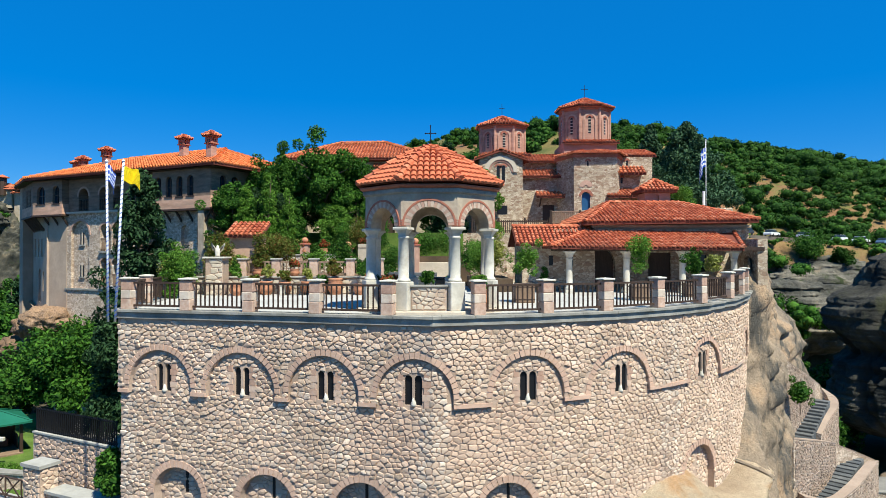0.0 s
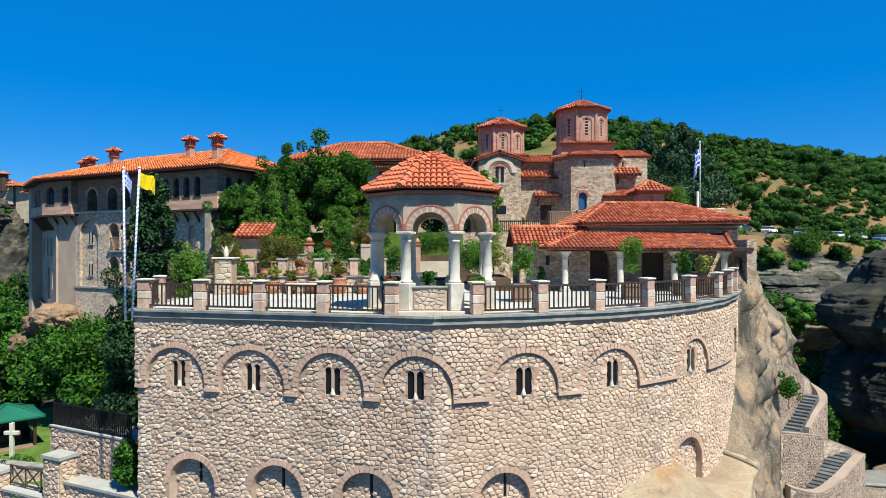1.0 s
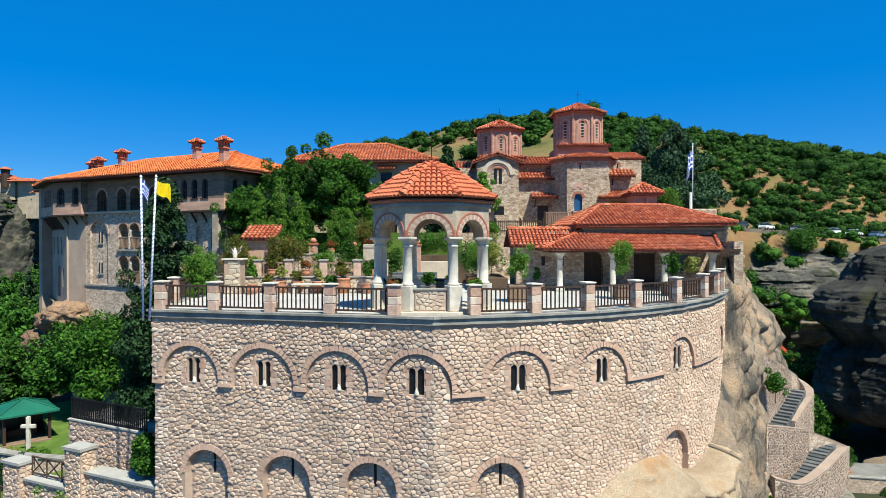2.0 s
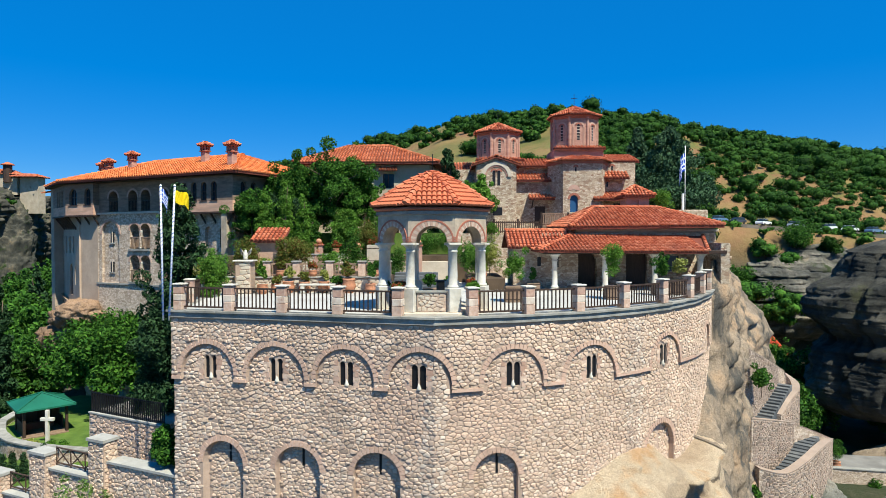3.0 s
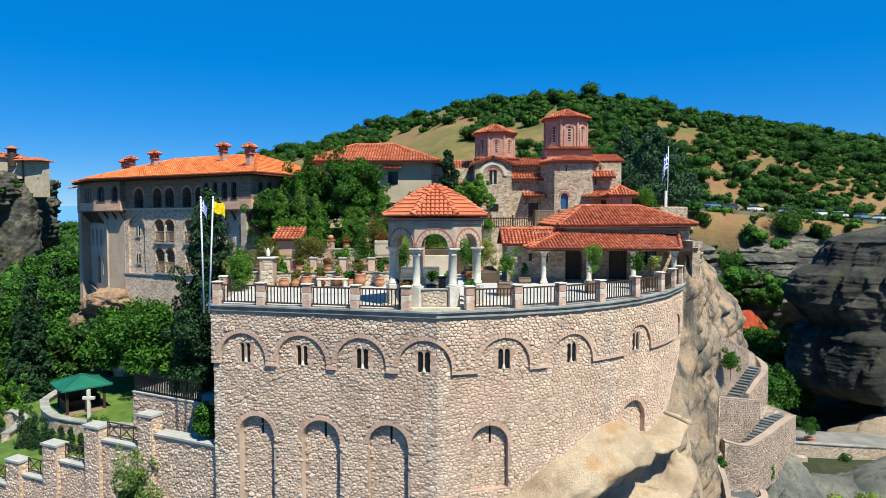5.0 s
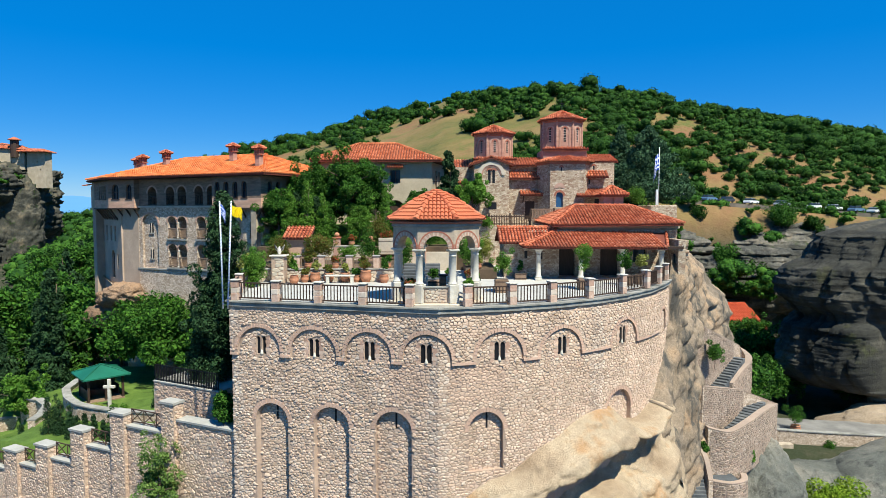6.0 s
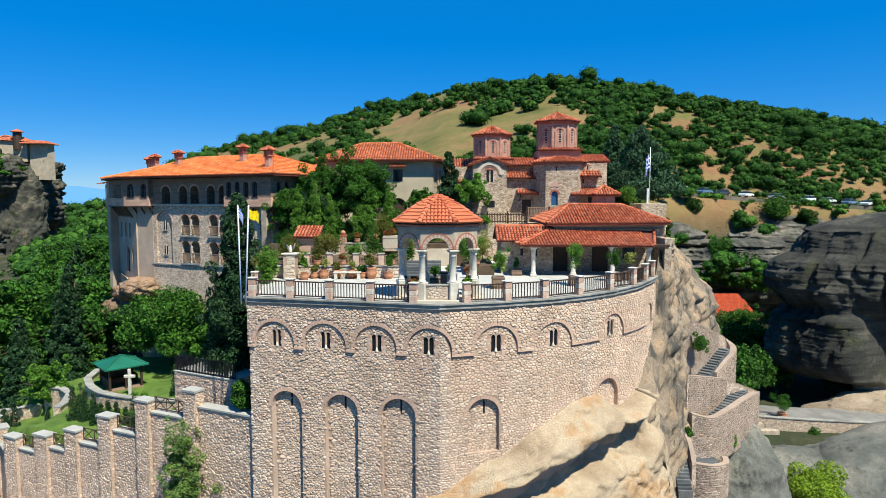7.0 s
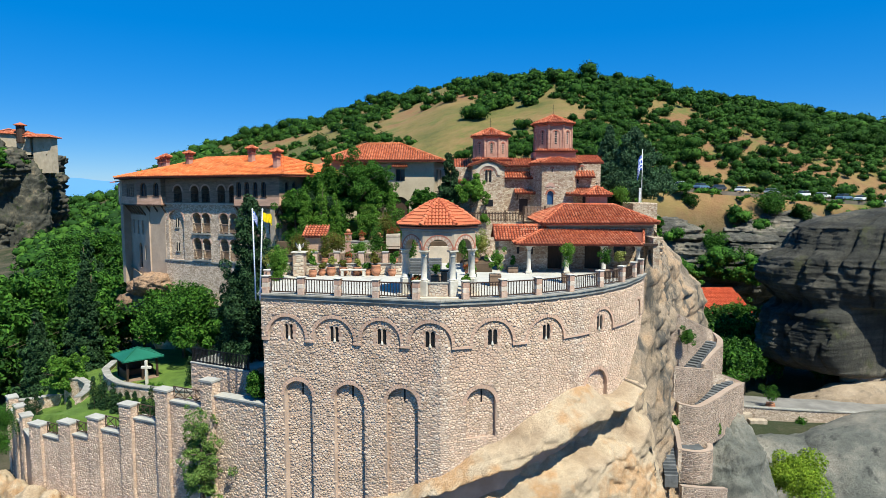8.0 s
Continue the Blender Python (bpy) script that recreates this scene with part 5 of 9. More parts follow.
stones = rubble(edge, 9.16, 38.6, -14.0, -0.3, wall_depth, 0.20, 0.132, 0.034, 5, 0.009)
lay_stones([s for s in stones if not quoin(s[2])], wall, M_STONE, lambda u, z: 17.5 < u < 23.5 and z > -4.6, 300)
pink = Geo()
for s in stones:
    if quoin(s[2]):
        pink.add(s[0], s[1])
part("quoin_stones", pink, M_QUOIN, wall, "pinkish corner stones", kind="stuff")
# coping slabs
u, k = 0.2, 0
while u < 38.6:
    c = min(u + random.uniform(1.0, 1.5), 38.8)
    z = 0.0 if u < 30 else 0.02 * (u - 30)
    brk = [x for x in EC if u + 0.05 < x < c - 0.05]
    g = Geo()
    for a, e in zip([u, *brk], [*brk, c]):
        g.prism([(a + 0.004, z - 0.075), (e - 0.004, z - 0.075), (e - 0.004, z), (a + 0.004, z)], edge, 0.0 + random.uniform(0, 0.01), 0.62)
        g.prism([(a, z - 0.28), (e, z - 0.28), (e, z - 0.077), (a, z - 0.077)], edge, 0.075, 0.6)
    part("coping_slab", g, M_COPING, wall)
    u = c

floor_pts = [edge(u, 0.6, 0)[:2] for u in (0.3, 9.16, 20.07, 23.5, 26.3, 28.9, 31.5, 34.3, 37.2, 39.5)] + [(16.3, 33.0), (16.5, 40), (-1, 44), (-13.2, 42)]
g = Geo()
n = len(floor_pts)
g.add([(x, y, -0.02) for x, y in floor_pts] + [(x, y, -1.2) for x, y in floor_pts], [tuple(range(n)), tuple(reversed(range(n, 2 * n)))] + [(i, i + n, (i + 1) % n + n, (i + 1) % n) for i in range(n)])
solid("floor_terrace", g, M_FLOOR, "pale stone terrace paving", "floor", kind="structure")

# ---- terrace railing ----
rail = thing("terrace_railing", edge(20.07, 0.3, 0), "stone posts with white caps and brown wooden rail panels", "railing")
POSTS = [3.4, 6.3, 9.38, 11.66, 13.96, 16.30, 18.68, 21.52, 23.80, 26.04, 28.55, 31.3, 34.0, 36.3, 38.2]


def coping_z(u):
    return 0.0 if u < 30 else 0.02 * (u - 30)


def heading(u):
    a, c = edge(u - 0.05, 0.3, 0), edge(u + 0.05, 0.3, 0)
    return math.atan2(c[1] - a[1], c[0] - a[0])


for i, u in enumerate(POSTS):
    x, y, z = edge(u, 0.32, coping_z(u))
    m = Matrix.Translation((x, y, z)) @ Matrix.Rotation(heading(u), 4, "Z")
    g, zz = Geo(), 0.0
    for hh in (0.36, 0.27, 0.35):
        d = random.uniform(-0.012, 0.012)
        g.box(-0.185 + d, 0.185 + d, -0.185, 0.185, zz, zz + hh - 0.008, m, 0.015)
        zz += hh
    post = part("post", g, M_POST, rail)
    cap = Geo().box(-0.225, 0.225, -0.225, 0.225, 0.98, 1.04, m, 0.015)
    cap.add([tuple(m @ Vector(p)) for p in ((-0.2, -0.2, 1.04), (0.2, -0.2, 1.04), (0.2, 0.2, 1.04), (-0.2, 0.2, 1.04), (0, 0, 1.065))], [(0, 1, 4), (1, 2, 4), (2, 3, 4), (3, 0, 4)])
    part("cap", cap, M_WHITE, post)
bal = mesh_of("baluster", *(lambda g: (g.v, g.f))(Geo().box(-0.022, 0.022, -0.022, 0.022, 0.0, 0.70, None, 0.005)), M_WOOD)
for a, c in zip(POSTS, POSTS[1:]):
    if abs(a - 18.68) < 0.01:
        continue
    brk = [x for x in EC if a + 0.3 < x < c - 0.3]
    ks = [a + 0.19, *brk, c - 0.19]
    for z0, z1 in ((0.09, 0.155), (0.84, 0.905)):
        g = Geo()
        for p, q in zip(ks, ks[1:]):
            cz = coping_z(p)
            g.prism([(p, cz + z0), (q, cz + z0), (q, cz + z1), (p, cz + z1)], edge, 0.29, 0.35)
        part("rail", g, M_WOOD, rail)
    n = int((c - a - 0.3) / 0.165)
    for k in range(1, n):
        u = a + 0.15 + (c - a - 0.3) * k / n
        same("baluster", bal, edge(u, 0.32, coping_z(u) + 0.15), rail, heading(u))

# ---- gazebo ----
GCX, GCY, GR = -0.42, 21.45, 2.06
gaz = thing("gazebo", (GCX, GCY, 0), "octagonal white-columned gazebo with a red tiled dome roof", "gazebo")


def oct_pt(k, r, z=0.0):
    a = radians(22.5 + 45 * k)
    return (GCX + r * math.cos(a), GCY + r * math.sin(a), z)


part("base_slab", Geo().lathe([(2.55, 0.0), (2.55, 0.09), (2.51, 0.11)], 8, (GCX, GCY, -0.02), radians(22.5)), M_CREAM, gaz)
for k in range(8):
    x, y, _ = oct_pt(k, GR)
    m = Matrix.Translation((x, y, 0)) @ Matrix.Rotation(radians(22.5 + 45 * k + (22.5 if k in (5, 0, 1, 4) else -22.5) * 0), 4, "Z")
    col = part("column", Geo().lathe([(0.215, 0.97), (0.22, 1.02), (0.19, 1.06), (0.165, 1.08), (0.168, 1.5), (0.152, 2.28), (0.175, 2.3), (0.175, 2.34), (0.155, 2.36)], 20, (x, y, 0)), M_WHITE, gaz, smooth=True)
    part("plinth", Geo().box(-0.24, 0.24, -0.24, 0.24, 0.09, 0.97, m, 0.02), M_WHITE, col)
    cp = Geo().lathe([(0.155, 2.34), (0.18, 2.44), (0.27, 2.54), (0.30, 2.56)], 4, (x, y, 0), radians(45 + 22.5 + 45 * k))
    cp.box(-0.25, 0.25, -0.25, 0.25, 2.55, 2.63, m, 0.012)
    part("capital", cp, M_WHITE, col)
side = 2 * GR * math.sin(radians(22.5))
for k in range(8):
    a, c = oct_pt(k, GR + 0.19), oct_pt(k + 1, GR + 0.19)
    L = math.dist(a, c)
    pl = flat(a[0], a[1], math.degrees(math.atan2(c[1] - a[1], c[0] - a[0])))
    face = part("arcade_face", wall_mesh(pl, L, 2.63, 3.66, 0.38, [(L / 2 - 0.57, L / 2 + 0.57, 2.63, 2.68, True, 0)]), M_GREYPL, gaz)
    n = 21
    for j in range(n):
        part("voussoir", Geo().ring(pl, L / 2, 2.68, 0.575, 0.765, -0.018, 0.02, 2, math.pi * j / n + 0.014, math.pi * (j + 1) / n - 0.014), M_QUOIN if j % 2 else M_PINK, face)
    part("brick_band", Geo().ring(pl, L / 2, 2.68, 0.768, 0.83, -0.03, 0.02, 20), M_BRICK, face)
    for j in range(3):
        for s in (0.0, L - 0.16):
            part("brick", Geo().prism([(s + 0.005, 2.66 + j * 0.075), (s + 0.155, 2.66 + j * 0.075), (s + 0.155, 2.715 + j * 0.075), (s + 0.005, 2.715 + j * 0.075)], pl, -0.012, 0.02), M_BRICK, face)
part("cornice", Geo().lathe([(2.27, 3.66), (2.34, 3.70), (2.34, 3.80), (2.30, 3.82)], 8, (GCX, GCY, 0), radians(22.5)), M_COPING, gaz)
part("eave_board", Geo().lathe([(2.32, 3.82), (2.44, 3.88), (2.44, 3.93), (2.2, 3.95)], 8, (GCX, GCY, 0), radians(22.5)), M_BRICK, gaz)
part("ceiling_shell", Geo().lathe([(2.3, 3.7), (1.9, 4.2), (1.2, 4.6), (0.4, 4.95), (0.01, 5.05)], 8, (GCX, GCY, 0), radians(22.5)), M_GREYPL, gaz)
# dome: half-depth to a face and height, from the eave to the tip
DOME = [(2.31, 3.98), (2.05, 4.14), (1.62, 4.47), (1.08, 4.85), (0.52, 5.16), (0.0, 5.36)]
dome = part("dome_roof", Geo().lathe([(r / math.cos(radians(22.5)), z) for r, z in DOME], 8, (GCX, GCY, 0), radians(22.5)), M_UNDER, gaz)
arc = [0.0]
for (r0, z0), (r1, z1) in zip(DOME, DOME[1:]):
    arc.append(arc[-1] + math.hypot(r1 - r0, z1 - z0))


def dome_at(t):
    return np.interp(t, arc, [p[0] for p in DOME]), np.interp(t, arc, [p[1] for p in DOME])


rr = random.Random(4)
for k in range(8):
    a = radians(45 * k)
    outd, acr = Vector((math.cos(a), math.sin(a), 0)), Vector((-math.sin(a), math.cos(a), 0))
    for i in range(-4, 6):
        u, t = (i - 0.5) * 0.19, -0.04
        while True:
            r0, z0 = dome_at(max(t, 0))
            if t < 0:
                r0, z0 = r0 + 0.03, z0 - 0.02
            if r0 * math.tan(radians(22.5)) < abs(u) + 0.02 or r0 < 0.16:
                break
            r1, z1 = dome_at(t + 0.34)
            p = Vector((GCX, GCY, 0)) + outd * float(r0) + acr * (u + rr.uniform(-0.01, 0.01)) + Vector((0, 0, float(z0)))
            q = Vector((GCX, GCY, 0)) + outd * float(r1) + acr * u + Vector((0, 0, float(z1)))
            al = (q - p).normalized()
            part("roof_tile", Geo().add(*barrel(p, al, acr, acr.cross(al) if acr.cross(al).z > 0 else al.cross(acr), 0.36, 0.098 * rr.uniform(0.95, 1.05), 0.082, 5, 0.05, 0.005)), M_TILE, dome)
            t += 0.30
hips = []
for k in range(8):
    a = radians(22.5 + 45 * k)
    pts = [Vector((GCX + r / math.cos(radians(22.5)) * math.cos(a), GCY + r / math.cos(radians(22.5)) * math.sin(a), z + 0.03)) for r, z in DOME]
    for j, (p, q) in enumerate(zip(pts, pts[1:])):
        hips += ridge_tiles(p, q, 0.12, 0.34, 10 * k + j)
tile_part(hips, dome, M_TILE, label="rounded hip tiles")
part("finial", Geo().lathe([(0.2, 5.29), (0.14, 5.36), (0.06, 5.43), (0.05, 5.49), (0.0, 5.53)], 12, (GCX, GCY, 0)), M_CREAM, gaz, smooth=True)
cr = Geo().box(GCX - 0.014, GCX + 0.014, GCY - 0.014, GCY + 0.014, 5.42, 6.14, None, 0.004).box(GCX - 0.17, GCX + 0.17, GCY - 0.013, GCY + 0.013, 5.86, 5.888, None, 0.004)
for x, z in ((-0.17, 5.874), (0.17, 5.874), (0, 6.14)):
    cr.lathe([(0.0, -0.03), (0.03, 0), (0, 0.03)], 8, (GCX + x, GCY, z))
part("cross", cr, M_IRON, gaz)
# low wall between the two front columns
a, c = oct_pt(5, GR), oct_pt(6, GR)
low = part("parapet", Geo().box(a[0] + 0.24, c[0] - 0.24, a[1] - 0.12, a[1] + 0.12, 0.09, 0.80, None, 0.01), M_MORTAR, gaz)
pf = flat(a[0] + 0.26, a[1] - 0.12, 0)
for vs, fs, *_ in rubble(pf, 0, side - 0.52, 0.12, 0.8, None, 0.2, 0.13, 0.02, 9):
    part("stone", Geo().add(vs, fs), M_CREAM, low)
part("parapet_slab", Geo().box(a[0] + 0.2, c[0] - 0.2, a[1] - 0.17, a[1] + 0.17, 0.80, 0.87, None, 0.012), M_COPING, low)

# ---- porch house beside the terrace ----
porch = thing("porch_house", (11, 34, 0), "low stone house with a columned porch and red tiled roofs", "house")
pl = flat(5.6, 33.0, 0)
part("wall", wall_mesh(pl, 10.2, -0.3, 3.1, 0.4, [(1.2, 3.3, 0.0, 1.25, True, 0.3), (5.0, 6.2, 0.0, 1.9, False, 0.25), (7.2, 8.1, 0.9, 1.8, False, 0.25)]), M_CHURCH, porch)
dd = Geo()
dd.prism([(1.25, 0), (3.25, 0), (3.25, 2.2), (1.25, 2.2)], pl, 0.27, 0.29)
part("door", dd, M_WOOD, porch)
part("door", Geo().prism([(5.0, 0), (6.2, 0), (6.2, 1.9), (5.0, 1.9)], pl, 0.21, 0.24), M_WOOD, porch)
part("window", Geo().prism([(7.2, 0.9), (8.1, 0.9), (8.1, 1.8), (7.2, 1.8)], pl, 0.21, 0.24), M_GLASS, porch)
plr = flat(15.35, 30.2, 86)
part("side_wall", wall_mesh(plr, 3.0, -0.8, 2.55, 0.45, [(0.7, 1.7, 0.2, 1.25, True, 0)]), M_CHURCH, porch)
ring_ = Geo()
for j in range(12):
    ring_.ring(plr, 1.2, 1.25, 0.505, 0.66, -0.02, 0.1, 2, math.pi * j / 12 + 0.02, math.pi * (j + 1) / 12 - 0.02)
part("brick_arch", ring_, M_PINK, porch)
body = Geo().box(7.9, 15.9, 33.35, 40.8, -0.5, 3.4)
part("upper_wall", body, M_GREYPL, porch)
part("cornice", Geo().box(7.75, 16.05, 33.2, 40.95, 3.2, 3.34, None, 0.02), M_CREAM, porch)
for x, y in ((6.0, 30.35), (8.72, 30.35), (11.42, 30.45), (13.9, 30.5)):
    col = part("column", Geo().lathe([(0.2, 0.14), (0.21, 0.2), (0.17, 0.26), (0.155, 0.3), (0.15, 1.0), (0.14, 1.55), (0.17, 1.58), (0.17, 1.62), (0.15, 1.64)], 18, (x, y, 0)), M_WHITE, porch, smooth=True)
    m = Matrix.Translation((x, y, 0))
    part("plinth", Geo().box(-0.22, 0.22, -0.22, 0.22, -0.02, 0.14, m, 0.012), M_WHITE, col)
    part("capital", Geo().lathe([(0.16, 1.63), (0.26, 1.86), (0.36, 1.92)], 4, (x, y, 0), radians(45)).box(-0.26, 0.26, -0.26, 0.26, 1.91, 1.98, m, 0.01), M_WHITE, col)
part("beam", Geo().box(5.3, 15.2, 30.15, 30.55, 1.98, 2.16, None, 0.01), M_WOOD, porch)
part("side_beam", Geo().box(5.4, 5.75, 30.5, 33.0, 1.98, 2.16, None, 0.01), M_WOOD, porch)
lr_ = [Vector(p) for p in ((4.95, 29.7, 2.16), (14.05, 29.75, 2.08), (15.1, 33.2, 2.98), (7.5, 33.2, 3.0), (4.95, 33.2, 2.2))]
g = Geo()
dn = Vector((0, 0, -0.1))
g.add([*lr_, *[p + dn for p in lr_]], [(0, 1, 2, 3), (4, 0, 3), (5, 8, 7, 6), (9, 8, 5), (0, 5, 6, 1), (4, 9, 5, 0), (1, 6, 7, 2), (2, 7, 8, 3), (3, 8, 9, 4)])
lower = part("porch_roof", g, M_UNDER, porch)
ts = tile_slope(lr_[0], lr_[1], lr_[2], lr_[3], 31) + tile_slope(lr_[4], lr_[0], lr_[3], lr_[3], 32)
ts += ridge_tiles(lr_[0], lr_[3], 0.13, 0.36, 33) + ridge_tiles(lr_[1], lr_[2], 0.11, 0.36, 34)
tile_part(ts, lower, M_TILE)
hip_roof(porch, ((7.25, 32.7, 3.46), (15.95, 32.2, 3.55), (16.1, 41.1, 3.6), (7.25, 41.1, 3.6)), ((9.6, 37.0, 4.78), (13.7, 37.0, 4.76)), M_TILE, seed=41)
g = Geo()
for k in range(14):
    g.box(15.35 + random.uniform(-0.1, 0.1), 16.2 + random.uniform(-0.1, 0.1), 31.9 + (k % 2) * 0.12, 33.1, -0.6 + k * 0.22, -0.6 + k * 0.22 + 0.205, None, 0.03)
part("corner_stones", g, M_CHURCH, porch)

# small gabled store beside the porch
store = thing("store_house", (5.6, 33.5, 0), "small gabled stone store with a red tiled roof", "house")
part("wall", Geo().box(3.95, 7.6, 31.95, 35.2, -0.3, 2.42), M_CHURCH, store)
g = Geo().add([(3.95, 31.95, 2.42), (3.95, 35.2, 2.42), (3.95, 33.55, 3.12), (4.3, 31.95, 2.42), (4.3, 35.2, 2.42), (4.3, 33.55, 3.12)], [(0, 2, 1), (3, 4, 5), (0, 3, 5, 2), (1, 2, 5, 4), (0, 1, 4, 3)])
part("gable", g, M_CHURCH, store)
part("window", Geo().box(6.2, 6.5, 31.93, 31.96, 1.2, 1.75), M_DARK, store)
part("window", Geo().box(5.3, 5.5, 31.93, 31.96, 1.25, 1.75), M_DARK, store)
rp = [Vector(p) for p in ((3.6, 31.6, 2.32), (7.7, 31.6, 2.32), (7.7, 33.55, 3.24), (3.6, 33.55, 3.24), (7.7, 35.5, 2.32), (3.6, 35.5, 2.32))]
g = Geo().add([*rp, *[p + dn for p in rp]], [(0, 1, 2, 3), (3, 2, 4, 5), (6, 9, 8, 7), (9, 11, 10, 8), (0, 6, 7, 1), (0, 3, 9, 6), (3, 5, 11, 9), (5, 4, 10, 11), (1, 7, 8, 2), (2, 8, 10, 4)])
sr = part("roof", g, M_UNDER, store)
tile_part(tile_slope(rp[0], rp[1], rp[2], rp[3], 51) + tile_slope(rp[4], rp[5], rp[3], rp[2], 52) + ridge_tiles(rp[3], rp[2], 0.13, 0.36, 53), sr, M_TILE)

# ---- the large west house ----
house = thing("monastery_house", (-22, 45, 0), "large stone monastery house with arcades and an orange tiled roof", "house")
FA = -26.87
Q0 = (-31.2, 47.12)
front = flat(*Q0, FA)
mid = lambda u, w, z: front(u, w + 0.5, z)
# lower floors
holes = [(5.2, 7.2, -0.55, 3.15, True, 0.18)]
for u in (8.4, 9.58, 11.8, 13.0):
    holes += [(u, u + 1.06, 2.05, 3.38, True, 1.6), (u, u + 1.06, -0.4, 1.05, True, 1.6)]
holes += [(14.7, 15.3, 0.6, 1.6, True, 0.25), (16.2, 16.9, 2.2, 3.3, True, 0.25), (17.6, 18.3, 2.2, 3.3, True, 0.25)]
cutl = lambda u, w, z: mid(u + 2.5, w, z)
part("lower_wall", wall_mesh(cutl, 16.5, -4.6, 4.72, 2.2, [(h[0] - 2.5, h[1] - 2.5, *h[2:]) for h in holes]), M_MAINWALL, house)
part("plaster_strip", Geo().prism([(2.45, -3.6), (4.75, -3.6), (4.75, 4.64), (2.45, 4.64)], mid, -0.03, 0.02), M_PLASTER, house)
part("plinth_course", Geo().prism([(4.6, -0.68), (19.0, -0.68), (19.0, -0.56), (4.6, -0.56)], front, 0.42, 0.55), M_COPING, house)
part("string_course", Geo().prism([(4.9, 4.66), (14.2, 4.66), (14.2, 4.80), (4.9, 4.80)], front, 0.3, 0.6), M_CREAM, house)
for u, b, t in ((6.2, 2.5, 3.35), (6.2, 0.25, 1.05)):
    win = part("window", Geo().prism([(u - 0.22, b), (u + 0.22, b), (u + 0.22, t), (u - 0.22, t)], mid, 0.165, 0.17), M_DARK, house)
    part("window_frame", Geo().prism([(u - 0.3, b - 0.1), (u + 0.3, b - 0.1), (u + 0.3, b), (u - 0.3, b)], mid, 0.1, 0.2), M_COPING, win)
    part("mullion", Geo().prism([(u - 0.04, b), (u + 0.04, b), (u + 0.04, t), (u - 0.04, t)], mid, 0.13, 0.164), M_CREAM, win)
LOGGIA_BAR = mesh_of("baluster", *(lambda g: (g.v, g.f))(Geo().box(-0.02, 0.02, -0.02, 0.02, 0.0, 0.65)), M_PALEWOOD)
ARCADE_BAR = mesh_of("baluster", *(lambda g: (g.v, g.f))(Geo().box(-0.014, 0.014, -0.014, 0.014, 0.0, 0.65)), M_WOOD)
for u in (8.4, 11.8):
    for b, s in ((2.05, 3.38), (-0.4, 1.05)):
        lg = part("loggia", Geo().prism([(u - 0.06, b - 0.14), (u + 2.3, b - 0.14), (u + 2.3, b), (u - 0.06, b)], mid, -0.14, 0.1), M_COPING, house)
        x, y, z = mid(u + 1.12, 0.12, 0)
        part("colonnette", Geo().lathe([(0.14, b), (0.14, b + 0.1), (0.08, b + 0.15), (0.075, s - 0.2), (0.15, s - 0.03), (0.15, s + 0.04)], 12, (x, y, 0)), M_WHITE, lg, smooth=True)
        for zz in (b + 0.1, b + 0.82):
            part("rail", Geo().prism([(u, zz), (u + 2.24, zz), (u + 2.24, zz + 0.07), (u, zz + 0.07)], mid, 0.03, 0.09), M_PALEWOOD, lg)
        for k in range(17):
            same("baluster", LOGGIA_BAR, mid(u + 0.10 + k * 0.13, 0.06, b + 0.17), lg, radians(FA))
        br = Geo()
        for uu in (u + 0.53, u + 1.71):
            br.ring(mid, uu, s, 0.54, 0.68, -0.03, 0.05, 14)
        part("brick_arch", br, M_PINK, lg)
        bk = Geo().prism([(u - 0.02, b), (u + 2.26, b), (u + 2.26, s + 0.6), (u - 0.02, s + 0.6)], mid, 1.5, 1.52)
        part("back_wall", bk, M_WOOD, lg)
br = Geo().ring(mid, 6.2, 3.15, 1.0, 1.16, -0.03, 0.06, 20)
part("brick_arch", br, M_PINK, house)
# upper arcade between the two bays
# banded wall colour, deepened further to hold the shade under the eaves
M_UPPER = surface("banded_shaded_upper_wall", [(0.0, (0.160, 0.106, 0.077)), (0.5, (0.240, 0.162, 0.115)), (1.0, (0.351, 0.236, 0.167))], pick=None, big=1.4, fine=5, stretch=(1, 1, 4), vary=0.2, bump=0.4, stain=(0.27, 0.15, 0.105))
ARC = [(6.02, 7.1), (8.27, 9.27), (9.66, 10.67), (11.67, 12.6), (13.07, 14.0)]
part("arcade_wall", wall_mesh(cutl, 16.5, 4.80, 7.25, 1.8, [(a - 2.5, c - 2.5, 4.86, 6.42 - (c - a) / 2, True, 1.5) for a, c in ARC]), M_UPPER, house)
for a, c in ARC:
    s = 6.42 - (c - a) / 2
    op = part("arcade_opening", Geo().ring(mid, (a + c) / 2, s, (c - a) / 2 + 0.003, (c - a) / 2 + 0.14, -0.03, 0.05, 14), M_PINK, house)
    for zz in (4.9, 5.6):
        part("rail", Geo().prism([(a, zz), (c, zz), (c, zz + 0.05), (a, zz + 0.05)], mid, 0.05, 0.11), M_WOOD, op)
    n = int((c - a) / 0.16)
    for k in range(n + 1):
        same("baluster", ARCADE_BAR, mid(a + 0.02 + (c - a - 0.04) * k / n, 0.08, 4.95), op, radians(FA))
    part("back_wall", Geo().prism([(a - 0.02, 4.86), (c + 0.02, 4.86), (c + 0.02, 6.45), (a - 0.02, 6.45)], mid, 1.42, 1.44), M_WOOD, op)


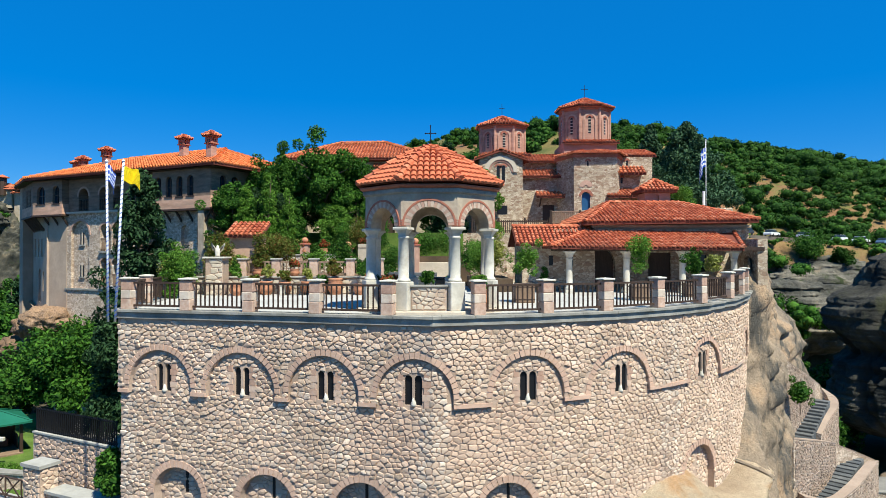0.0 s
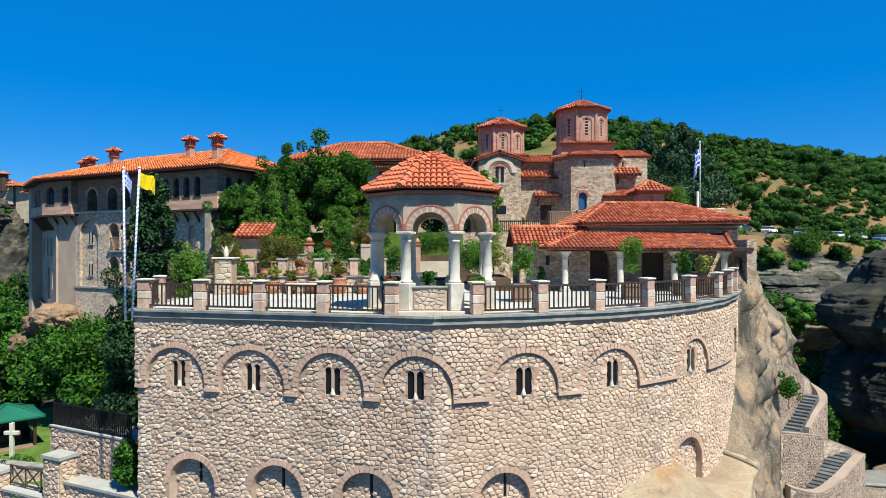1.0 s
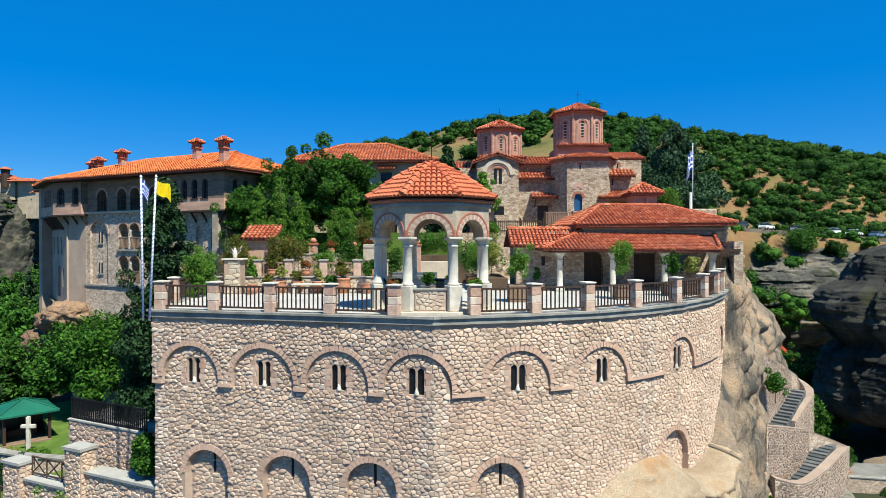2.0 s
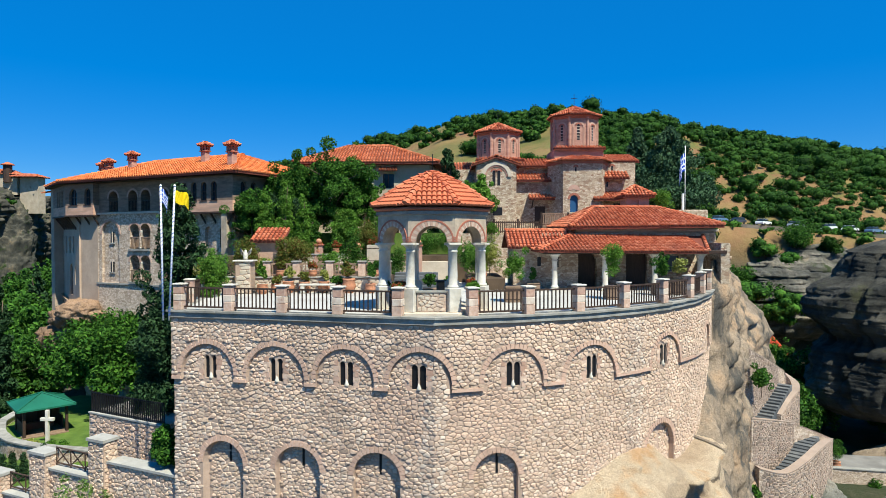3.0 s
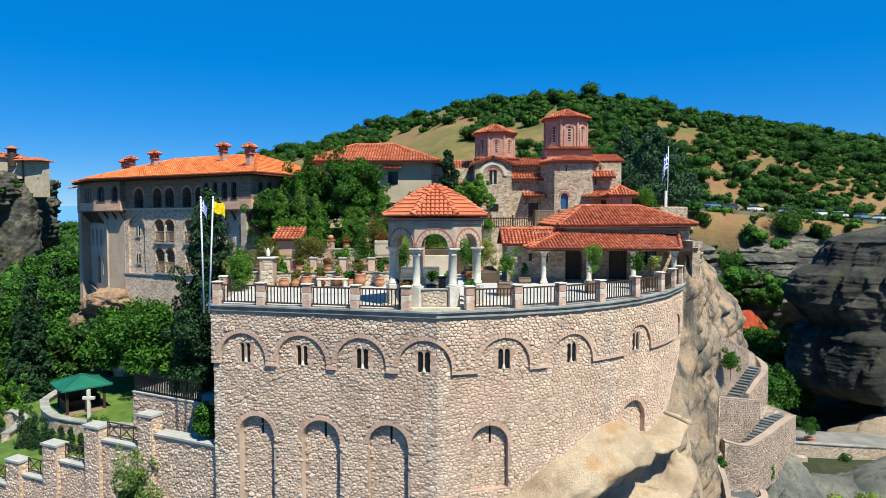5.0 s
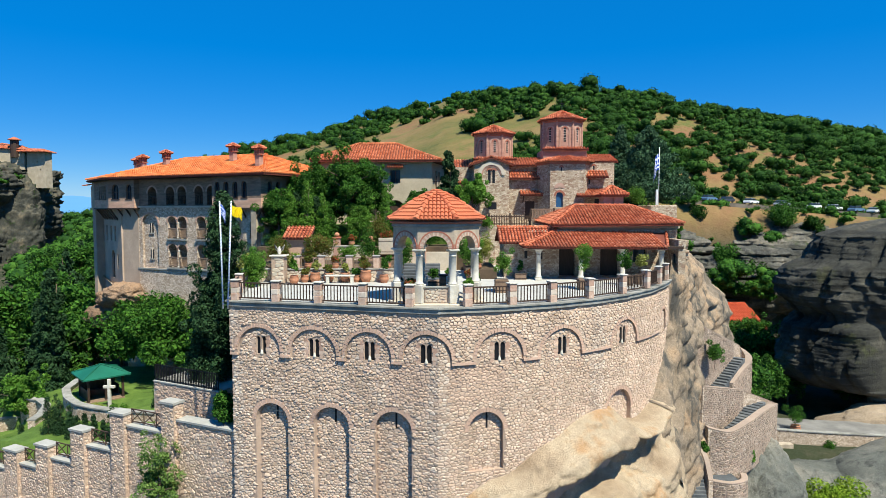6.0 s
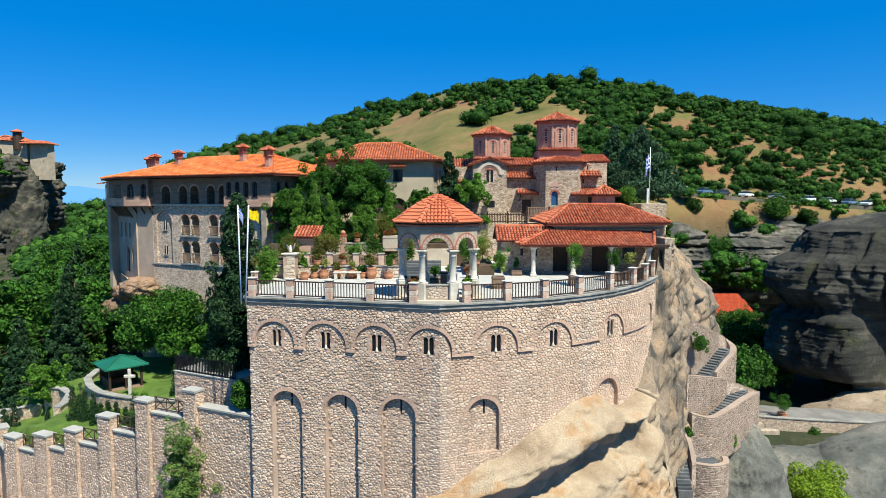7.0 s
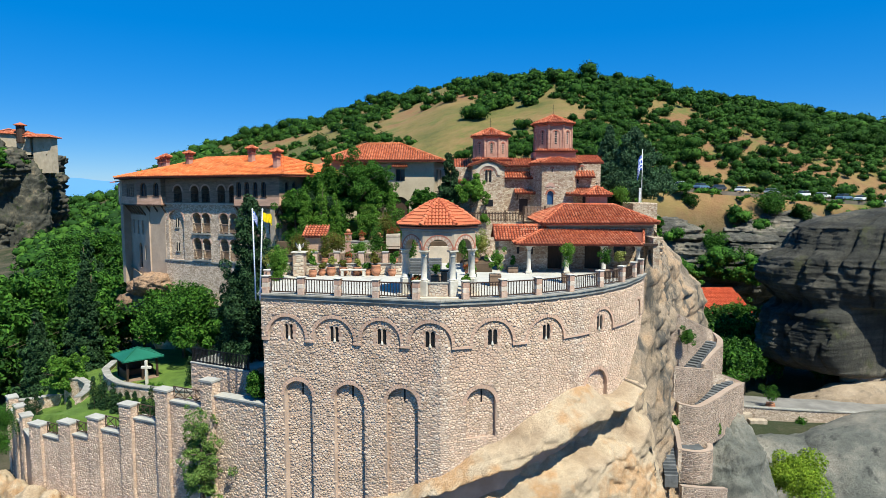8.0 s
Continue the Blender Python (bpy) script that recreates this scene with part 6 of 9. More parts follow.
def bay(place, u0, u1, wins, depth_in, sill=5.38):
    """A timbered bay: brick breast below the sill, grey wall above (eave shade in its colour) with arched windows,
    raking brackets under it.
    """
    shift = lambda u, w, z: place(u + u0, w, z)
    L = u1 - u0
    by = part("bay", Geo().box(0, 0.01, 0, 0.01, 0, 0.01, Matrix.Translation(shift(0.3, 0.3, 5.0))), M_WOOD, house)
    part("breast", wall_mesh(shift, L, 4.62, sill, depth_in, []), M_UPWALL, by)
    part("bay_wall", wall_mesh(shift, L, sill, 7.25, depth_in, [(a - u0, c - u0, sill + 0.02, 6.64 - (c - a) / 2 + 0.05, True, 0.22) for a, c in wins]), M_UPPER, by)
    part("sill_beam", Geo().prism([(-0.06, 4.52), (L + 0.06, 4.52), (L + 0.06, 4.64), (-0.06, 4.64)], shift, -0.06, depth_in), M_WOOD, by)
    for a, c in wins:
        w = part("window", Geo().prism([(a, sill + 0.03), (c, sill + 0.03), (c, 6.7), (a, 6.7)], place, 0.19, 0.20), M_GLASS, by)
        fr = Geo()
        fr.prism([(a - 0.07, sill - 0.03), (c + 0.07, sill - 0.03), (c + 0.07, sill + 0.04), (a - 0.07, sill + 0.04)], place, -0.04, 0.1)
        fr.prism([((a + c) / 2 - 0.025, sill), ((a + c) / 2 + 0.025, sill), ((a + c) / 2 + 0.025, 6.6), ((a + c) / 2 - 0.025, 6.6)], place, 0.14, 0.19)
        fr.prism([(a, 6.0), (c, 6.0), (c, 6.05), (a, 6.05)], place, 0.14, 0.19)
        part("window_frame", fr, M_WOOD, w)
    for k in range(int(L / 0.95) + 1):
        u = 0.12 + (L - 0.24) * k / max(int(L / 0.95), 1)
        g = Geo()
        a0, a1 = Vector(shift(u, 0.05, 4.56)), Vector(shift(u, 0.78, 3.55))
        g.tube([a0, a1], 0.075, 6)
        part("bracket", g, M_WOOD, by)
    return by


bay(front, 1.5, 4.9, [(1.98, 2.95), (3.84, 4.6)], 0.55)
bay(front, 14.15, 19.3, [(14.45, 15.0), (15.4, 15.95), (16.35, 16.9), (17.3, 17.85)], 0.55)
east = flat(-14.0, 38.4, FA + 90)
bay(east, 0.0, 9.5, [(0.75, 1.3), (1.7, 2.25), (3.0, 3.55), (3.95, 4.5), (6.2, 6.75)], 0.5)
eastl = lambda u, w, z: east(u, w + 0.55, z)
part("east_wall", wall_mesh(eastl, 10.0, -1.0, 4.6, 0.5, [(1.0, 1.8, 1.4, 2.8, True, 0.25), (3.0, 3.8, 1.4, 2.8, True, 0.25)]), M_GREYPL, house)
west = flat(-33.7, 51.04, -50.0)
bay(west, 0.0, 6.0, [(2.3, 2.75), (3.05, 3.5), (3.8, 4.25), (4.55, 5.0)], 0.5)
westl = lambda u, w, z: west(u, w + 0.75, z)
part("west_wall", wall_mesh(westl, 6.9, -3.6, 4.7, 0.5, [(1.3, 1.9, 1.6, 3.0, False, 0.2), (2.9, 3.5, 1.6, 3.0, False, 0.2), (4.4, 5.0, 1.6, 3.0, False, 0.2), (3.2, 4.3, -1.8, 0.2, True, 0.2), (5.2, 5.7, -0.9, 0.3, True, 0.2)]), M_PLASTER, house)
for u0_, u1_, b_, t_ in ((1.3, 1.9, 1.6, 3.0), (2.9, 3.5, 1.6, 3.0), (4.4, 5.0, 1.6, 3.0), (3.2, 4.3, -1.8, 0.75), (5.2, 5.7, -0.9, 0.55)):
    part("window", Geo().prism([(u0_, b_), (u1_, b_), (u1_, t_), (u0_, t_)], westl, 0.16, 0.18), M_GLASS, house)
wr = flat(-29.6, 57.4, -122.7)
part("west_return", wall_mesh(wr, 7.7, -3.6, 7.2, 0.5, []), M_PLASTER, house)
orl = part("oriel", Geo().prism([(-1.5, 4.5), (0.02, 4.5), (0.02, 6.75), (-1.5, 6.75)], west, 0.1, 1.6), M_UPWALL, house)
part("window", Geo().prism([(-1.2, 5.4), (-0.6, 5.4), (-0.6, 6.4), (-1.2, 6.4)], west, 0.085, 0.095), M_GLASS, orl)
q4 = [Vector(west(*p)) for p in ((-2.0, -0.5, 6.75), (-0.2, -0.5, 6.75), (-0.2, 1.5, 7.15), (-2.0, 1.5, 7.15))]
tile_part(tile_slope(*q4, seed=77, n=4), orl, M_TILE)
part("north_wall", Geo().prism([(0.5, -3.0), (18.5, -3.0), (18.5, 7.2), (0.5, 7.2)], front, 10.0, 10.5), M_PLASTER, house)
corner = lambda u, w, z: Vector(front(u, w, z))
FLc, FRc, BRc, BLc, WLc = corner(1.15, -0.45, 7.26), corner(20.05, -0.45, 7.26), corner(20.05, 10.9, 7.3), corner(-2.6, 10.9, 7.3), Vector(west(-0.7, -0.45, 7.26))
R0, R1, RW = corner(5.4, 5.2, 9.15), corner(15.2, 5.2, 9.15), corner(2.6, 6.4, 8.95)
dk = Vector((0, 0, -0.14))
hr = part("roof", Geo().add([FLc, FRc, BRc, BLc, WLc, R0, R1, RW, FLc + dk, FRc + dk, BRc + dk, BLc + dk, WLc + dk], [(0, 1, 6, 5), (1, 2, 6), (2, 3, 7, 5, 6), (3, 4, 7), (4, 0, 5, 7), (0, 8, 9, 1), (1, 9, 10, 2), (2, 10, 11, 3), (3, 11, 12, 4), (4, 12, 8, 0), (8, 12, 11, 10, 9)]), M_UNDER, house)
ts = tile_slope(FLc, FRc, R1, R0, 61, 0.25, 0.4, 4) + tile_slope(FRc, BRc, R1, R1, 62, 0.25, 0.4, 4) + tile_slope(WLc, FLc, R0, RW, 63, 0.25, 0.4, 4)
for k, (a, c) in enumerate(((FLc, R0), (FRc, R1), (R0, R1), (RW, R0), (WLc, RW))):
    ts += ridge_tiles(a, c, 0.16, 0.42, 64 + k, 4)
tile_part(ts, hr, M_TILE_O)
part("eave_board", Geo().add([FLc + dk * 1.4, FRc + dk * 1.4, BRc + dk * 1.4, BLc + dk * 1.4, WLc + dk * 1.4], [(4, 3, 2, 1, 0)]), M_WOOD, house)


def chimney(x, y, z, h, parent, s=0.23):
    m = Matrix.Translation((x, y, z)) @ Matrix.Rotation(radians(FA), 4, "Z")
    st = part("chimney", Geo().box(-s, s, -s, s, -0.6, h * 0.45, m, 0.02), M_CHURCHBR, parent)
    part("collar", Geo().box(-s - 0.09, s + 0.09, -s - 0.09, s + 0.09, h * 0.45, h * 0.52, m, 0.02), M_BRICK, st)
    for a in (-1, 0, 1):
        for c in (-1, 0, 1):
            if a or c:
                part("lantern_post", Geo().box(a * s * 0.85 - 0.07, a * s * 0.85 + 0.07, c * s * 0.85 - 0.07, c * s * 0.85 + 0.07, h * 0.52, h * 0.82, m), M_BRICK, st)
    part("lantern_slab", Geo().box(-s - 0.13, s + 0.13, -s - 0.13, s + 0.13, h * 0.82, h * 0.88, m, 0.02), M_BRICK, st)
    part("flue", Geo().box(-s * 0.6, s * 0.6, -s * 0.6, s * 0.6, h * 0.5, h * 0.84, m), M_DARK, st)
    e = s + 0.17
    c4 = [tuple(m @ Vector(p)) for p in ((-e, -e, h * 0.88), (e, -e, h * 0.88), (e, e, h * 0.88), (-e, e, h * 0.88))]
    hip_roof(st, c4, (tuple(m @ Vector((0, 0, h * 1.12))),), M_TILE, thick=0.05, gap=0.16, row=0.22, name="cowl", n=4, seed=int(abs(x) * 7))


for x, y, top_, h in ((-14.6, 40.2, 9.55, 1.3), (-17.95, 44.2, 10.06, 1.15), (-25.1, 47.6, 9.80, 1.15), (-29.0, 51.4, 9.70, 1.2), (-29.9, 52.2, 9.50, 1.1)):
    chimney(x, y, top_ - 1.03 * h, h * 0.92, house)

# ---- guest house among the trees ----
guest = thing("guest_house", (-4, 49, 3), "ochre plastered guest house with an orange hipped roof", "house")
pg = flat(-11.2, 47.7, 0)
part("wall", wall_mesh(pg, 10.1, 2.0, 8.9, 0.4, [(6.3, 7.2, 6.9, 8.05, False, 0.2), (5.9, 7.6, 3.2, 4.5, True, 0.3), (1.2, 2.2, 6.6, 8.0, False, 0.2), (3.2, 4.2, 6.6, 8.0, False, 0.2)]), M_GUEST, guest)
pr = flat(-1.1, 47.7, 80)
part("side_wall", wall_mesh(pr, 7.0, 2.0, 8.9, 0.4, [(1.2, 2.2, 6.4, 8.1, False, 0.2), (3.0, 4.0, 6.4, 8.1, False, 0.2)]), M_GUEST, guest)
for a, c in ((6.3, 7.2), (1.2, 2.2), (3.2, 4.2)):
    w = part("window", Geo().prism([(a, 6.6), (c, 6.6), (c, 8.05), (a, 8.05)], pg, 0.17, 0.18), M_GLASS, guest)
    part("shutter", Geo().prism([(a, 6.7), (a + 0.12, 6.7), (a + 0.12, 8.0), (a, 8.0)], pg, 0.1, 0.16).prism([((a + c) / 2 - 0.03, 6.7), ((a + c) / 2 + 0.03, 6.7), ((a + c) / 2 + 0.03, 8.0), ((a + c) / 2 - 0.03, 8.0)], pg, 0.1, 0.16), M_WOOD, w)
    e = [Vector(pg(*p)) for p in ((a - 0.3, -0.7, 8.25), (c + 0.3, -0.7, 8.25), (c + 0.3, 0.02, 8.55), (a - 0.3, 0.02, 8.55))]
    aw = part("awning", Geo().add([*e, *[p + dn * 0.5 for p in e]], [(0, 1, 2, 3), (7, 6, 5, 4), (0, 4, 5, 1), (1, 5, 6, 2), (2, 6, 7, 3), (3, 7, 4, 0)]), M_UNDER, w)
    tile_part(tile_slope(*e, seed=int(a * 10), n=4), aw, M_TILE)
part("door", Geo().prism([(5.9, 3.2), (7.6, 3.2), (7.6, 5.4), (5.9, 5.4)], pg, 0.26, 0.28), M_WOOD, guest)
part("string_course", Geo().prism([(-0.05, 5.7), (5.6, 5.7), (5.6, 5.85), (-0.05, 5.85)], pg, -0.9, 0.0), M_WOOD, guest)
hip_roof(guest, ((-12.0, 46.95, 8.9), (-0.35, 46.95, 8.9), (0.7, 55.6, 8.95), (-11.8, 55.6, 8.95)), ((-8.2, 51.2, 10.7), (-4.65, 51.0, 10.72)), M_TILE_G, seed=71, gap=0.24, row=0.38, n=4)

lodge = thing("garden_lodge", (-12.5, 55.0, 4), "small lodge with an orange-red roof behind the garden trees", "house")
part("wall", Geo().box(-15.2, -11.4, 54.2, 57.4, 3.0, 8.0, None, 0.03), M_GUEST, lodge)
hip_roof(lodge, ((-15.8, 53.6, 8.0), (-10.8, 53.6, 8.0), (-10.8, 58.0, 8.0), (-15.8, 58.0, 8.0)), ((-13.6, 55.8, 8.85), (-13.0, 55.8, 8.85)), M_TILE, seed=76, gap=0.24, row=0.38, n=4)

# ---- church ----
church = thing("church", (8, 46, 3), "domed stone church with tiled roofs and two drums", "church")


def eave_strip(a, c, d, e, parent, seed, name="eave_roof", mat=None):
    a, c, d, e = (Vector(p) for p in (a, c, d, e))
    t = Vector((0, 0, -0.12))
    st = part(name, Geo().add([a, c, d, e, a + t, c + t, d + t, e + t], [(0, 1, 2, 3), (7, 6, 5, 4), (0, 4, 5, 1), (1, 5, 6, 2), (2, 6, 7, 3), (3, 7, 4, 0)]), M_UNDER, parent)
    tile_part(tile_slope(a, c, d, e, seed, 0.23, 0.34, 4), st, mat or M_TILE)
    return st


def slit(place, u, b, t, parent, w=0.12, mat=None):
    ws = part("window", Geo().prism([(u - w, b), (u + w, b), (u + w, t - w), (u + w * 0.7, t - 0.03), (u, t), (u - w * 0.7, t - 0.03), (u - w, t - w)], place, -0.004, 0.03), mat or M_DARK, parent)
    part("brick_arch", Geo().ring(place, u, t - w, w + 0.02, w + 0.14, -0.04, 0.02, 10), M_BRICK, ws)


p0 = flat(2.44, 43.0, 0)
part("gable_wall", Geo().prism([(0, 2.6), (2.93, 2.6), (2.93, 8.2), (1.46, 8.72), (0, 8.25)], p0, 0, 5.0), M_CHURCH, church)
part("gable_arch", Geo().ring(p0, 1.46, 7.35, 0.85, 1.12, -0.1, 0.02, 18), M_CREAM, church)
part("gable_arch", Geo().ring(p0, 1.46, 7.35, 0.72, 0.84, -0.05, 0.02, 18), M_CHURCHBR, church)
for u in (1.28, 1.64):
    slit(p0, u, 6.7, 7.8, church, 0.11)
part("low_window", Geo().prism([(1.2, 4.5), (1.9, 4.5), (1.9, 5.1), (1.2, 5.1)], p0, -0.006, 0.03), M_DARK, church)
eave_strip((2.1, 42.75, 8.22), (3.95, 42.75, 8.86), (3.95, 48.5, 8.86), (2.1, 48.5, 8.22), church, 81)
eave_strip((3.85, 42.75, 8.86), (5.7, 42.75, 8.22), (5.7, 48.5, 8.22), (3.85, 48.5, 8.86), church, 82)
p1_ = flat(5.3, 43.6, 0)
part("nave_wall", wall_mesh(p1_, 2.9, 2.6, 7.2, 0.5, [(1.5, 2.3, 3.7, 5.2, False, 0.2)]), M_CHURCH, church)
part("door", Geo().prism([(1.5, 3.7), (2.3, 3.7), (2.3, 5.2), (1.5, 5.2)], p1_, 0.15, 0.17), M_WOOD, church)
eave_strip((5.2, 43.2, 7.1), (8.0, 43.2, 7.1), (8.0, 44.6, 7.72), (5.2, 44.6, 7.72), church, 83)
part("clerestory", Geo().box(5.2, 8.4, 44.5, 50.5, 7.0, 8.35), M_CHURCH, church)
eave_strip((5.1, 44.1, 8.25), (8.4, 44.1, 8.25), (8.4, 46.2, 9.0), (5.1, 46.2, 9.0), church, 84)
dc = eave_strip((6.3, 42.8, 5.72), (8.5, 42.8, 5.72), (8.5, 43.65, 6.08), (6.3, 43.65, 6.08), church, 85, "door_canopy")
part("canopy_bracket", Geo().tube([(6.6, 42.95, 5.6), (6.6, 43.6, 5.1)], 0.05, 6).tube([(8.2, 42.95, 5.6), (8.2, 43.6, 5.1)], 0.05, 6), M_WOOD, dc)
# apse
AP = [(7.78, 43.7), (8.6, 41.9), (11.35, 41.7), (12.2, 43.5)]
for i, (a, c) in enumerate(zip(AP, AP[1:])):
    pa = flat(a[0], a[1], math.degrees(math.atan2(c[1] - a[1], c[0] - a[0])))
    L = math.dist(a, c)
    fc = part("apse_wall", wall_mesh(pa, L, 2.6, 8.4, 0.5, [(0.5, 1.05, 4.7, 5.62, True, 0.2)] if i == 1 else []), M_CHURCH, church)
    part("apse_cornice", Geo().prism([(-0.06, 8.18), (L + 0.06, 8.18), (L + 0.06, 8.4), (-0.06, 8.4)], pa, -0.12, 0.2), M_BRICK, fc)
    if i == 1:
        part("window", Geo().prism([(0.48, 4.68), (1.07, 4.68), (1.07, 5.95), (0.48, 5.95)], pa, 0.16, 0.17), M_BLUEGLASS, fc)
        part("brick_arch", Geo().ring(pa, 0.775, 5.62, 0.3, 0.46, -0.03, 0.03, 14), M_BRICK, fc)
        part("brick_arch", Geo().ring(pa, 0.775, 6.25, 0.12, 0.42, -0.03, 0.03, 14), M_PINK, fc)
        slit(pa, 0.9, 7.6, 7.95, fc, 0.05)
tip = Vector((10.2, 45.2, 9.15))
vs = [Vector((x * 1.0 + (x - 10.0) * 0.13, y - 0.32, 8.38)) for x, y in AP]
ar = part("apse_roof", Geo().add([*vs, tip], [(0, 1, 4), (1, 2, 4), (2, 3, 4)]), M_UNDER, church)
ts = []
for i in range(3):
    ts += tile_slope(vs[i], vs[i + 1], tip, tip, 90 + i, 0.22, 0.34, 4) + ridge_tiles(vs[i], tip, 0.13, 0.36, 95 + i, 4)
tile_part(ts, ar, M_TILE)
# east block
p2_ = flat(11.5, 43.0, 0)
part("east_wall", wall_mesh(p2_, 2.6, 2.6, 8.4, 0.5, [(1.0, 1.9, 4.3, 5.4, False, 0.25)]), M_CHURCH, church)
part("east_return", wall_mesh(flat(14.1, 43.51, 90), 6.4, 2.6, 8.4, 0.5, []), M_CHURCH, church)
part("window", Geo().prism([(1.0, 4.3), (1.9, 4.3), (1.9, 5.4), (1.0, 5.4)], p2_, 0.2, 0.21), M_DARK, church)
eave_strip((11.3, 43.0, 8.5), (14.4, 43.0, 8.48), (14.4, 45.6, 9.25), (11.3, 45.6, 9.25), church, 86)
eave_strip((11.5, 42.3, 7.2), (13.5, 42.3, 7.2), (13.5, 43.05, 7.72), (11.5, 43.05, 7.72), church, 87)
eave_strip((10.7, 41.4, 5.6), (14.4, 41.4, 5.6), (14.4, 43.05, 6.2), (10.7, 43.05, 6.2), church, 88, "porch_roof")
slit(p2_, 0.55, 6.6, 7.0, church, 0.06)
slit(p2_, 0.9, 7.8, 8.15, church, 0.06)
part("nave", Geo().box(5.4, 14.2, 44.8, 53.0, 2.6, 8.3), M_CHURCH, church)
part("crossing_roof", Geo().add([(5.2, 46.1, 8.98), (14.8, 45.3, 9.15), (14.8, 52, 8.4), (5.2, 52, 8.4)], [(0, 1, 2, 3)]), M_UNDER, church)


def drum(cx, cy, r, z0, z1, ztip, er, base):
    d = part("drum", Geo().lathe([(r, z0), (r, z1)], 8, (cx, cy, 0), radians(22.5)), M_CHURCHBR, church)
    bx = part("drum_base", Geo().box(cx - base, cx + base, cy - base, cy + base, z0 - 1.2, z0 - 0.15), M_CHURCHBR, d)
    s = base + 0.14
    eave_strip((cx - s, cy - s - 0.1, z0 - 0.16), (cx + s, cy - s - 0.1, z0 - 0.16), (cx + s - 0.4, cy - s + 0.4, z0 + 0.05), (cx - s + 0.4, cy - s + 0.4, z0 + 0.05), d, int(cx * 9))
    for k in range(8):
        a0, a1 = radians(22.5 + 45 * k), radians(67.5 + 45 * k)
        p, q = (cx + r * math.cos(a0), cy + r * math.sin(a0)), (cx + r * math.cos(a1), cy + r * math.sin(a1))
        pd = flat(p[0], p[1], math.degrees(math.atan2(q[1] - p[1], q[0] - p[0])))
        L = math.dist(p, q)
        h = z1 - z0
        fr = part("drum_face", Geo().ring(pd, L / 2, z0 + h * 0.62, L * 0.26, L * 0.34, -0.05, 0.02, 10).prism([(L * 0.16, z0 + 0.1), (L * 0.24, z0 + 0.1), (L * 0.24, z0 + h * 0.62), (L * 0.16, z0 + h * 0.62)], pd, -0.05, 0.02).prism([(L * 0.76, z0 + 0.1), (L * 0.84, z0 + 0.1), (L * 0.84, z0 + h * 0.62), (L * 0.76, z0 + h * 0.62)], pd, -0.05, 0.02), M_PINK, d)
        slit(pd, L / 2, z0 + h * 0.22, z0 + h * 0.72, fr, 0.1)
        g = Geo()
        for j in range(5):
            zz = z0 + h * (0.27 + 0.09 * j)
            g.prism([(L / 2 - 0.1, zz), (L / 2 + 0.1, zz), (L / 2 + 0.1, zz + 0.05), (L / 2 - 0.1, zz + 0.05)], pd, -0.012, 0.02)
        part("window_lattice", g, M_CREAM, fr)
        part("quoin", Geo().tube([(p[0], p[1], z0), (p[0], p[1], z1 - 0.05)], 0.1, 6), M_CHURCHBR, d)
    part("drum_cornice", Geo().lathe([(r, z1 - 0.2), (r + 0.1, z1 - 0.12), (r + 0.1, z1 - 0.04), (r + 0.2, z1)], 8, (cx, cy, 0), radians(22.5)), M_BRICK, d)
    rf = part("drum_roof", Geo().lathe([(er, z1), (er, z1 + 0.05), (er * 0.5, (z1 + ztip) / 2 + 0.1), (0.0, ztip)], 8, (cx, cy, 0), radians(22.5)), M_UNDER, d)
    ts = []
    for k in range(8):
        a0, a1 = radians(22.5 + 45 * k), radians(67.5 + 45 * k)
        A, B, T = Vector((cx + er * math.cos(a0), cy + er * math.sin(a0), z1 + 0.06)), Vector((cx + er * math.cos(a1), cy + er * math.sin(a1), z1 + 0.06)), Vector((cx, cy, ztip + 0.08))
        ts += tile_slope(A, B, T, T, k + 5, 0.2, 0.3, 4) + ridge_tiles(A, T, 0.1, 0.3, k, 4)
    tile_part(ts, rf, M_TILE)
    return d


d = drum(10.25, 46.2, 1.78, 9.75, 12.15, 12.98, 2.12, 1.85)
part("cross", Geo().box(10.235, 10.265, 46.185, 46.215, 12.9, 14.1).box(10.0, 10.5, 46.19, 46.21, 13.75, 13.78), M_IRON, d)
d = drum(4.35, 47.0, 1.7, 9.0, 11.05, 11.86, 1.98, 1.75)
part("cross", Geo().box(4.335, 4.365, 46.985, 47.015, 11.8, 12.9).box(4.15, 4.55, 46.99, 47.01, 12.55, 12.58), M_IRON, d)
# low chapel roofs seen to the left of the church
eave_strip((0.6, 47.2, 8.2), (2.6, 47.2, 8.2), (2.6, 49.4, 9.1), (0.6, 49.4, 9.1), church, 89)
eave_strip((0.6, 45.6, 6.8), (2.5, 45.6, 6.8), (2.5, 47.3, 7.4), (0.6, 47.3, 7.4), church, 90)
part("side_wall", Geo().box(0.8, 2.6, 46.0, 51.0, 2.6, 8.2), M_CHURCH, church)

tur = part("turret", wall_mesh(flat(11.9, 37.6, 0), 1.5, 3.6, 5.58, 1.4, [(0.62, 0.84, 4.95, 5.22, True, 0.15)]), M_CHURCHBR, porch)
hip_roof(tur, ((11.6, 37.3, 5.58), (13.7, 37.3, 5.58), (13.7, 39.35, 5.58), (11.6, 39.35, 5.58)), ((12.65, 38.3, 6.25),), M_TILE, seed=101, gap=0.2, row=0.3, n=4)
part("iron_cross", Geo().box(12.64, 12.66, 38.29, 38.31, 6.2, 6.75).box(12.52, 12.78, 38.295, 38.305, 6.53, 6.56), M_IRON, tur)

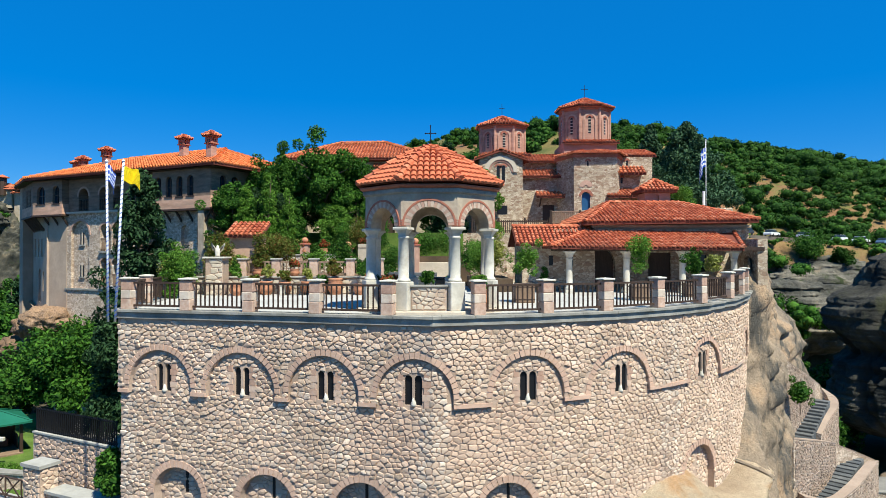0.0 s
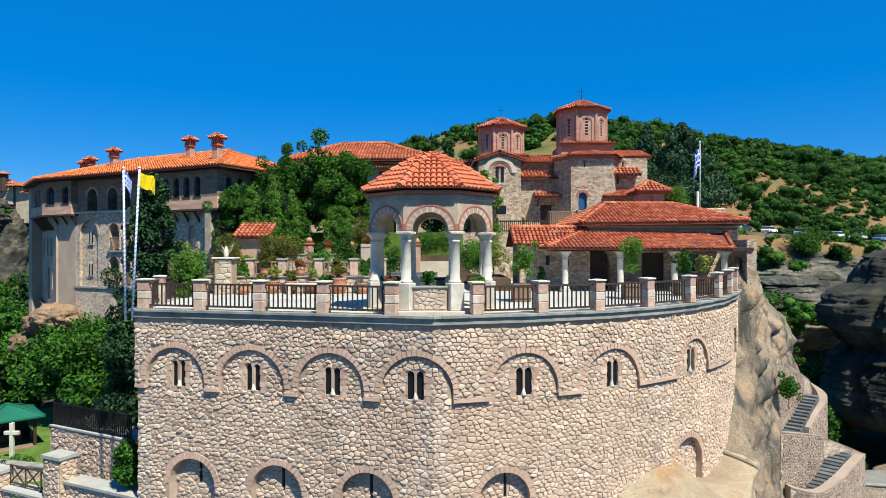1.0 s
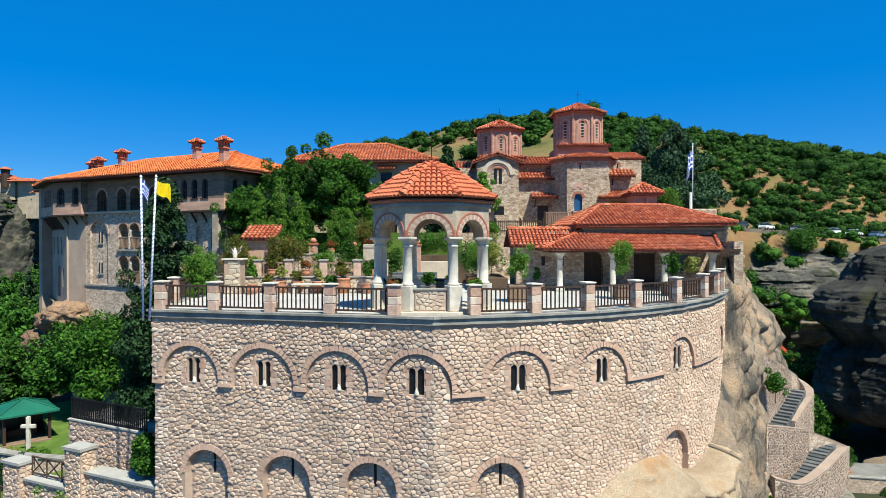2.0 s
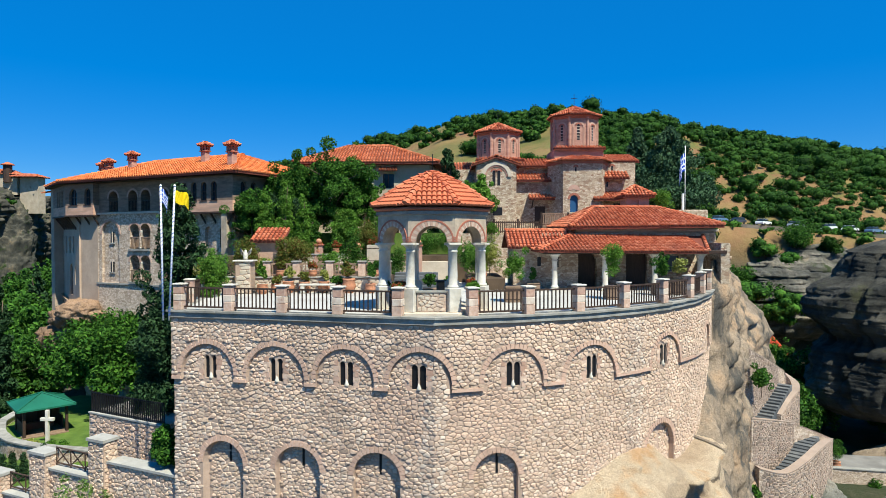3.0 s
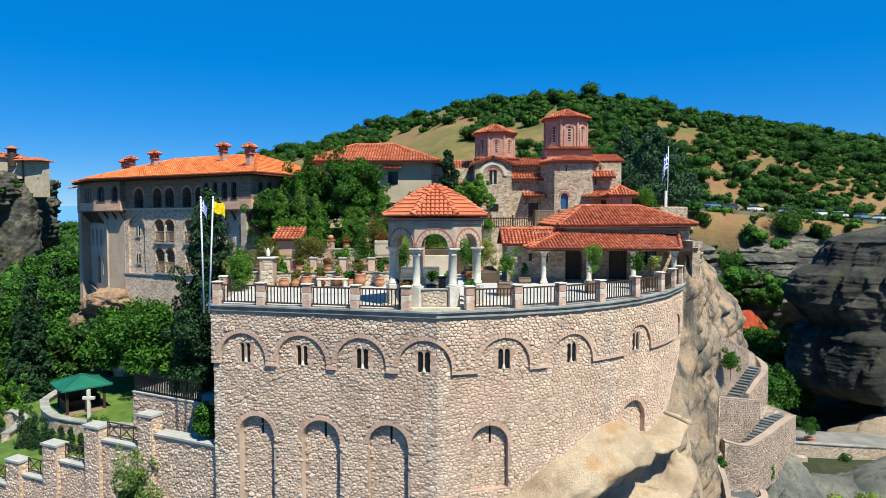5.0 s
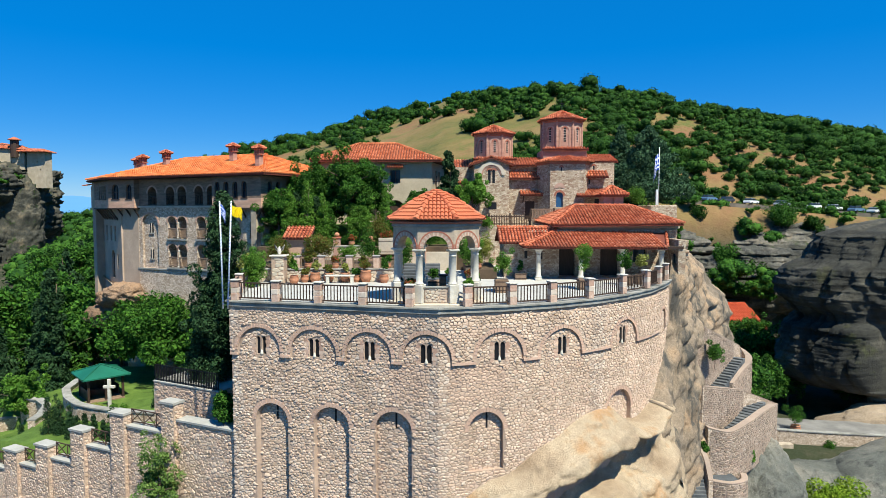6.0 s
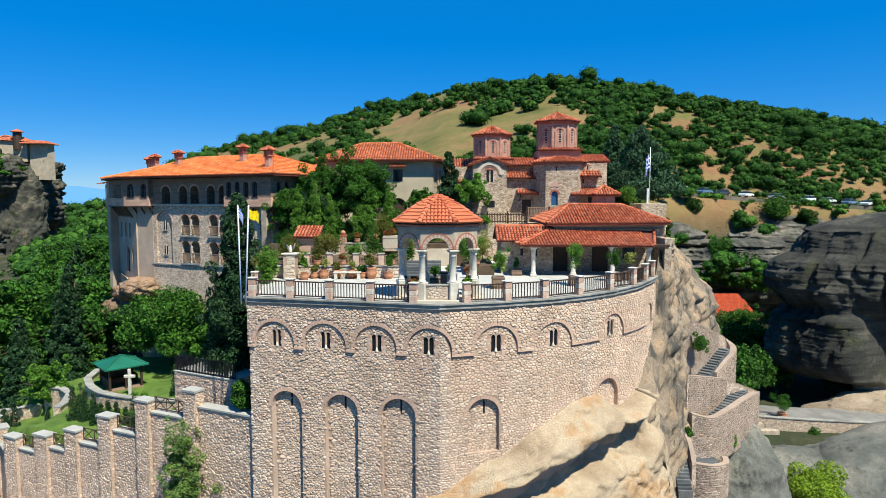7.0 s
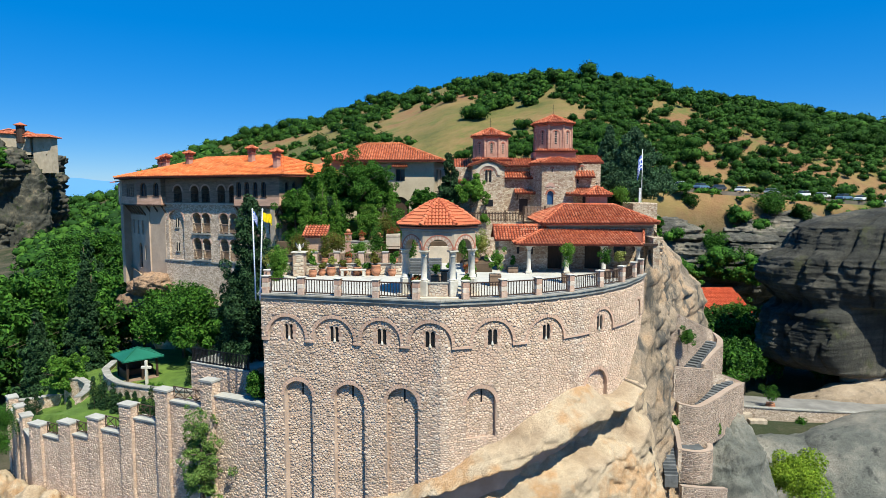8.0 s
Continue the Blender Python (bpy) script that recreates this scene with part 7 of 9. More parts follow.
# church forecourt: rock-built podium, fence and wooden balcony
g = Geo().box(1.2, 16.6, 41.25, 54.0, -0.5, 3.2)
solid("church_podium", g, M_CHURCH, "rubble podium under the church forecourt", "wall", kind="structure")
fence = thing("forecourt_fence", (4.5, 41.4, 3.2), "dark wooden picket fence along the church forecourt", "fence")
pk = mesh_of("picket", *(lambda g: (g.v, g.f))(Geo().box(-0.03, 0.03, -0.02, 0.02, 0.0, 0.85)), M_WOOD)
for k in range(38):
    same("picket", pk, (1.9 + k * 0.135, 41.4, 3.2), fence)
part("rail", Geo().box(1.8, 7.0, 41.37, 41.43, 3.9, 3.98).box(1.8, 7.0, 41.37, 41.43, 3.3, 3.37), M_WOOD, fence)
for x in (1.9, 3.6, 5.3, 6.9):
    part("post", Geo().box(x - 0.06, x + 0.06, 41.33, 41.47, 3.1, 4.2, None, 0.01), M_WOOD, fence)
balc = thing("balcony", (9.5, 41.0, 3.2), "brown wooden balcony before the church apse", "balcony")
part("deck", Geo().box(6.8, 12.4, 40.5, 41.8, 3.55, 3.72, None, 0.01), M_PALEWOOD, balc)
part("rail", Geo().box(6.8, 12.4, 40.5, 40.57, 4.48, 4.56).box(6.8, 12.4, 40.5, 40.57, 3.8, 3.86), M_PALEWOOD, balc)
pk2 = mesh_of("slat", *(lambda g: (g.v, g.f))(Geo().box(-0.035, 0.035, -0.015, 0.015, 0.0, 0.75)), M_PALEWOOD)
for k in range(44):
    same("slat", pk2, (6.86 + k * 0.126, 40.53, 3.76), balc)
for x in (6.85, 8.7, 10.5, 12.35):
    part("post", Geo().box(x - 0.06, x + 0.06, 40.46, 40.6, 2.2, 4.62, None, 0.01), M_WOOD, balc)

# ---- flags ----


def flagpole(name, foot, top, r, label, cloth, striped):
    t = thing(name, foot, label, "flag")
    a, c = Vector(foot), Vector(top)
    pole = part("pole", Geo().tube([a - (c - a) * 0.02, c], r, 10), M_POLE, t, smooth=True)
    if striped:
        d = c - a
        n = 34
        for ph in (0.0,):
            pts = []
            for i in range(n * 6):
                f = i / (n * 6 - 1)
                an = 2 * math.pi * f * n + ph
                pts.append(a + d * f + Vector((math.cos(an) * r * 0.72, math.sin(an) * r * 0.72, 0)))
            part("blue_spiral", Geo().tube(pts, r * 0.62, 5), M_FLAGB, pole, smooth=True)
    part("finial", Geo().lathe([(0, -0.06), (0.06, 0), (0, 0.08)], 10, tuple(c)), M_POLE, pole)
    return t


def cloth(parent, origin, w, h, hang, mats, turn, seed):
    """A flag that hangs from the pole in folds; mats(u, v) picks the colour of a stripe."""
    nu, nv = 26, 18
    c, s = math.cos(radians(turn)), math.sin(radians(turn))
    groups = {}
    for i in range(nu):
        for j in range(nv):
            groups.setdefault(mats((i + 0.5) / nu, (j + 0.5) / nv), []).append((i, j))

    def at(i, j):
        u, v = i / nu, j / nv
        fold = 0.10 * math.sin(u * 9 + v * 2 + seed) * (0.3 + u)
        x = w * u * (1 - hang * 0.5 * u) * (1 - 0.12 * v)
        z = -h * v - hang * h * u * u * 0.9 + 0.05 * math.sin(u * 7 + seed)
        return (origin[0] + x * c - fold * s, origin[1] + x * s + fold * c, origin[2] + z)

    for m, cells in groups.items():
        g = Geo()
        for i, j in cells:
            g.add([at(i, j + 1), at(i + 1, j + 1), at(i + 1, j), at(i, j)], [(0, 1, 2, 3)])
        ob = part("cloth", g, m, parent, smooth=True)
        md = ob.modifiers.new("thick", "SOLIDIFY")
        md.thickness = 0.008


def greek(u, v):
    if u < 0.37 and v < 5 / 9:
        return M_FLAGW if abs(u - 0.185) < 0.04 or abs(v - 5 / 18) < 0.06 else M_FLAGB
    return M_FLAGB if int(v * 9) % 2 == 0 else M_FLAGW


f1 = flagpole("flagpole", (-10.98, 20.95, -0.3), (-11.02, 20.9, 4.85), 0.038, "white flagpole wound in blue with a blue and white flag", None, True)
cloth(f1, (-10.98, 20.9, 4.7), 0.42, 0.55, 0.9, greek, 15, 1.0)
f2 = flagpole("flagpole", (-10.72, 20.9, -0.3), (-10.42, 20.8, 4.85), 0.038, "white flagpole wound in blue with a yellow flag", None, True)
cloth(f2, (-10.40, 20.8, 4.68), 0.74, 0.5, 0.6, lambda u, v: M_FLAGY, 10, 2.6)
f3 = flagpole("flagpole", (18.3, 44.4, 4.6), (18.3, 44.4, 9.75), 0.028, "tall thin flagpole with a blue and white striped flag", None, False)
cloth(f3, (18.27, 44.4, 9.2), 0.8, 1.35, 0.95, greek, 190, 0.4)
part("pole_foot", Geo().tube([(18.1, 44.3, 4.6), (18.1, 44.3, 6.2)], 0.09, 10), M_POLE, f3)
solid("flag_base", Geo().box(16.7, 18.9, 41.6, 45.0, 0.5, 4.85, None, 0.05), M_CHURCH, "square rubble base behind the porch house", "wall", kind="structure")

# ---- upper garden behind the terrace ----
garden = thing("garden_wall", (-6, 29.5, 0), "low cream stone planter wall with posts and wooden railing", "wall")
part("planter_wall", Geo().box(-12.4, -2.9, 29.5, 29.9, -0.05, 0.72, None, 0.02), M_MORTAR, garden)
pf = flat(-12.4, 29.5, 0)
for vs, fs, *_ in rubble(pf, 0.05, 9.4, 0.0, 0.68, None, 0.32, 0.2, 0.03, 12):
    part("stone", Geo().add(vs, fs), M_CREAM, garden)
part("slab", Geo().box(-12.5, -2.8, 29.42, 29.98, 0.72, 0.80, None, 0.015), M_COPING, garden)
for x in (-9.3, -7.75, -6.0, -4.3, -2.95):
    pp = part("post", Geo().box(x - 0.19, x + 0.19, 29.52, 29.9, 0.8, 1.55, None, 0.02), M_POST, garden)
    part("cap", Geo().box(x - 0.24, x + 0.24, 29.47, 29.95, 1.55, 1.63, None, 0.02), M_COPING, pp)
gb = mesh_of("baluster", *(lambda g: (g.v, g.f))(Geo().box(-0.025, 0.025, -0.02, 0.02, 0.0, 0.6)), M_PALEWOOD)
for a, c in ((-9.3, -7.75), (-7.75, -6.0), (-6.0, -4.3), (-4.3, -2.95)):
    part("rail", Geo().box(a + 0.19, c - 0.19, 29.68, 29.74, 1.42, 1.5).box(a + 0.19, c - 0.19, 29.68, 29.74, 0.86, 0.92), M_PALEWOOD, garden)
    n = int((c - a - 0.4) / 0.19)
    for k in range(n):
        same("baluster", gb, (a + 0.28 + k * 0.19, 29.71, 0.86), garden)
solid("floor_garden", Geo().box(-13.2, -2.9, 29.7, 37.2, -0.4, 0.74).box(1.4, 3.4, 31.0, 37.0, -0.4, 0.6), M_SOIL, "raised garden beds of dark soil", "floor", kind="structure")
upper = thing("upper_garden_wall", (-7, 37, 0.7), "upper rubble garden wall with brick pillars and pots", "wall")
part("wall", Geo().box(-10.6, -5.4, 36.8, 37.2, 0.5, 1.74, None, 0.02), M_MORTAR, upper)
for vs, fs, *_ in rubble(flat(-10.6, 36.8, 0), 0.05, 5.1, 0.75, 1.72, None, 0.32, 0.2, 0.03, 14):
    part("stone", Geo().add(vs, fs), M_CREAM, upper)
part("slab", Geo().box(-10.7, -5.3, 36.72, 37.28, 1.74, 1.83, None, 0.015), M_COPING, upper)
for x, t in ((-8.0, 2.35), (-5.5, 2.1), (-1.6, 2.3)):
    pl_ = part("pillar", Geo().box(x - 0.24, x + 0.24, 36.75, 37.25, 0.2, t, None, 0.02), M_PINK, upper)
    part("cap", Geo().box(x - 0.3, x + 0.3, 36.7, 37.3, t, t + 0.1, None, 0.02), M_BRICK, pl_)
    part("ball", Geo().lathe([(0.12, t + 0.1), (0.18, t + 0.2), (0.2, t + 0.3), (0.12, t + 0.42), (0.0, t + 0.46)], 12, (x, 37, 0)), M_TERRA, pl_, smooth=True)
part("wall", Geo().box(-3.6, 0.9, 36.85, 37.2, -0.1, 1.35, None, 0.02), M_CREAM, upper)
part("back_bed", Geo().box(-14.0, 1.6, 37.2, 46.5, -0.3, 1.7), M_SOIL, upper)
part("back_bed", Geo().box(-13.0, 1.3, 41.0, 47.0, 1.0, 3.2), M_LAWN, upper)
# steps to the upper garden
steps = thing("garden_steps", (-1.5, 30.5, 0), "broad grey stone garden steps", "steps")
for k in range(6):
    part("step", Geo().box(-2.7, -0.3, 29.8 + k * 0.36, 32.2, 0.0 + k * 0.15, 0.15 + k * 0.15, None, 0.015), M_STEP, steps)

# eagle on its pedestal
ped = thing("pedestal", (-10.2, 28.9, 0), "square cream stone pedestal with a slab", "pedestal")
part("block", Geo().box(-10.62, -9.82, 28.5, 29.3, -0.02, 1.62, None, 0.03), M_MORTAR, ped)
for vs, fs, *_ in rubble(flat(-10.62, 28.5, 0), 0.03, 0.78, 0.0, 1.6, None, 0.34, 0.2, 0.03, 15):
    part("stone", Geo().add(vs, fs), M_CREAM, ped)
part("slab", Geo().box(-10.72, -9.72, 28.4, 29.4, 1.62, 1.70, None, 0.02), M_WHITE, ped)
e = Geo()
e.lathe([(0.0, 0.0), (0.12, 0.02), (0.10, 0.1), (0.13, 0.22), (0.11, 0.34), (0.06, 0.42), (0.065, 0.48), (0.0, 0.54)], 12, (-10.2, 28.9, 1.7))
for s in (-1, 1):
    e.add([(-10.2 + s * 0.06, 28.86, 1.92), (-10.2 + s * 0.10, 28.95, 2.1), (-10.2 + s * 0.32, 28.98, 2.36), (-10.2 + s * 0.26, 28.93, 2.02), (-10.2 + s * 0.08, 28.98, 1.88), (-10.2 + s * 0.3, 29.02, 2.3)], [(0, 3, 2, 1), (1, 2, 5, 4), (0, 4, 5, 3), (3, 5, 2), (0, 1, 4)])
solid("eagle_statue", e, M_WHITE, "small white eagle statue with raised wings on the pedestal", "statue", smooth=True)


def pot(loc, r, h, label="terracotta pot with leafy plant", mat=None, plant=None, pr=0.4, ph=0.6, seed=1, box=False, group="pots on the terrace", pmat=None):
    t = thing("plant_pot", loc, label, "plant pot", group)
    x, y, z = loc
    if box:
        part("tub", Geo().box(x - r, x + r, y - r, y + r, z, z + h, None, 0.02), pmat or M_PALEWOOD, t)
        for zz in (0.15, 0.8):
            part("band", Geo().box(x - r - 0.01, x + r + 0.01, y - r - 0.01, y + r + 0.01, z + h * zz, z + h * zz + 0.04), M_WOOD, t)
    else:
        part("jar", Geo().lathe([(r * 0.6, 0), (r * 0.95, h * 0.35), (r, h * 0.55), (r * 0.82, h * 0.86), (r * 0.9, h * 0.9), (r * 0.9, h), (r * 0.75, h), (r * 0.7, h * 0.85)], 18, loc), pmat or M_TERRA, t, smooth=True)
    part("soil", Geo().lathe([(r * 0.72, h * 0.86), (0.0, h * 0.88)], 12, loc), M_SOIL, t)
    c, rr = crown_clumps((x, y, z + h + ph * 0.5), pr * 0.75, pr * 0.75, ph * 0.5, 22, pr * 0.3, seed, 0.3)
    part("plant", leaves(c, rr, int(600 + 2400 * pr), 0.05, seed), plant or M_LEAF, t)
    return t


rp_ = random.Random(3)
for i, (x, y, r, h, pm, ph) in enumerate(((-8.05, 29.1, 0.33, 0.62, M_LEAF_Y, 0.7), (-7.2, 29.15, 0.3, 0.58, M_LEAF_R, 0.55), (-6.2, 29.15, 0.31, 0.6, M_LEAF_Y, 0.6), (-4.9, 29.1, 0.36, 0.75, M_LEAF_R, 0.6), (-3.75, 28.9, 0.3, 0.5, M_LEAF, 1.1), (-9.2, 28.4, 0.3, 0.5, M_LEAF_L, 1.2), (-8.7, 29.1, 0.26, 0.45, M_LEAF_R, 0.4), (-5.5, 29.2, 0.24, 0.42, M_LEAF, 0.4))):
    pot((x, y, -0.02), r, h, "round terracotta jar with a leafy plant" if pm is M_LEAF else "round terracotta jar with yellowing plant" if pm is M_LEAF_Y else "round terracotta jar with reddish plant", plant=pm, pr=0.36, ph=ph, seed=40 + i)
for i, (x, y, z, pm) in enumerate(((-8.0, 36.95, 1.83, M_FLOWER), (-6.9, 36.95, 1.83, M_FLOWER), (-9.4, 36.95, 1.83, M_LEAF), (-5.95, 36.95, 1.83, M_LEAF_L), (-8.6, 29.7, 0.8, M_LEAF_R), (-6.9, 29.7, 0.8, M_FLOWER), (-5.1, 29.7, 0.8, M_LEAF_R), (-3.6, 29.7, 0.8, M_LEAF), (2.2, 31.5, 0.6, M_LEAF_Y), (0.3, 29.8, -0.02, M_LEAF_L), (1.6, 29.4, -0.02, M_FLOWER), (1.9, 28.6, -0.02, M_LEAF_L))):
    pot((x, y, z), 0.24, 0.34, "small terracotta pot with red flowers" if pm is M_FLOWER else "small terracotta pot with a green plant", plant=pm, pr=0.32, ph=0.45, seed=60 + i)
# planters of cream stone, wooden tubs with small trees
pot((-4.3, 36.9, 1.2), 0.55, 1.2, "large cream stone planter with orange flowers", plant=M_FLOWER, pr=0.6, ph=0.5, seed=81, box=True, pmat=M_CREAM)
for i, (x, y, h, pr, pm) in enumerate(((3.1, 24.4, 0.72, 0.74, M_LEAF_L), (7.9, 25.6, 0.62, 0.7, M_LEAF_L), (10.8, 27.6, 0.6, 0.6, M_LEAF), (11.9, 28.2, 0.6, 0.52, M_LEAF_Y), (-0.6, 25.8, 0.5, 0.4, M_LEAF), (4.9, 30.9, 0.4, 0.3, M_LEAF))):
    pot((x, y, -0.02), 0.36, h, "square wooden tub with a leafy small tree", plant=pm, pr=pr, ph=(1.5, 2.0, 1.5, 1.4, 0.7, 0.7)[i], seed=90 + i, box=True, group="wooden tubs")
# flower pots by the gazebo
for i, (x, y) in enumerate(((-1.75, 19.55), (1.15, 19.7), (-1.6, 20.6), (1.3, 20.9))):
    pot((x, y, -0.02), 0.24, 0.75, "tall pot with red geraniums beside the gazebo", plant=M_FLOWER if i % 2 == 0 else M_LEAF_L, pr=0.34, ph=0.4, seed=101 + i)
bench = thing("bench", (-6.45, 28.7, 0), "low white marble bench", "bench")
part("seat", Geo().box(-7.35, -5.55, 28.5, 28.9, 0.40, 0.48, None, 0.015), M_WHITE, bench)
for x in (-7.2, -5.7):
    part("leg", Geo().box(x - 0.1, x + 0.1, 28.53, 28.87, -0.02, 0.40, None, 0.015), M_WHITE, bench)
table = thing("stone_well", (0.0, 24.6, 0), "square stone font with a wooden lid", "font")
part("body", Geo().box(-0.3, 0.35, 24.3, 24.9, -0.02, 0.85, None, 0.03), M_PALEWOOD, table)
part("lid", Geo().box(-0.36, 0.41, 24.24, 24.96, 0.85, 0.93, None, 0.02), M_WOOD, table)
# small tiled kiosk in the garden
kio = thing("tool_shed", (-9.4, 30.6, 0.7), "small grey shed with a red tiled roof among shrubs", "shed")
part("wall", Geo().box(-10.1, -8.7, 30.2, 31.4, 0.7, 2.75, None, 0.02), M_PALEPINK, kio)
q4 = [Vector(p) for p in ((-10.3, 29.95, 2.68), (-8.5, 29.95, 2.68), (-8.5, 31.5, 3.35), (-10.3, 31.5, 3.35))]
st = part("roof", Geo().add([*q4, *[p + Vector((0, 0, -0.1)) for p in q4]], [(0, 1, 2, 3), (7, 6, 5, 4), (0, 4, 5, 1), (1, 5, 6, 2), (2, 6, 7, 3), (3, 7, 4, 0)]), M_UNDER, kio)
tile_part(tile_slope(*q4, seed=111), st, M_TILE)

# shrubs of the terrace garden
SH = [(-10.55, 29.75, 0.7, 0.75, 2.3, M_LEAF_R), (-8.55, 30.0, 0.7, 0.5, 2.2, M_LEAF_R), (-9.5, 29.95, 0.7, 0.6, 1.2, M_LEAF_Y), (-34.6, 33.0, -13.2, 1.3, 2.4, M_LEAF), (-33.8, 31.2, -14.4, 1.2, 2.2, M_LEAF), (-35.2, 30.6, -15.6, 1.5, 2.6, M_LEAF_L), (-9.0, 32.5, 0.7, 0.5, 1.6, M_LEAF), (-8.0, 32.0, 0.7, 0.9, 2.4, M_LEAF_R), (-7.2, 38.6, 1.7, 0.8, 1.0, M_LEAF), (-10.9, 32.0, 0.7, 0.9, 2.0, M_LEAF_R), (-11.9, 28.6, -0.1, 0.9, 2.1, M_LEAF_Y), (-11.2, 27.6, -0.1, 0.65, 2.3, M_LEAF_L),
      (-11.25, 26.6, -0.1, 0.55, 2.5, M_LEAF_L), (-6.6, 33.0, 0.7, 0.8, 1.5, M_LEAF_L), (-5.3, 34.0, 0.7, 0.9, 2.2, M_LEAF), (-6.6, 39.2, 1.7, 1.2, 3.0, M_LEAF_L), (-5.2, 38.5, 1.7, 1.1, 2.2, M_LEAF_R), (-3.9, 38.6, 1.7, 1.0, 2.4, M_LEAF)]
SH_BACK = [(-2.7, 33.4, 0.4, 0.7, 1.9, M_LEAF), (1.9, 32.6, 0.5, 0.8, 2.2, M_LEAF_L), (2.7, 33.4, 0.5, 0.7, 2.6, M_LEAF_Y), (1.5, 34.8, 0.5, 0.9, 2.0, M_LEAF), (-1.0, 39.0, 1.6, 1.0, 1.6, M_LEAF), (0.4, 39.0, 1.6, 1.0, 1.8, M_LEAF_L),
      (-11.6, 34.5, 0.7, 1.2, 2.4, M_LEAF), (-12.6, 31.0, 0.0, 1.0, 2.4, M_LEAF_D), (3.4, 41.0, 3.0, 0.5, 1.0, M_LEAF_L), (15.6, 41.8, 4.6, 1.0, 1.8, M_LEAF_L), (13.8, 41.0, 4.0, 0.4, 0.9, M_LEAF), (10.6, 43.0, 3.6, 0.5, 1.2, M_LEAF), (-2.2, 21.6, 0.0, 0.3, 1.2, M_LEAF_D), (1.6, 22.8, 0.0, 0.4, 1.5, M_LEAF_D)]
for i, (x, y, z, r, h, m_) in enumerate(SH + SH_BACK):
    lab = {M_LEAF: "dense dark green garden shrub", M_LEAF_L: "bright green leafy garden shrub", M_LEAF_Y: "pale yellow-green variegated shrub", M_LEAF_R: "shrub with reddish garden foliage", M_LEAF_D: "dark green conifer shrub"}[m_]
    shrub("shrub", (x, y, z), r, h, lab, m_, 200 + i, 0.05, int(1600 + 3000 * r * h * 0.5), clumps=26)
cone_tree("dwarf_conifer", (-11.14, 26.6, -0.02), 1.35, 0.42, "small bright green cone-shaped conifer", M_LEAF_L, 300, 0.05, 2600, 60, 0.1, 1.0)
# trees
broad_tree("tree", (-7.6, 40.4, 1.7), 7.3, 2.5, "large leafy tree beside the guest house", M_LEAF, 310, 0.095, 26000, 0.15, 60)
for i, (x, y, h, r) in enumerate(((-9.6, 41.0, 6.6, 1.7), (-5.6, 41.6, 6.2, 1.8), (-6.6, 42.4, 6.0, 1.8), (-12.6, 38.2, 4.4, 1.6))):
    broad_tree('tree', (x, y, 1.7), h, r, 'slender leafy tree in the upper garden', M_LEAF, 312 + i, 0.07, 18000, 0.1, 45)
broad_tree("tree", (-10.6, 41.5, 1.7), 6.6, 2.4, "leafy garden tree before the guest house", M_LEAF, 311, 0.095, 26000, 0.1, 70)
for i, (x, y, h, r) in enumerate(((-12.4, 39.6, 4.6, 1.3), (-11.4, 39.0, 4.4, 1.2), (-13.2, 41.0, 5.0, 1.5), (-9.8, 38.6, 4.0, 1.0), (-10.5, 39.6, 5.2, 1.1), (-12.0, 42.5, 5.6, 1.6), (-8.9, 38.4, 3.6, 0.8))):
    cone_tree("cypress", (x, y, 1.4), h, r, "dark green bushy cypress in the garden", M_LEAF_D if i % 2 else M_LEAF, 320 + i, 0.065, 12000, 110, 0.2, 0.6)
broad_tree("tree", (-6.5, 39.4, 1.7), 3.4, 1.3, "bright green young tree in the garden", M_LEAF_L, 330, 0.08, 10000, 0.15, 40)
for i, (x, y, h, r) in enumerate(((-10.4, 37.8, 5.2, 0.75), (-9.2, 37.7, 4.2, 0.6), (-4.6, 39.0, 4.6, 0.7), (-11.6, 37.6, 4.4, 0.8))):
    cone_tree("cypress", (x, y, 1.4), h, r, "slim bright green cypress in the garden", M_LEAF_L, 360 + i, 0.07, 9000, 110, 0.12, 0.6)
cone_tree("cypress", (0.35, 42.5, 2.8), 6.4, 1.15, "tall dark cypress beside the church", M_LEAF_D, 331, 0.13, 12000, 110, 0.15, 0.5)
broad_tree("tree", (2.3, 41.9, 3.2), 3.9, 1.5, "small spreading tree on the church forecourt", M_LEAF_L, 332, 0.11, 8000, 0.3, 40)
broad_tree("tree", (-2.0, 43.0, 2.8), 3.2, 1.6, "round leafy tree below the guest house", M_LEAF, 333, 0.12, 9000, 0.15, 50)
cone_tree("cedar", (-13.6, 29.0, -6.4), 11.8, 2.0, "tall dark cedar against the terrace corner", M_LEAF_D, 340, 0.10, 70000, 300, 0.3, 0.5)
cone_tree("cedar", (-15.4, 31.6, -6.6), 6.8, 1.7, "dark cedar beside the terrace wall", M_LEAF_D, 341, 0.12, 34000, 190, 0.3, 0.5)
cone_tree("pine", (19.6, 51.5, 0.8), 11.5, 2.9, "large blue-green pine behind the church", M_LEAF_B, 350, 0.14, 52000, 260, 0.28, 0.6, stem=0.46)
cone_tree("pine", (17.8, 54.6, 1.2), 11.7, 2.5, "slim blue-green pine behind the church", M_LEAF_B, 351, 0.16, 40000, 260, 0.3, 0.7)
broad_tree("tree", (19.5, 56.0, 2.2), 3.4, 2.4, "bright green tree behind the church", M_LEAF_L, 352, 0.18, 7000, 0.1, 40)
shrub("shrub", (20.5, 46.5, 0.0), 1.0, 3.6, "dark green bush at the cliff edge", M_LEAF, 353, 0.13, 5000)

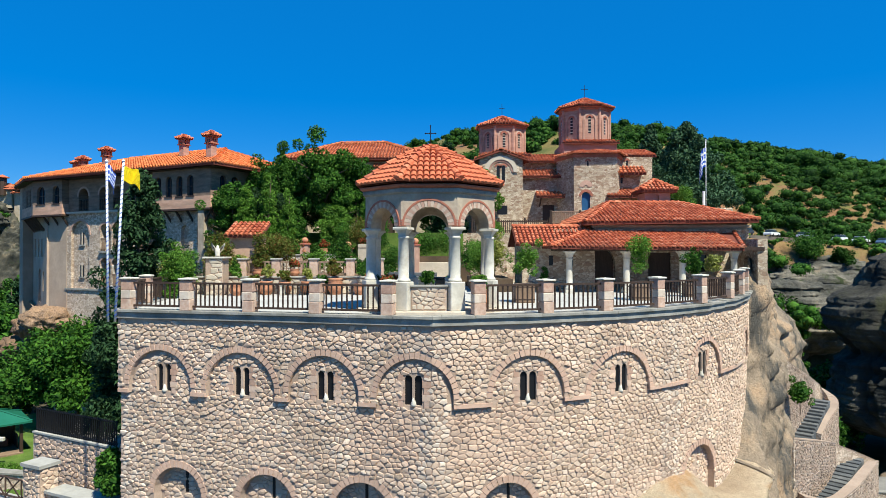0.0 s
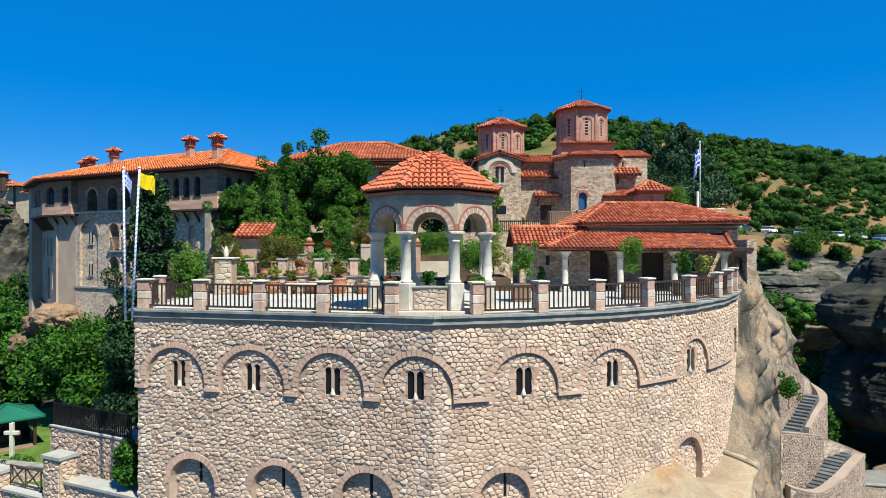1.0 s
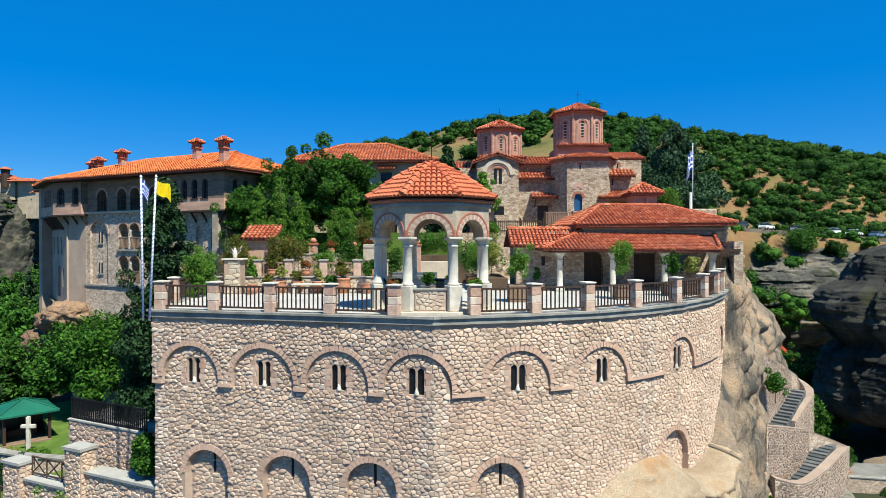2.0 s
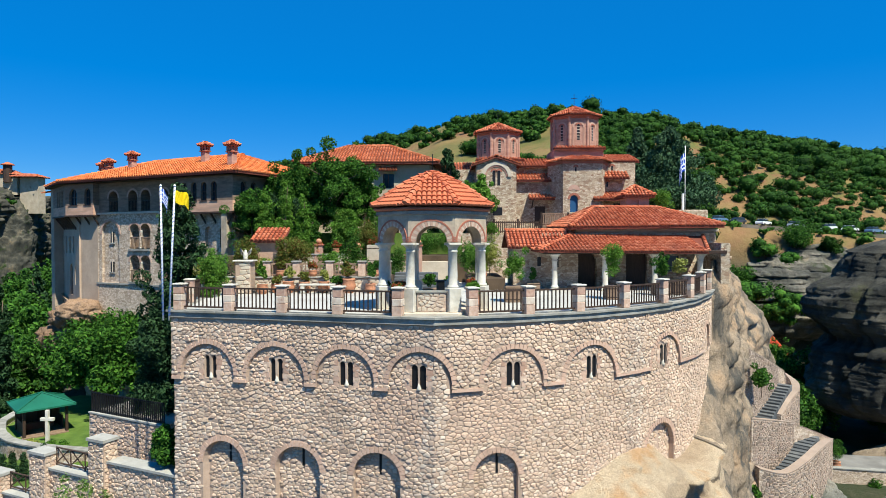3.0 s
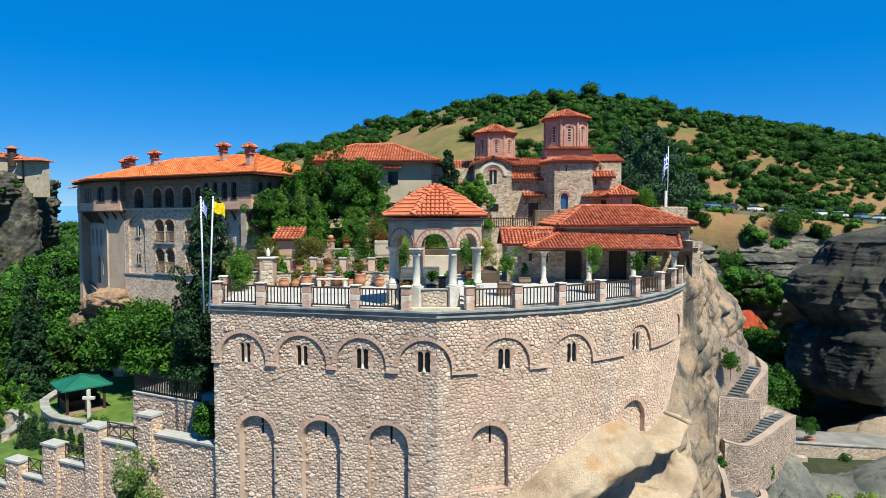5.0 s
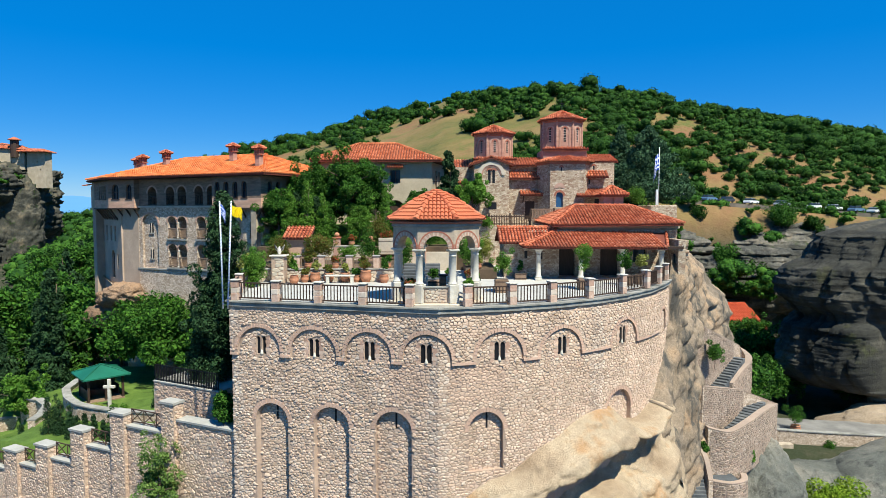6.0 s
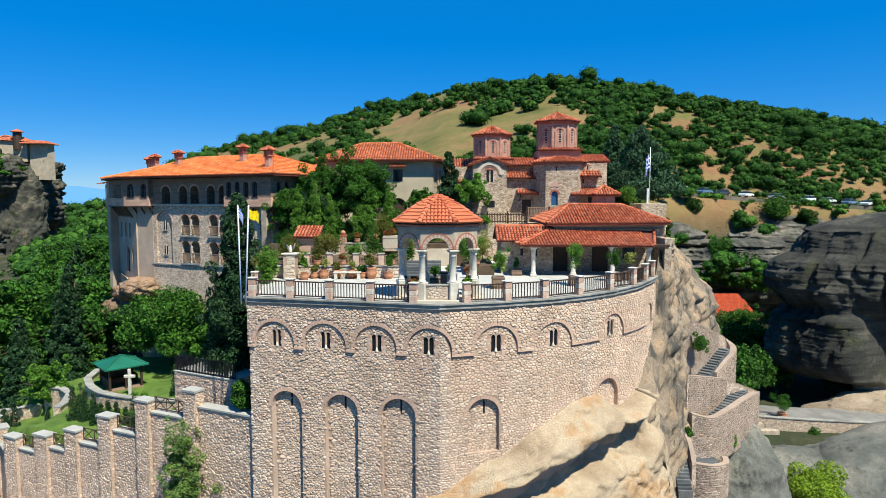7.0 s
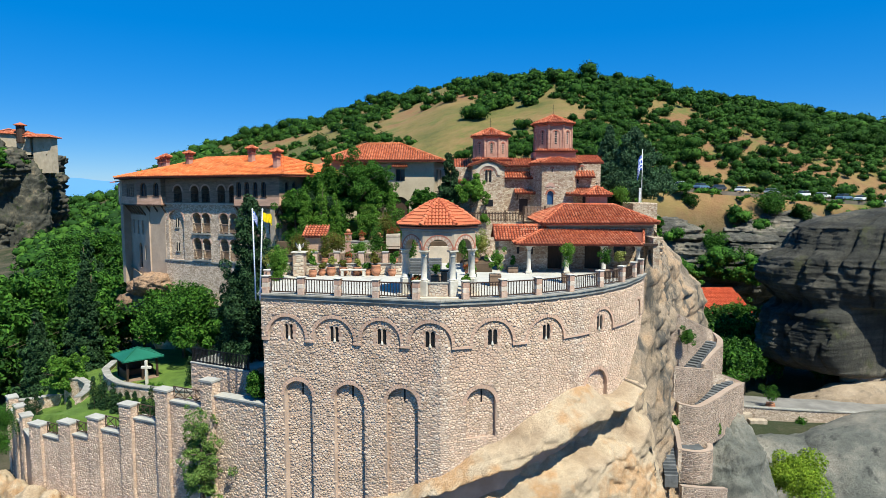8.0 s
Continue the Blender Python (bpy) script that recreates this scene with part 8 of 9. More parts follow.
# ---- lower garden and its battlement wall ----
BX, BY, BA = -32.84, 31.60, -24.55
bw = flat(BX, BY, BA)
batt = thing("wall_garden", (-24, 28, -14), "stepped rubble garden wall with capped piers and small railings", "wall", kind="structure")
PIERS = [(2.05, 3.6, -11.2), (5.4, 6.9, -10.55), (8.55, 9.95, -9.75), (11.8, 13.2, -8.35), (15.25, 16.6, -6.88), (19.25, 20.45, -5.78)]
SPANS = [(3.6, 5.4, -11.95), (6.9, 8.55, -11.35), (9.95, 11.8, -10.5), (13.2, 15.25, -9.2), (16.6, 19.25, -7.55), (20.45, 24.4, -6.7)]
for a, c, t in [(a + 0.12, c - 0.12, t) for a, c, t in PIERS]:
    pr_ = part("pier", Geo().prism([(a, -18.5), (c, -18.5), (c, t - 0.12), (a, t - 0.12)], bw, -0.22, 0.45), M_MORTAR, batt)
    part("pier_cap", Geo().prism([(a - 0.06, t - 0.12), (c + 0.06, t - 0.12), (c + 0.06, t), (a - 0.06, t)], bw, -0.29, 0.52), M_SLAB, pr_)
    g = Geo()
    for vs, fs, *_ in rubble(bw, a + 0.01, c - 0.01, -18.0, t - 0.14, lambda u, z, hw, hh: -0.22, 0.235, 0.155, 0.035, int(a * 10) + 20):
        g.add(vs, fs)
    part("rubble_facing", g, M_STONE, pr_, kind="stuff")
    sd = flat(*bw(c, -0.22, 0)[:2], BA + 90)
    g = Geo()
    for vs, fs, *_ in rubble(sd, 0.01, 0.66, -18.0, t - 0.14, lambda u, z, hw, hh: None if u > 0.24 and z < t - 2.6 else 0.0, 0.235, 0.155, 0.03, int(a * 10) + 21):
        g.add(vs, fs)
    part("rubble_facing", g, M_STONE, pr_, kind="stuff")
for a, c, t in [(a - 0.12, c + 0.12, t) for a, c, t in SPANS]:
    sp = part("curtain", Geo().prism([(a, -18.5), (c, -18.5), (c, t - 0.1), (a, t - 0.1)], bw, 0.0, 0.6), M_MORTAR, batt)
    part("coping_slab", Geo().prism([(a + 0.01, t - 0.1), (c - 0.01, t - 0.1), (c - 0.01, t), (a + 0.01, t)], bw, -0.1, 0.7), M_SLAB, sp)
    g = Geo()
    for vs, fs, *_ in rubble(bw, a + 0.01, c - 0.01, -18.0, t - 0.1, lambda u, z, hw, hh: 0.0, 0.235, 0.155, 0.035, int(a * 10) + 50):
        g.add(vs, fs)
    part("rubble_facing", g, M_STONE, sp, kind="stuff")
    if c < 20:
        g = Geo()
        for zz in (t + 0.12, t + 0.82):
            g.tube([bw(a + 0.05, 0.3, zz), bw(c - 0.05, 0.3, zz)], 0.035, 6)
        n = max(int((c - a) / 0.8), 1)
        for k in range(n):
            a0, c0 = a + (c - a) * k / n, a + (c - a) * (k + 1) / n
            g.tube([bw(a0 + 0.05, 0.3, t + 0.12), bw(c0 - 0.05, 0.3, t + 0.82)], 0.03, 6).tube([bw(a0 + 0.05, 0.32, t + 0.82), bw(c0 - 0.05, 0.32, t + 0.12)], 0.03, 6)
            g.tube([bw(a0 + 0.05, 0.3, t), bw(a0 + 0.05, 0.3, t + 0.85)], 0.03, 6)
        part("railing", g, M_WOOD, sp)
# the wall turns back along the garden's far edge
back = flat(*bw(2.17, -0.2, 0)[:2], 133)
for a, c, t in ((1.9, 3.0, -11.25), (4.6, 5.7, -11.2), (7.7, 8.8, -11.2)):
    pr_ = part("pier", Geo().prism([(a, -18.5), (c, -18.5), (c, t - 0.12), (a, t - 0.12)], back, -0.6, 0.1), M_MORTAR, batt)
    part("pier_cap", Geo().prism([(a - 0.06, t - 0.12), (c + 0.06, t - 0.12), (c + 0.06, t), (a - 0.06, t)], back, -0.66, 0.16), M_SLAB, pr_)
    for face, q in ((back, 0.1), (flat(*back(a, 0.1, 0)[:2], 43), None)):
        g = Geo()
        if q is not None:
            face = flat(*back(c, 0.1, 0)[:2], 313)
        for vs, fs, *_ in rubble(face, 0.01, c - a - 0.01 if q else 0.69, -17.5, t - 0.14, lambda u, z, hw, hh: 0.0, 0.235, 0.155, 0.03, int(a * 10) + 90):
            g.add(vs, fs)
        part("rubble_facing", g, M_STONE, pr_, kind="stuff")
for a, c, t in ((0.0, 2.0, -12.2), (2.9, 4.7, -12.1), (5.6, 7.8, -12.1)):
    sp = part("curtain", Geo().prism([(a, -18.5), (c, -18.5), (c, t - 0.1), (a, t - 0.1)], back, -0.5, 0.0), M_MORTAR, batt)
    part("coping_slab", Geo().prism([(a, t - 0.1), (c, t - 0.1), (c, t), (a, t)], back, -0.6, 0.1), M_SLAB, sp)
for i in range(7):
    x, y, _ = bw(-0.4 + i * 1.9, -1.0, 0)
    boulder("boulder", (x, y, -17.2 + random.uniform(-0.3, 0.3) + (0.8 if i == 0 else 0.0)), (1.0, 1.2, 1.3), M_ROCKW, "pale rounded boulder at the wall foot", 60.0 + i, 0.5, 0.7, 0.08, (40, 24))

# lawn
lx, ly = np.meshgrid(np.linspace(-42, -11.5, 130), np.linspace(22, 52, 130), indexing="ij")


def lawn_z(x, y):
    x, y = np.asarray(x, float), np.asarray(y, float)
    z = -9.4 + 0.13 * np.minimum(x + 28.0, 0) + 0.16 * np.clip(x + 22, 0, 8) + 0.02 * (y - 36)
    # two terraces, each held by a curved wall
    z = z - 1.05 * np.clip((np.interp(x, [-30.0, -28.8, -27.35, -25.7, -23.9, -22.4, -17.0], [48.0, 37.3, 35.0, 33.4, 32.5, 32.0, 31.0]) - y) / 0.3, 0, 1)
    z = z - 1.45 * np.clip((np.interp(y, [33.0, 34.6, 36.7, 38.2, 38.7], [-28.9, -29.1, -29.95, -31.4, -38.0]) - x) / 0.3, 0, 1) * np.clip((y - 31.5) / 2.0, 0, 1)
    z = z - 16.0 * np.clip((-0.4565 * (x + 32.84) + 31.6) - y + 0.7, 0, 1.0)
    z = z - 16.0 * np.clip((-0.73 * (x + 30.95) - 0.68 * (y - 30.5) + 0.5) / 0.8, 0, 1) * (y < 38.5)
    return z + 0.12 * fbm(np.stack([x / 3, y / 3, x * 0], -1), 3) - 0.5 * np.clip(y - 45, 0, 20) - 1.2 * np.clip(-34.5 - x, 0, 9)


lz = lawn_z(lx, ly)
solid("lawn", (np.stack([lx, ly, lz], -1).reshape(-1, 3), grid_faces(130, 130)), M_LAWN, "sunny lawn of the lower garden", "lawn", kind="structure", smooth=True)
# curved dry-stone walls
for pts, top in (([(-29.3, 40.0), (-28.7, 37.2), (-27.25, 35.0), (-25.65, 33.45), (-23.9, 32.6), (-22.3, 32.1), (-17.0, 31.1)], -9.1), ([(-32.9, 38.5), (-31.4, 38.2), (-29.85, 36.7), (-29.0, 34.6), (-28.8, 33.2)], -10.2), ([(-33.2, 38.7), (-34.4, 38.0), (-35.4, 37.2), (-36.8, 36.6)], -11.7)):
    n = 24
    P = np.array(pts)
    cu = np.concatenate([[0], np.cumsum(np.hypot(*np.diff(P, axis=0).T))])
    S = np.linspace(0, cu[-1], n)
    X, Y = np.interp(S, cu, P[:, 0]), np.interp(S, cu, P[:, 1])
    rw = thing("garden_retaining_wall", (X[n // 2], Y[n // 2], top - 1.5), "low curved rubble retaining wall on the lawn", "wall")
    part("core", Geo().ribbon(list(zip(X, Y)), [top] * n, [top - 2.4] * n, 0.45), M_MAINWALL, rw)
    part("slab", Geo().ribbon(list(zip(X, Y)), [top + 0.09] * n, [top + 0.003] * n, 0.58), M_COPING, rw)
# hut with green roof
hut = thing("garden_hut", (-25.5, 36.3, -9.45), "open wooden garden hut with a green pyramid roof", "hut")
hz = -9.45
HM = Matrix.Translation((-25.5, 36.3, hz)) @ Matrix.Rotation(radians(43), 4, "Z")
part("deck", Geo().box(-1.25, 1.25, -1.25, 1.25, -0.5, 0.1, HM, 0.02), M_PALEWOOD, hut)
for x in (-1.15, 0.0, 1.15):
    for y in (-1.15, 1.15):
        part("post", Geo().box(x - 0.08, x + 0.08, y - 0.08, y + 0.08, 0.1, 1.85, HM, 0.01), M_WOOD, hut)
part("breast_board", Geo().box(-1.15, 1.15, 1.1, 1.16, 0.1, 1.3, HM), M_WOOD, hut)
part("breast_board", Geo().box(-1.16, -1.1, -1.15, 1.15, 0.1, 0.85, HM), M_WOOD, hut)
part("breast_board", Geo().box(1.1, 1.16, -0.2, 1.15, 0.1, 0.85, HM), M_WOOD, hut)
part("bench", Geo().box(-0.8, 0.8, 0.55, 0.95, 0.1, 0.5, HM, 0.02), M_BRICK, hut)
R4 = [HM @ Vector(p) for p in ((-1.6, -1.6, 1.85), (1.6, -1.6, 1.85), (1.6, 1.6, 1.85), (-1.6, 1.6, 1.85))]
T = HM @ Vector((0, 0, 2.5))
g = Geo().add([*R4, T, *[p + Vector((0, 0, -0.1)) for p in R4]], [(0, 1, 4), (1, 2, 4), (2, 3, 4), (3, 0, 4), (8, 7, 6, 5), (0, 5, 6, 1), (1, 6, 7, 2), (2, 7, 8, 3), (3, 8, 5, 0)])
hrf = part("roof", g, M_GREENROOF, hut)
for p in R4:
    part("ridge_cap", Geo().tube([p + Vector((0, 0, 0.02)), T + Vector((0, 0, 0.03))], 0.045, 6), M_GREENROOF, hrf)
cross = thing("cross_monument", (-23.7, 34.0, -9.75), "white stone cross before the garden hut", "cross")
part("upright", Geo().box(-23.8, -23.6, 33.9, 34.1, -9.7, -7.45, None, 0.02), M_WHITE, cross)
part("arm", Geo().box(-24.1, -23.3, 33.897, 34.103, -8.1, -7.9, None, 0.02), M_WHITE, cross)
rc = random.Random(5)
THUJA = ((-26.6, 31.6, 2.5), (-26.2, 31.9, 2.6), (-25.7, 31.5, 2.3), (-25.2, 31.7, 2.0), (-24.7, 30.9, 1.7), (-24.2, 30.8, 1.6), (-23.8, 31.0, 1.7), (-23.3, 31.2, 1.5), (-22.5, 30.9, 1.3), (-21.4, 29.9, 2.4), (-19.9, 33.2, 2.3), (-33.8, 35.8, 2.4), (-33.4, 34.1, 2.1), (-32.6, 33.3, 1.6), (-29.3, 32.9, 1.5))
for i, (x, y, h) in enumerate(THUJA):
    cone_tree("thuja", (x, y, float(lawn_z(x, y)) - 0.05), h, 0.13 * h + 0.04, "narrow clipped dark green thuja", M_LEAF_D, 400 + i, 0.045, 3000, 70, 0.05, 0.45, group="thujas behind the wall")
for i, (x, y, r, h) in enumerate(((-30.7, 33.4, 0.5, 0.6), (-30.0, 32.6, 0.45, 0.5), (-31.6, 33.0, 0.4, 0.5), (-29.6, 33.8, 0.35, 0.7), (-23.0, 33.2, 0.4, 0.45), (-22.2, 33.0, 0.45, 0.5), (-24.6, 33.8, 0.35, 0.4), (-28.0, 38.6, 0.6, 0.8), (-28.6, 40.4, 0.5, 0.6))):
    shrub("shrub", (x, y, float(lawn_z(x, y)) - 0.05), r, h, "low yellow-green garden bush on the lawn", M_LEAF_Y if i % 3 == 0 else M_LEAF_L, 430 + i, 0.05, 1200)
# platform with iron railing
plat = thing("lookout_platform", (-15, 26, -8), "small rubble platform with black iron railing", "platform")
pw = flat(-17.4, 27.2, -26.5)
part("block", Geo().prism([(0, -10.5), (5.3, -10.5), (5.3, -5.75), (0, -5.75)], pw, 0.0, 3.0), M_MAINWALL, plat)
for vs, fs, *_ in rubble(pw, 0.05, 5.2, -9.5, -5.8, None, 0.28, 0.18, 0.035, 80):
    part("stone", Geo().add(vs, fs), M_STONE, plat)
part("paving", Geo().prism([(0.0, -5.746), (5.3, -5.746), (5.3, -5.68), (0.0, -5.68)], pw, -0.06, 3.0), M_SLAB, plat)
g = Geo()
for zz in (-5.6, -4.75):
    g.tube([pw(0.05, 0.1, zz), pw(5.2, 0.1, zz)], 0.03, 6)
part("rail", g, M_IRON, plat)
br_ = mesh_of("bar", *(lambda g: (g.v, g.f))(Geo().box(-0.026, 0.026, -0.026, 0.026, 0.0, 1.05)), M_IRON)
for k in range(40):
    same("bar", br_, pw(0.08 + k * 0.13, 0.1, -5.75), plat)
broad_tree("fig_tree", (-24.0, 42.0, -9.2), 6.0, 4.4, "broad dark green fig tree behind the hut", M_LEAF, 450, 0.15, 52000, 0.1, 150)
broad_tree("fig_tree", (-20.0, 41.0, -9.0), 3.9, 2.6, "broad leafy tree under the house", M_LEAF, 451, 0.18, 12000, 0.1, 70)
broad_tree("tree", (-14.9, 22.2, -15.2), 7.9, 1.5, "pale green willowy tree growing against the wall foot", M_LEAF_P, 452, 0.065, 15000, 0.0, 70)
shrub("ivy", (-11.6, 22.4, -7.4), 0.75, 3.0, "green creeper hanging at the wall corner", M_LEAF, 453, 0.09, 4500, "climber")

for i, (x, y, h, r) in enumerate(((-34.2, 44.6, 13.2, 1.3), (-36.4, 46.6, 10.0, 1.2), (-38.6, 44.0, 7.5, 1.1))):
    cone_tree("cypress", (x, y, float(height(x, y)) + 2.6), h, r, "tall narrow dark cypress beyond the lawn", M_LEAF_D, 490 + i, 0.16, 42000, 260, 0.16, 0.45)
broad_tree("tree", (-33.0, 38.6, -13.0), 4.6, 1.7, "bright green tree at the lawn edge", M_LEAF_L, 495, 0.12, 9000, 0.1, 60)

# ---- woods of the valley ----
protos = [broad_tree("tree", (-38.0, 52.0, float(height(-38, 52)) - 0.3), 8.5, 3.4, "leafy oak of the wooded valley", M_WOODS, 460, 0.24, 8000, 0.1, 70, group="valley woods"),
          broad_tree("tree", (-44.0, 60.0, float(height(-44, 60)) - 0.3), 9.5, 3.8, "bright leafy tree of the wooded valley", M_LEAF, 461, 0.24, 8000, 0.1, 70, group="valley woods"),
          cone_tree("cypress", (-40.0, 46.0, float(height(-40, 46)) - 0.3), 11.0, 2.4, "dark cypress of the wooded valley", M_LEAF_D, 462, 0.27, 7000, 110, 0.25, 0.7, group="valley woods")]
rw_ = random.Random(11)
spots = []
for _ in range(2600):
    y = 44 + 120 * rw_.random() ** 1.1
    x = -(y + 15) * rw_.uniform(0.40, 0.84) - 4
    if x > -36 and y < 62 or (x > -42 and y < 50) or (-x / (y + 15) > 0.60 and y > 75):
        continue
    if all((x - a) ** 2 + (y - c) ** 2 > (4.2 + y * 0.012) ** 2 for a, c in spots):
        spots.append((x, y))
for x, y in spots[:190]:
    p = protos[rw_.choice((0, 0, 0, 1, 1, 2))]
    s_ = rw_.uniform(0.75, 1.2)
    copy_thing(p, Matrix.Translation((x, y, float(height(x, y)) - 0.3)) @ Matrix.Rotation(rw_.uniform(0, 6.28), 4, "Z") @ Matrix.Scale(s_, 4))
# trees to the right, below the cliff
for i, (x, y, k, s_) in enumerate(((34, 62, 1, 0.9), (37, 66, 0, 0.9), (32, 70, 1, 0.8), (41, 74, 0, 0.8), (30, 56, 1, 0.7), (46, 92, 0, 0.9), (52, 96, 1, 0.8), (58, 92, 0, 0.8), (48, 78, 1, 0.7), (28, 62, 0, 0.7), (36, 76, 0, 0.8), (54, 86, 1, 0.7), (39, 77.5, 0, 1.1), (43, 76.5, 1, 1.0), (47.5, 77.5, 0, 1.1), (51, 79, 1, 1.0), (45, 72, 0, 0.7), (52, 70, 1, 0.6), (34.5, 70, 0, 0.8), (40, 68, 1, 0.7))):
    copy_thing(protos[k], Matrix.Translation((x, y, float(height(x, y)) - 0.3)) @ Matrix.Rotation(i * 1.3, 4, "Z") @ Matrix.Scale(s_, 4))
shrub("shrub", (31.0, 39.5, -21.5), 2.9, 4.6, "bright yellow-green bush on the rock slope", M_LEAF_LY, 470, 0.12, 14000)
shrub("shrub", (67.0, 57.0, -4.0), 3.4, 4.2, "green bush growing on the rock tower", M_LEAF, 471, 0.2, 7000)
for i, (x, y, z, r) in enumerate(((19.2, 34.4, -6.6, 0.9), (20.9, 32.6, -12.9, 0.45), (16.9, 30.6, -11.6, 0.4))):
    shrub("shrub", (x, y, z), r, r * 2.2, "small green bush clinging to the stair wall", M_LEAF_L if i % 2 else M_LEAF, 480 + i, 0.09, 1800)

# ---- rock stairs ----
stairs = thing("rock_stairs", (21, 37, -12), "winding stone stairs with curved rubble parapets on the cliff", "stairs")


def curve(pts, n=30):
    P = np.array(pts, float)
    t = np.linspace(0, len(pts) - 1, n)
    i = np.clip(t.astype(int), 0, len(pts) - 2)
    f = (t - i)[:, None]
    p0, p1, p2, p3 = P[np.clip(i - 1, 0, None)], P[i], P[i + 1], P[np.clip(i + 2, None, len(pts) - 1)]
    return 0.5 * (2 * p1 + (p2 - p0) * f + (2 * p0 - 5 * p1 + 4 * p2 - p3) * f ** 2 + (3 * p1 - p0 - 3 * p2 + p3) * f ** 3)


def stair_wall(pts, drop, t=0.45, cap=True):
    c = curve(pts)
    xy, top = [tuple(p[:2]) for p in c], [float(p[2]) for p in c]
    w = part("parapet", Geo().ribbon(xy, top, [z - drop for z in top], t), M_MAINWALL, stairs)
    if cap:
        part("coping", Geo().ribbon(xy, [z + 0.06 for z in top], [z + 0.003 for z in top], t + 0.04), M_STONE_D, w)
    # rows of stones on the outer face
    L = np.concatenate([[0], np.cumsum(np.hypot(np.diff(c[:, 0]), np.diff(c[:, 1])))])

    def at(u, wd, z):
        x, y, zz = np.interp(u, L, c[:, 0]), np.interp(u, L, c[:, 1]), np.interp(u, L, c[:, 2])
        k = min(max(int(np.searchsorted(L, u)), 1), len(L) - 1)
        dx, dy = c[k, 0] - c[k - 1, 0], c[k, 1] - c[k - 1, 1]
        n = math.hypot(dx, dy) or 1
        return (x + (dy / n) * (t / 2 - wd), y - (dx / n) * (t / 2 - wd), zz + z)

    g = Geo()
    for vs, fs, *_ in rubble(at, 0.1, L[-1] - 0.1, -drop, -0.03, None, 0.24, 0.145, 0.03, int(abs(pts[0][0]) * 100)):
        g.add(vs, fs)
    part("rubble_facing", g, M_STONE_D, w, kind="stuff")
    return w


def flight(a, c, width, n):
    a, c = Vector(a), Vector(c)
    d = c - a
    h = Vector((d.x, d.y, 0)).normalized()
    m = Matrix.Rotation(math.atan2(h.y, h.x), 4, "Z")
    run = math.hypot(d.x, d.y) / n
    for k in range(n):
        p = a + d * ((k + 0.5) / n)
        part("step", Geo().box(-run * 0.62, run * 0.62, -width / 2, width / 2, -0.9, 0.0, Matrix.Translation(p) @ m, 0.02), M_STEP, stairs)


stair_wall([(17.0, 33.6, -3.3), (18.8, 35.4, -4.1), (20.8, 37.3, -5.1), (22.5, 39.1, -5.95)], 4.6)
stair_wall([(21.0, 36.0, -8.3), (22.3, 37.3, -7.7), (23.5, 38.5, -7.3), (23.95, 39.5, -7.0), (23.4, 40.0, -6.4), (22.5, 39.2, -5.95)], 3.0)
flight((22.7, 38.8, -6.9), (19.4, 35.3, -8.5), 1.35, 13)
stair_wall([(16.9, 31.3, -7.2), (18.6, 32.8, -7.7), (20.4, 34.4, -8.25), (21.8, 35.9, -8.75)], 3.4)
stair_wall([(17.3, 31.0, -9.85), (18.8, 31.2, -10.2), (20.4, 32.1, -9.9), (22.6, 34.3, -9.8), (24.85, 36.95, -10.1)], 3.4)
stair_wall([(24.85, 37.0, -10.1), (23.4, 36.5, -9.45), (21.8, 36.0, -8.8)], 3.0)
flight((23.3, 36.7, -9.7), (19.3, 32.9, -10.75), 1.4, 13)
part("landing", Geo().box(17.3, 19.6, 31.7, 33.4, -13.0, -10.8, None, 0.03), M_STEP, stairs)
part("landing", Geo().box(17.6, 19.9, 34.2, 36.2, -10.4, -8.6, None, 0.03), M_STEP, stairs)
stair_wall([(16.6, 31.2, -10.4), (16.9, 30.0, -11.6), (17.0, 29.4, -12.8)], 1.6, 0.3)
flight((16.2, 31.0, -11.2), (16.05, 28.3, -14.3), 0.95, 17)
part("landing", Geo().box(17.2, 19.1, 30.0, 31.4, -14.6, -13.0, None, 0.06), M_STEP, stairs)
stair_wall([(17.1, 29.7, -12.9), (18.3, 29.4, -12.95), (19.4, 30.0, -13.0), (19.8, 31.0, -13.0)], 2.4, 0.35)
stair_wall([(16.4, 27.5, -14.6), (18.4, 28.0, -15.0), (20.4, 29.4, -15.7)], 1.8, 0.35)
boulder("stair_rock", (21.9, 35.4, -22.2), (5.6, 5.4, 10.6), M_ROCKL, "grey lichen-streaked rock under the stairs", 44.0, 0.17, 0.4, 0.06, (240, 160))

# ---- road, wall and roadside house below ----
road_pts = curve([(27.0, 65.0, -20.3), (36.0, 61.5, -20.1), (46.0, 59.5, -20.1), (60.0, 58.6, -20.2), (80.0, 58.0, -20.4), (110.0, 57.0, -20.9)], 40)
g = Geo()
L_, R_ = [], []
for i, p in enumerate(road_pts):
    d = road_pts[min(i + 1, 39)] - road_pts[max(i - 1, 0)]
    n = np.array((-d[1], d[0])) / np.hypot(d[0], d[1])
    L_.append((p[0] + n[0] * 3.2, p[1] + n[1] * 3.2, p[2]))
    R_.append((p[0] - n[0] * 2.4, p[1] - n[1] * 2.4, p[2]))
for i in range(39):
    g.add([L_[i], R_[i], R_[i + 1], L_[i + 1], *[(q[0], q[1], q[2] - 2.0) for q in (L_[i], R_[i], R_[i + 1], L_[i + 1])]], [(0, 1, 2, 3), (1, 5, 6, 2), (0, 3, 7, 4)])
solid("road", g, M_ROAD, "pale paved road below the rock", "road", kind="structure")
rw2 = thing("road_wall", R_[12], "low stone wall along the road edge", "wall")
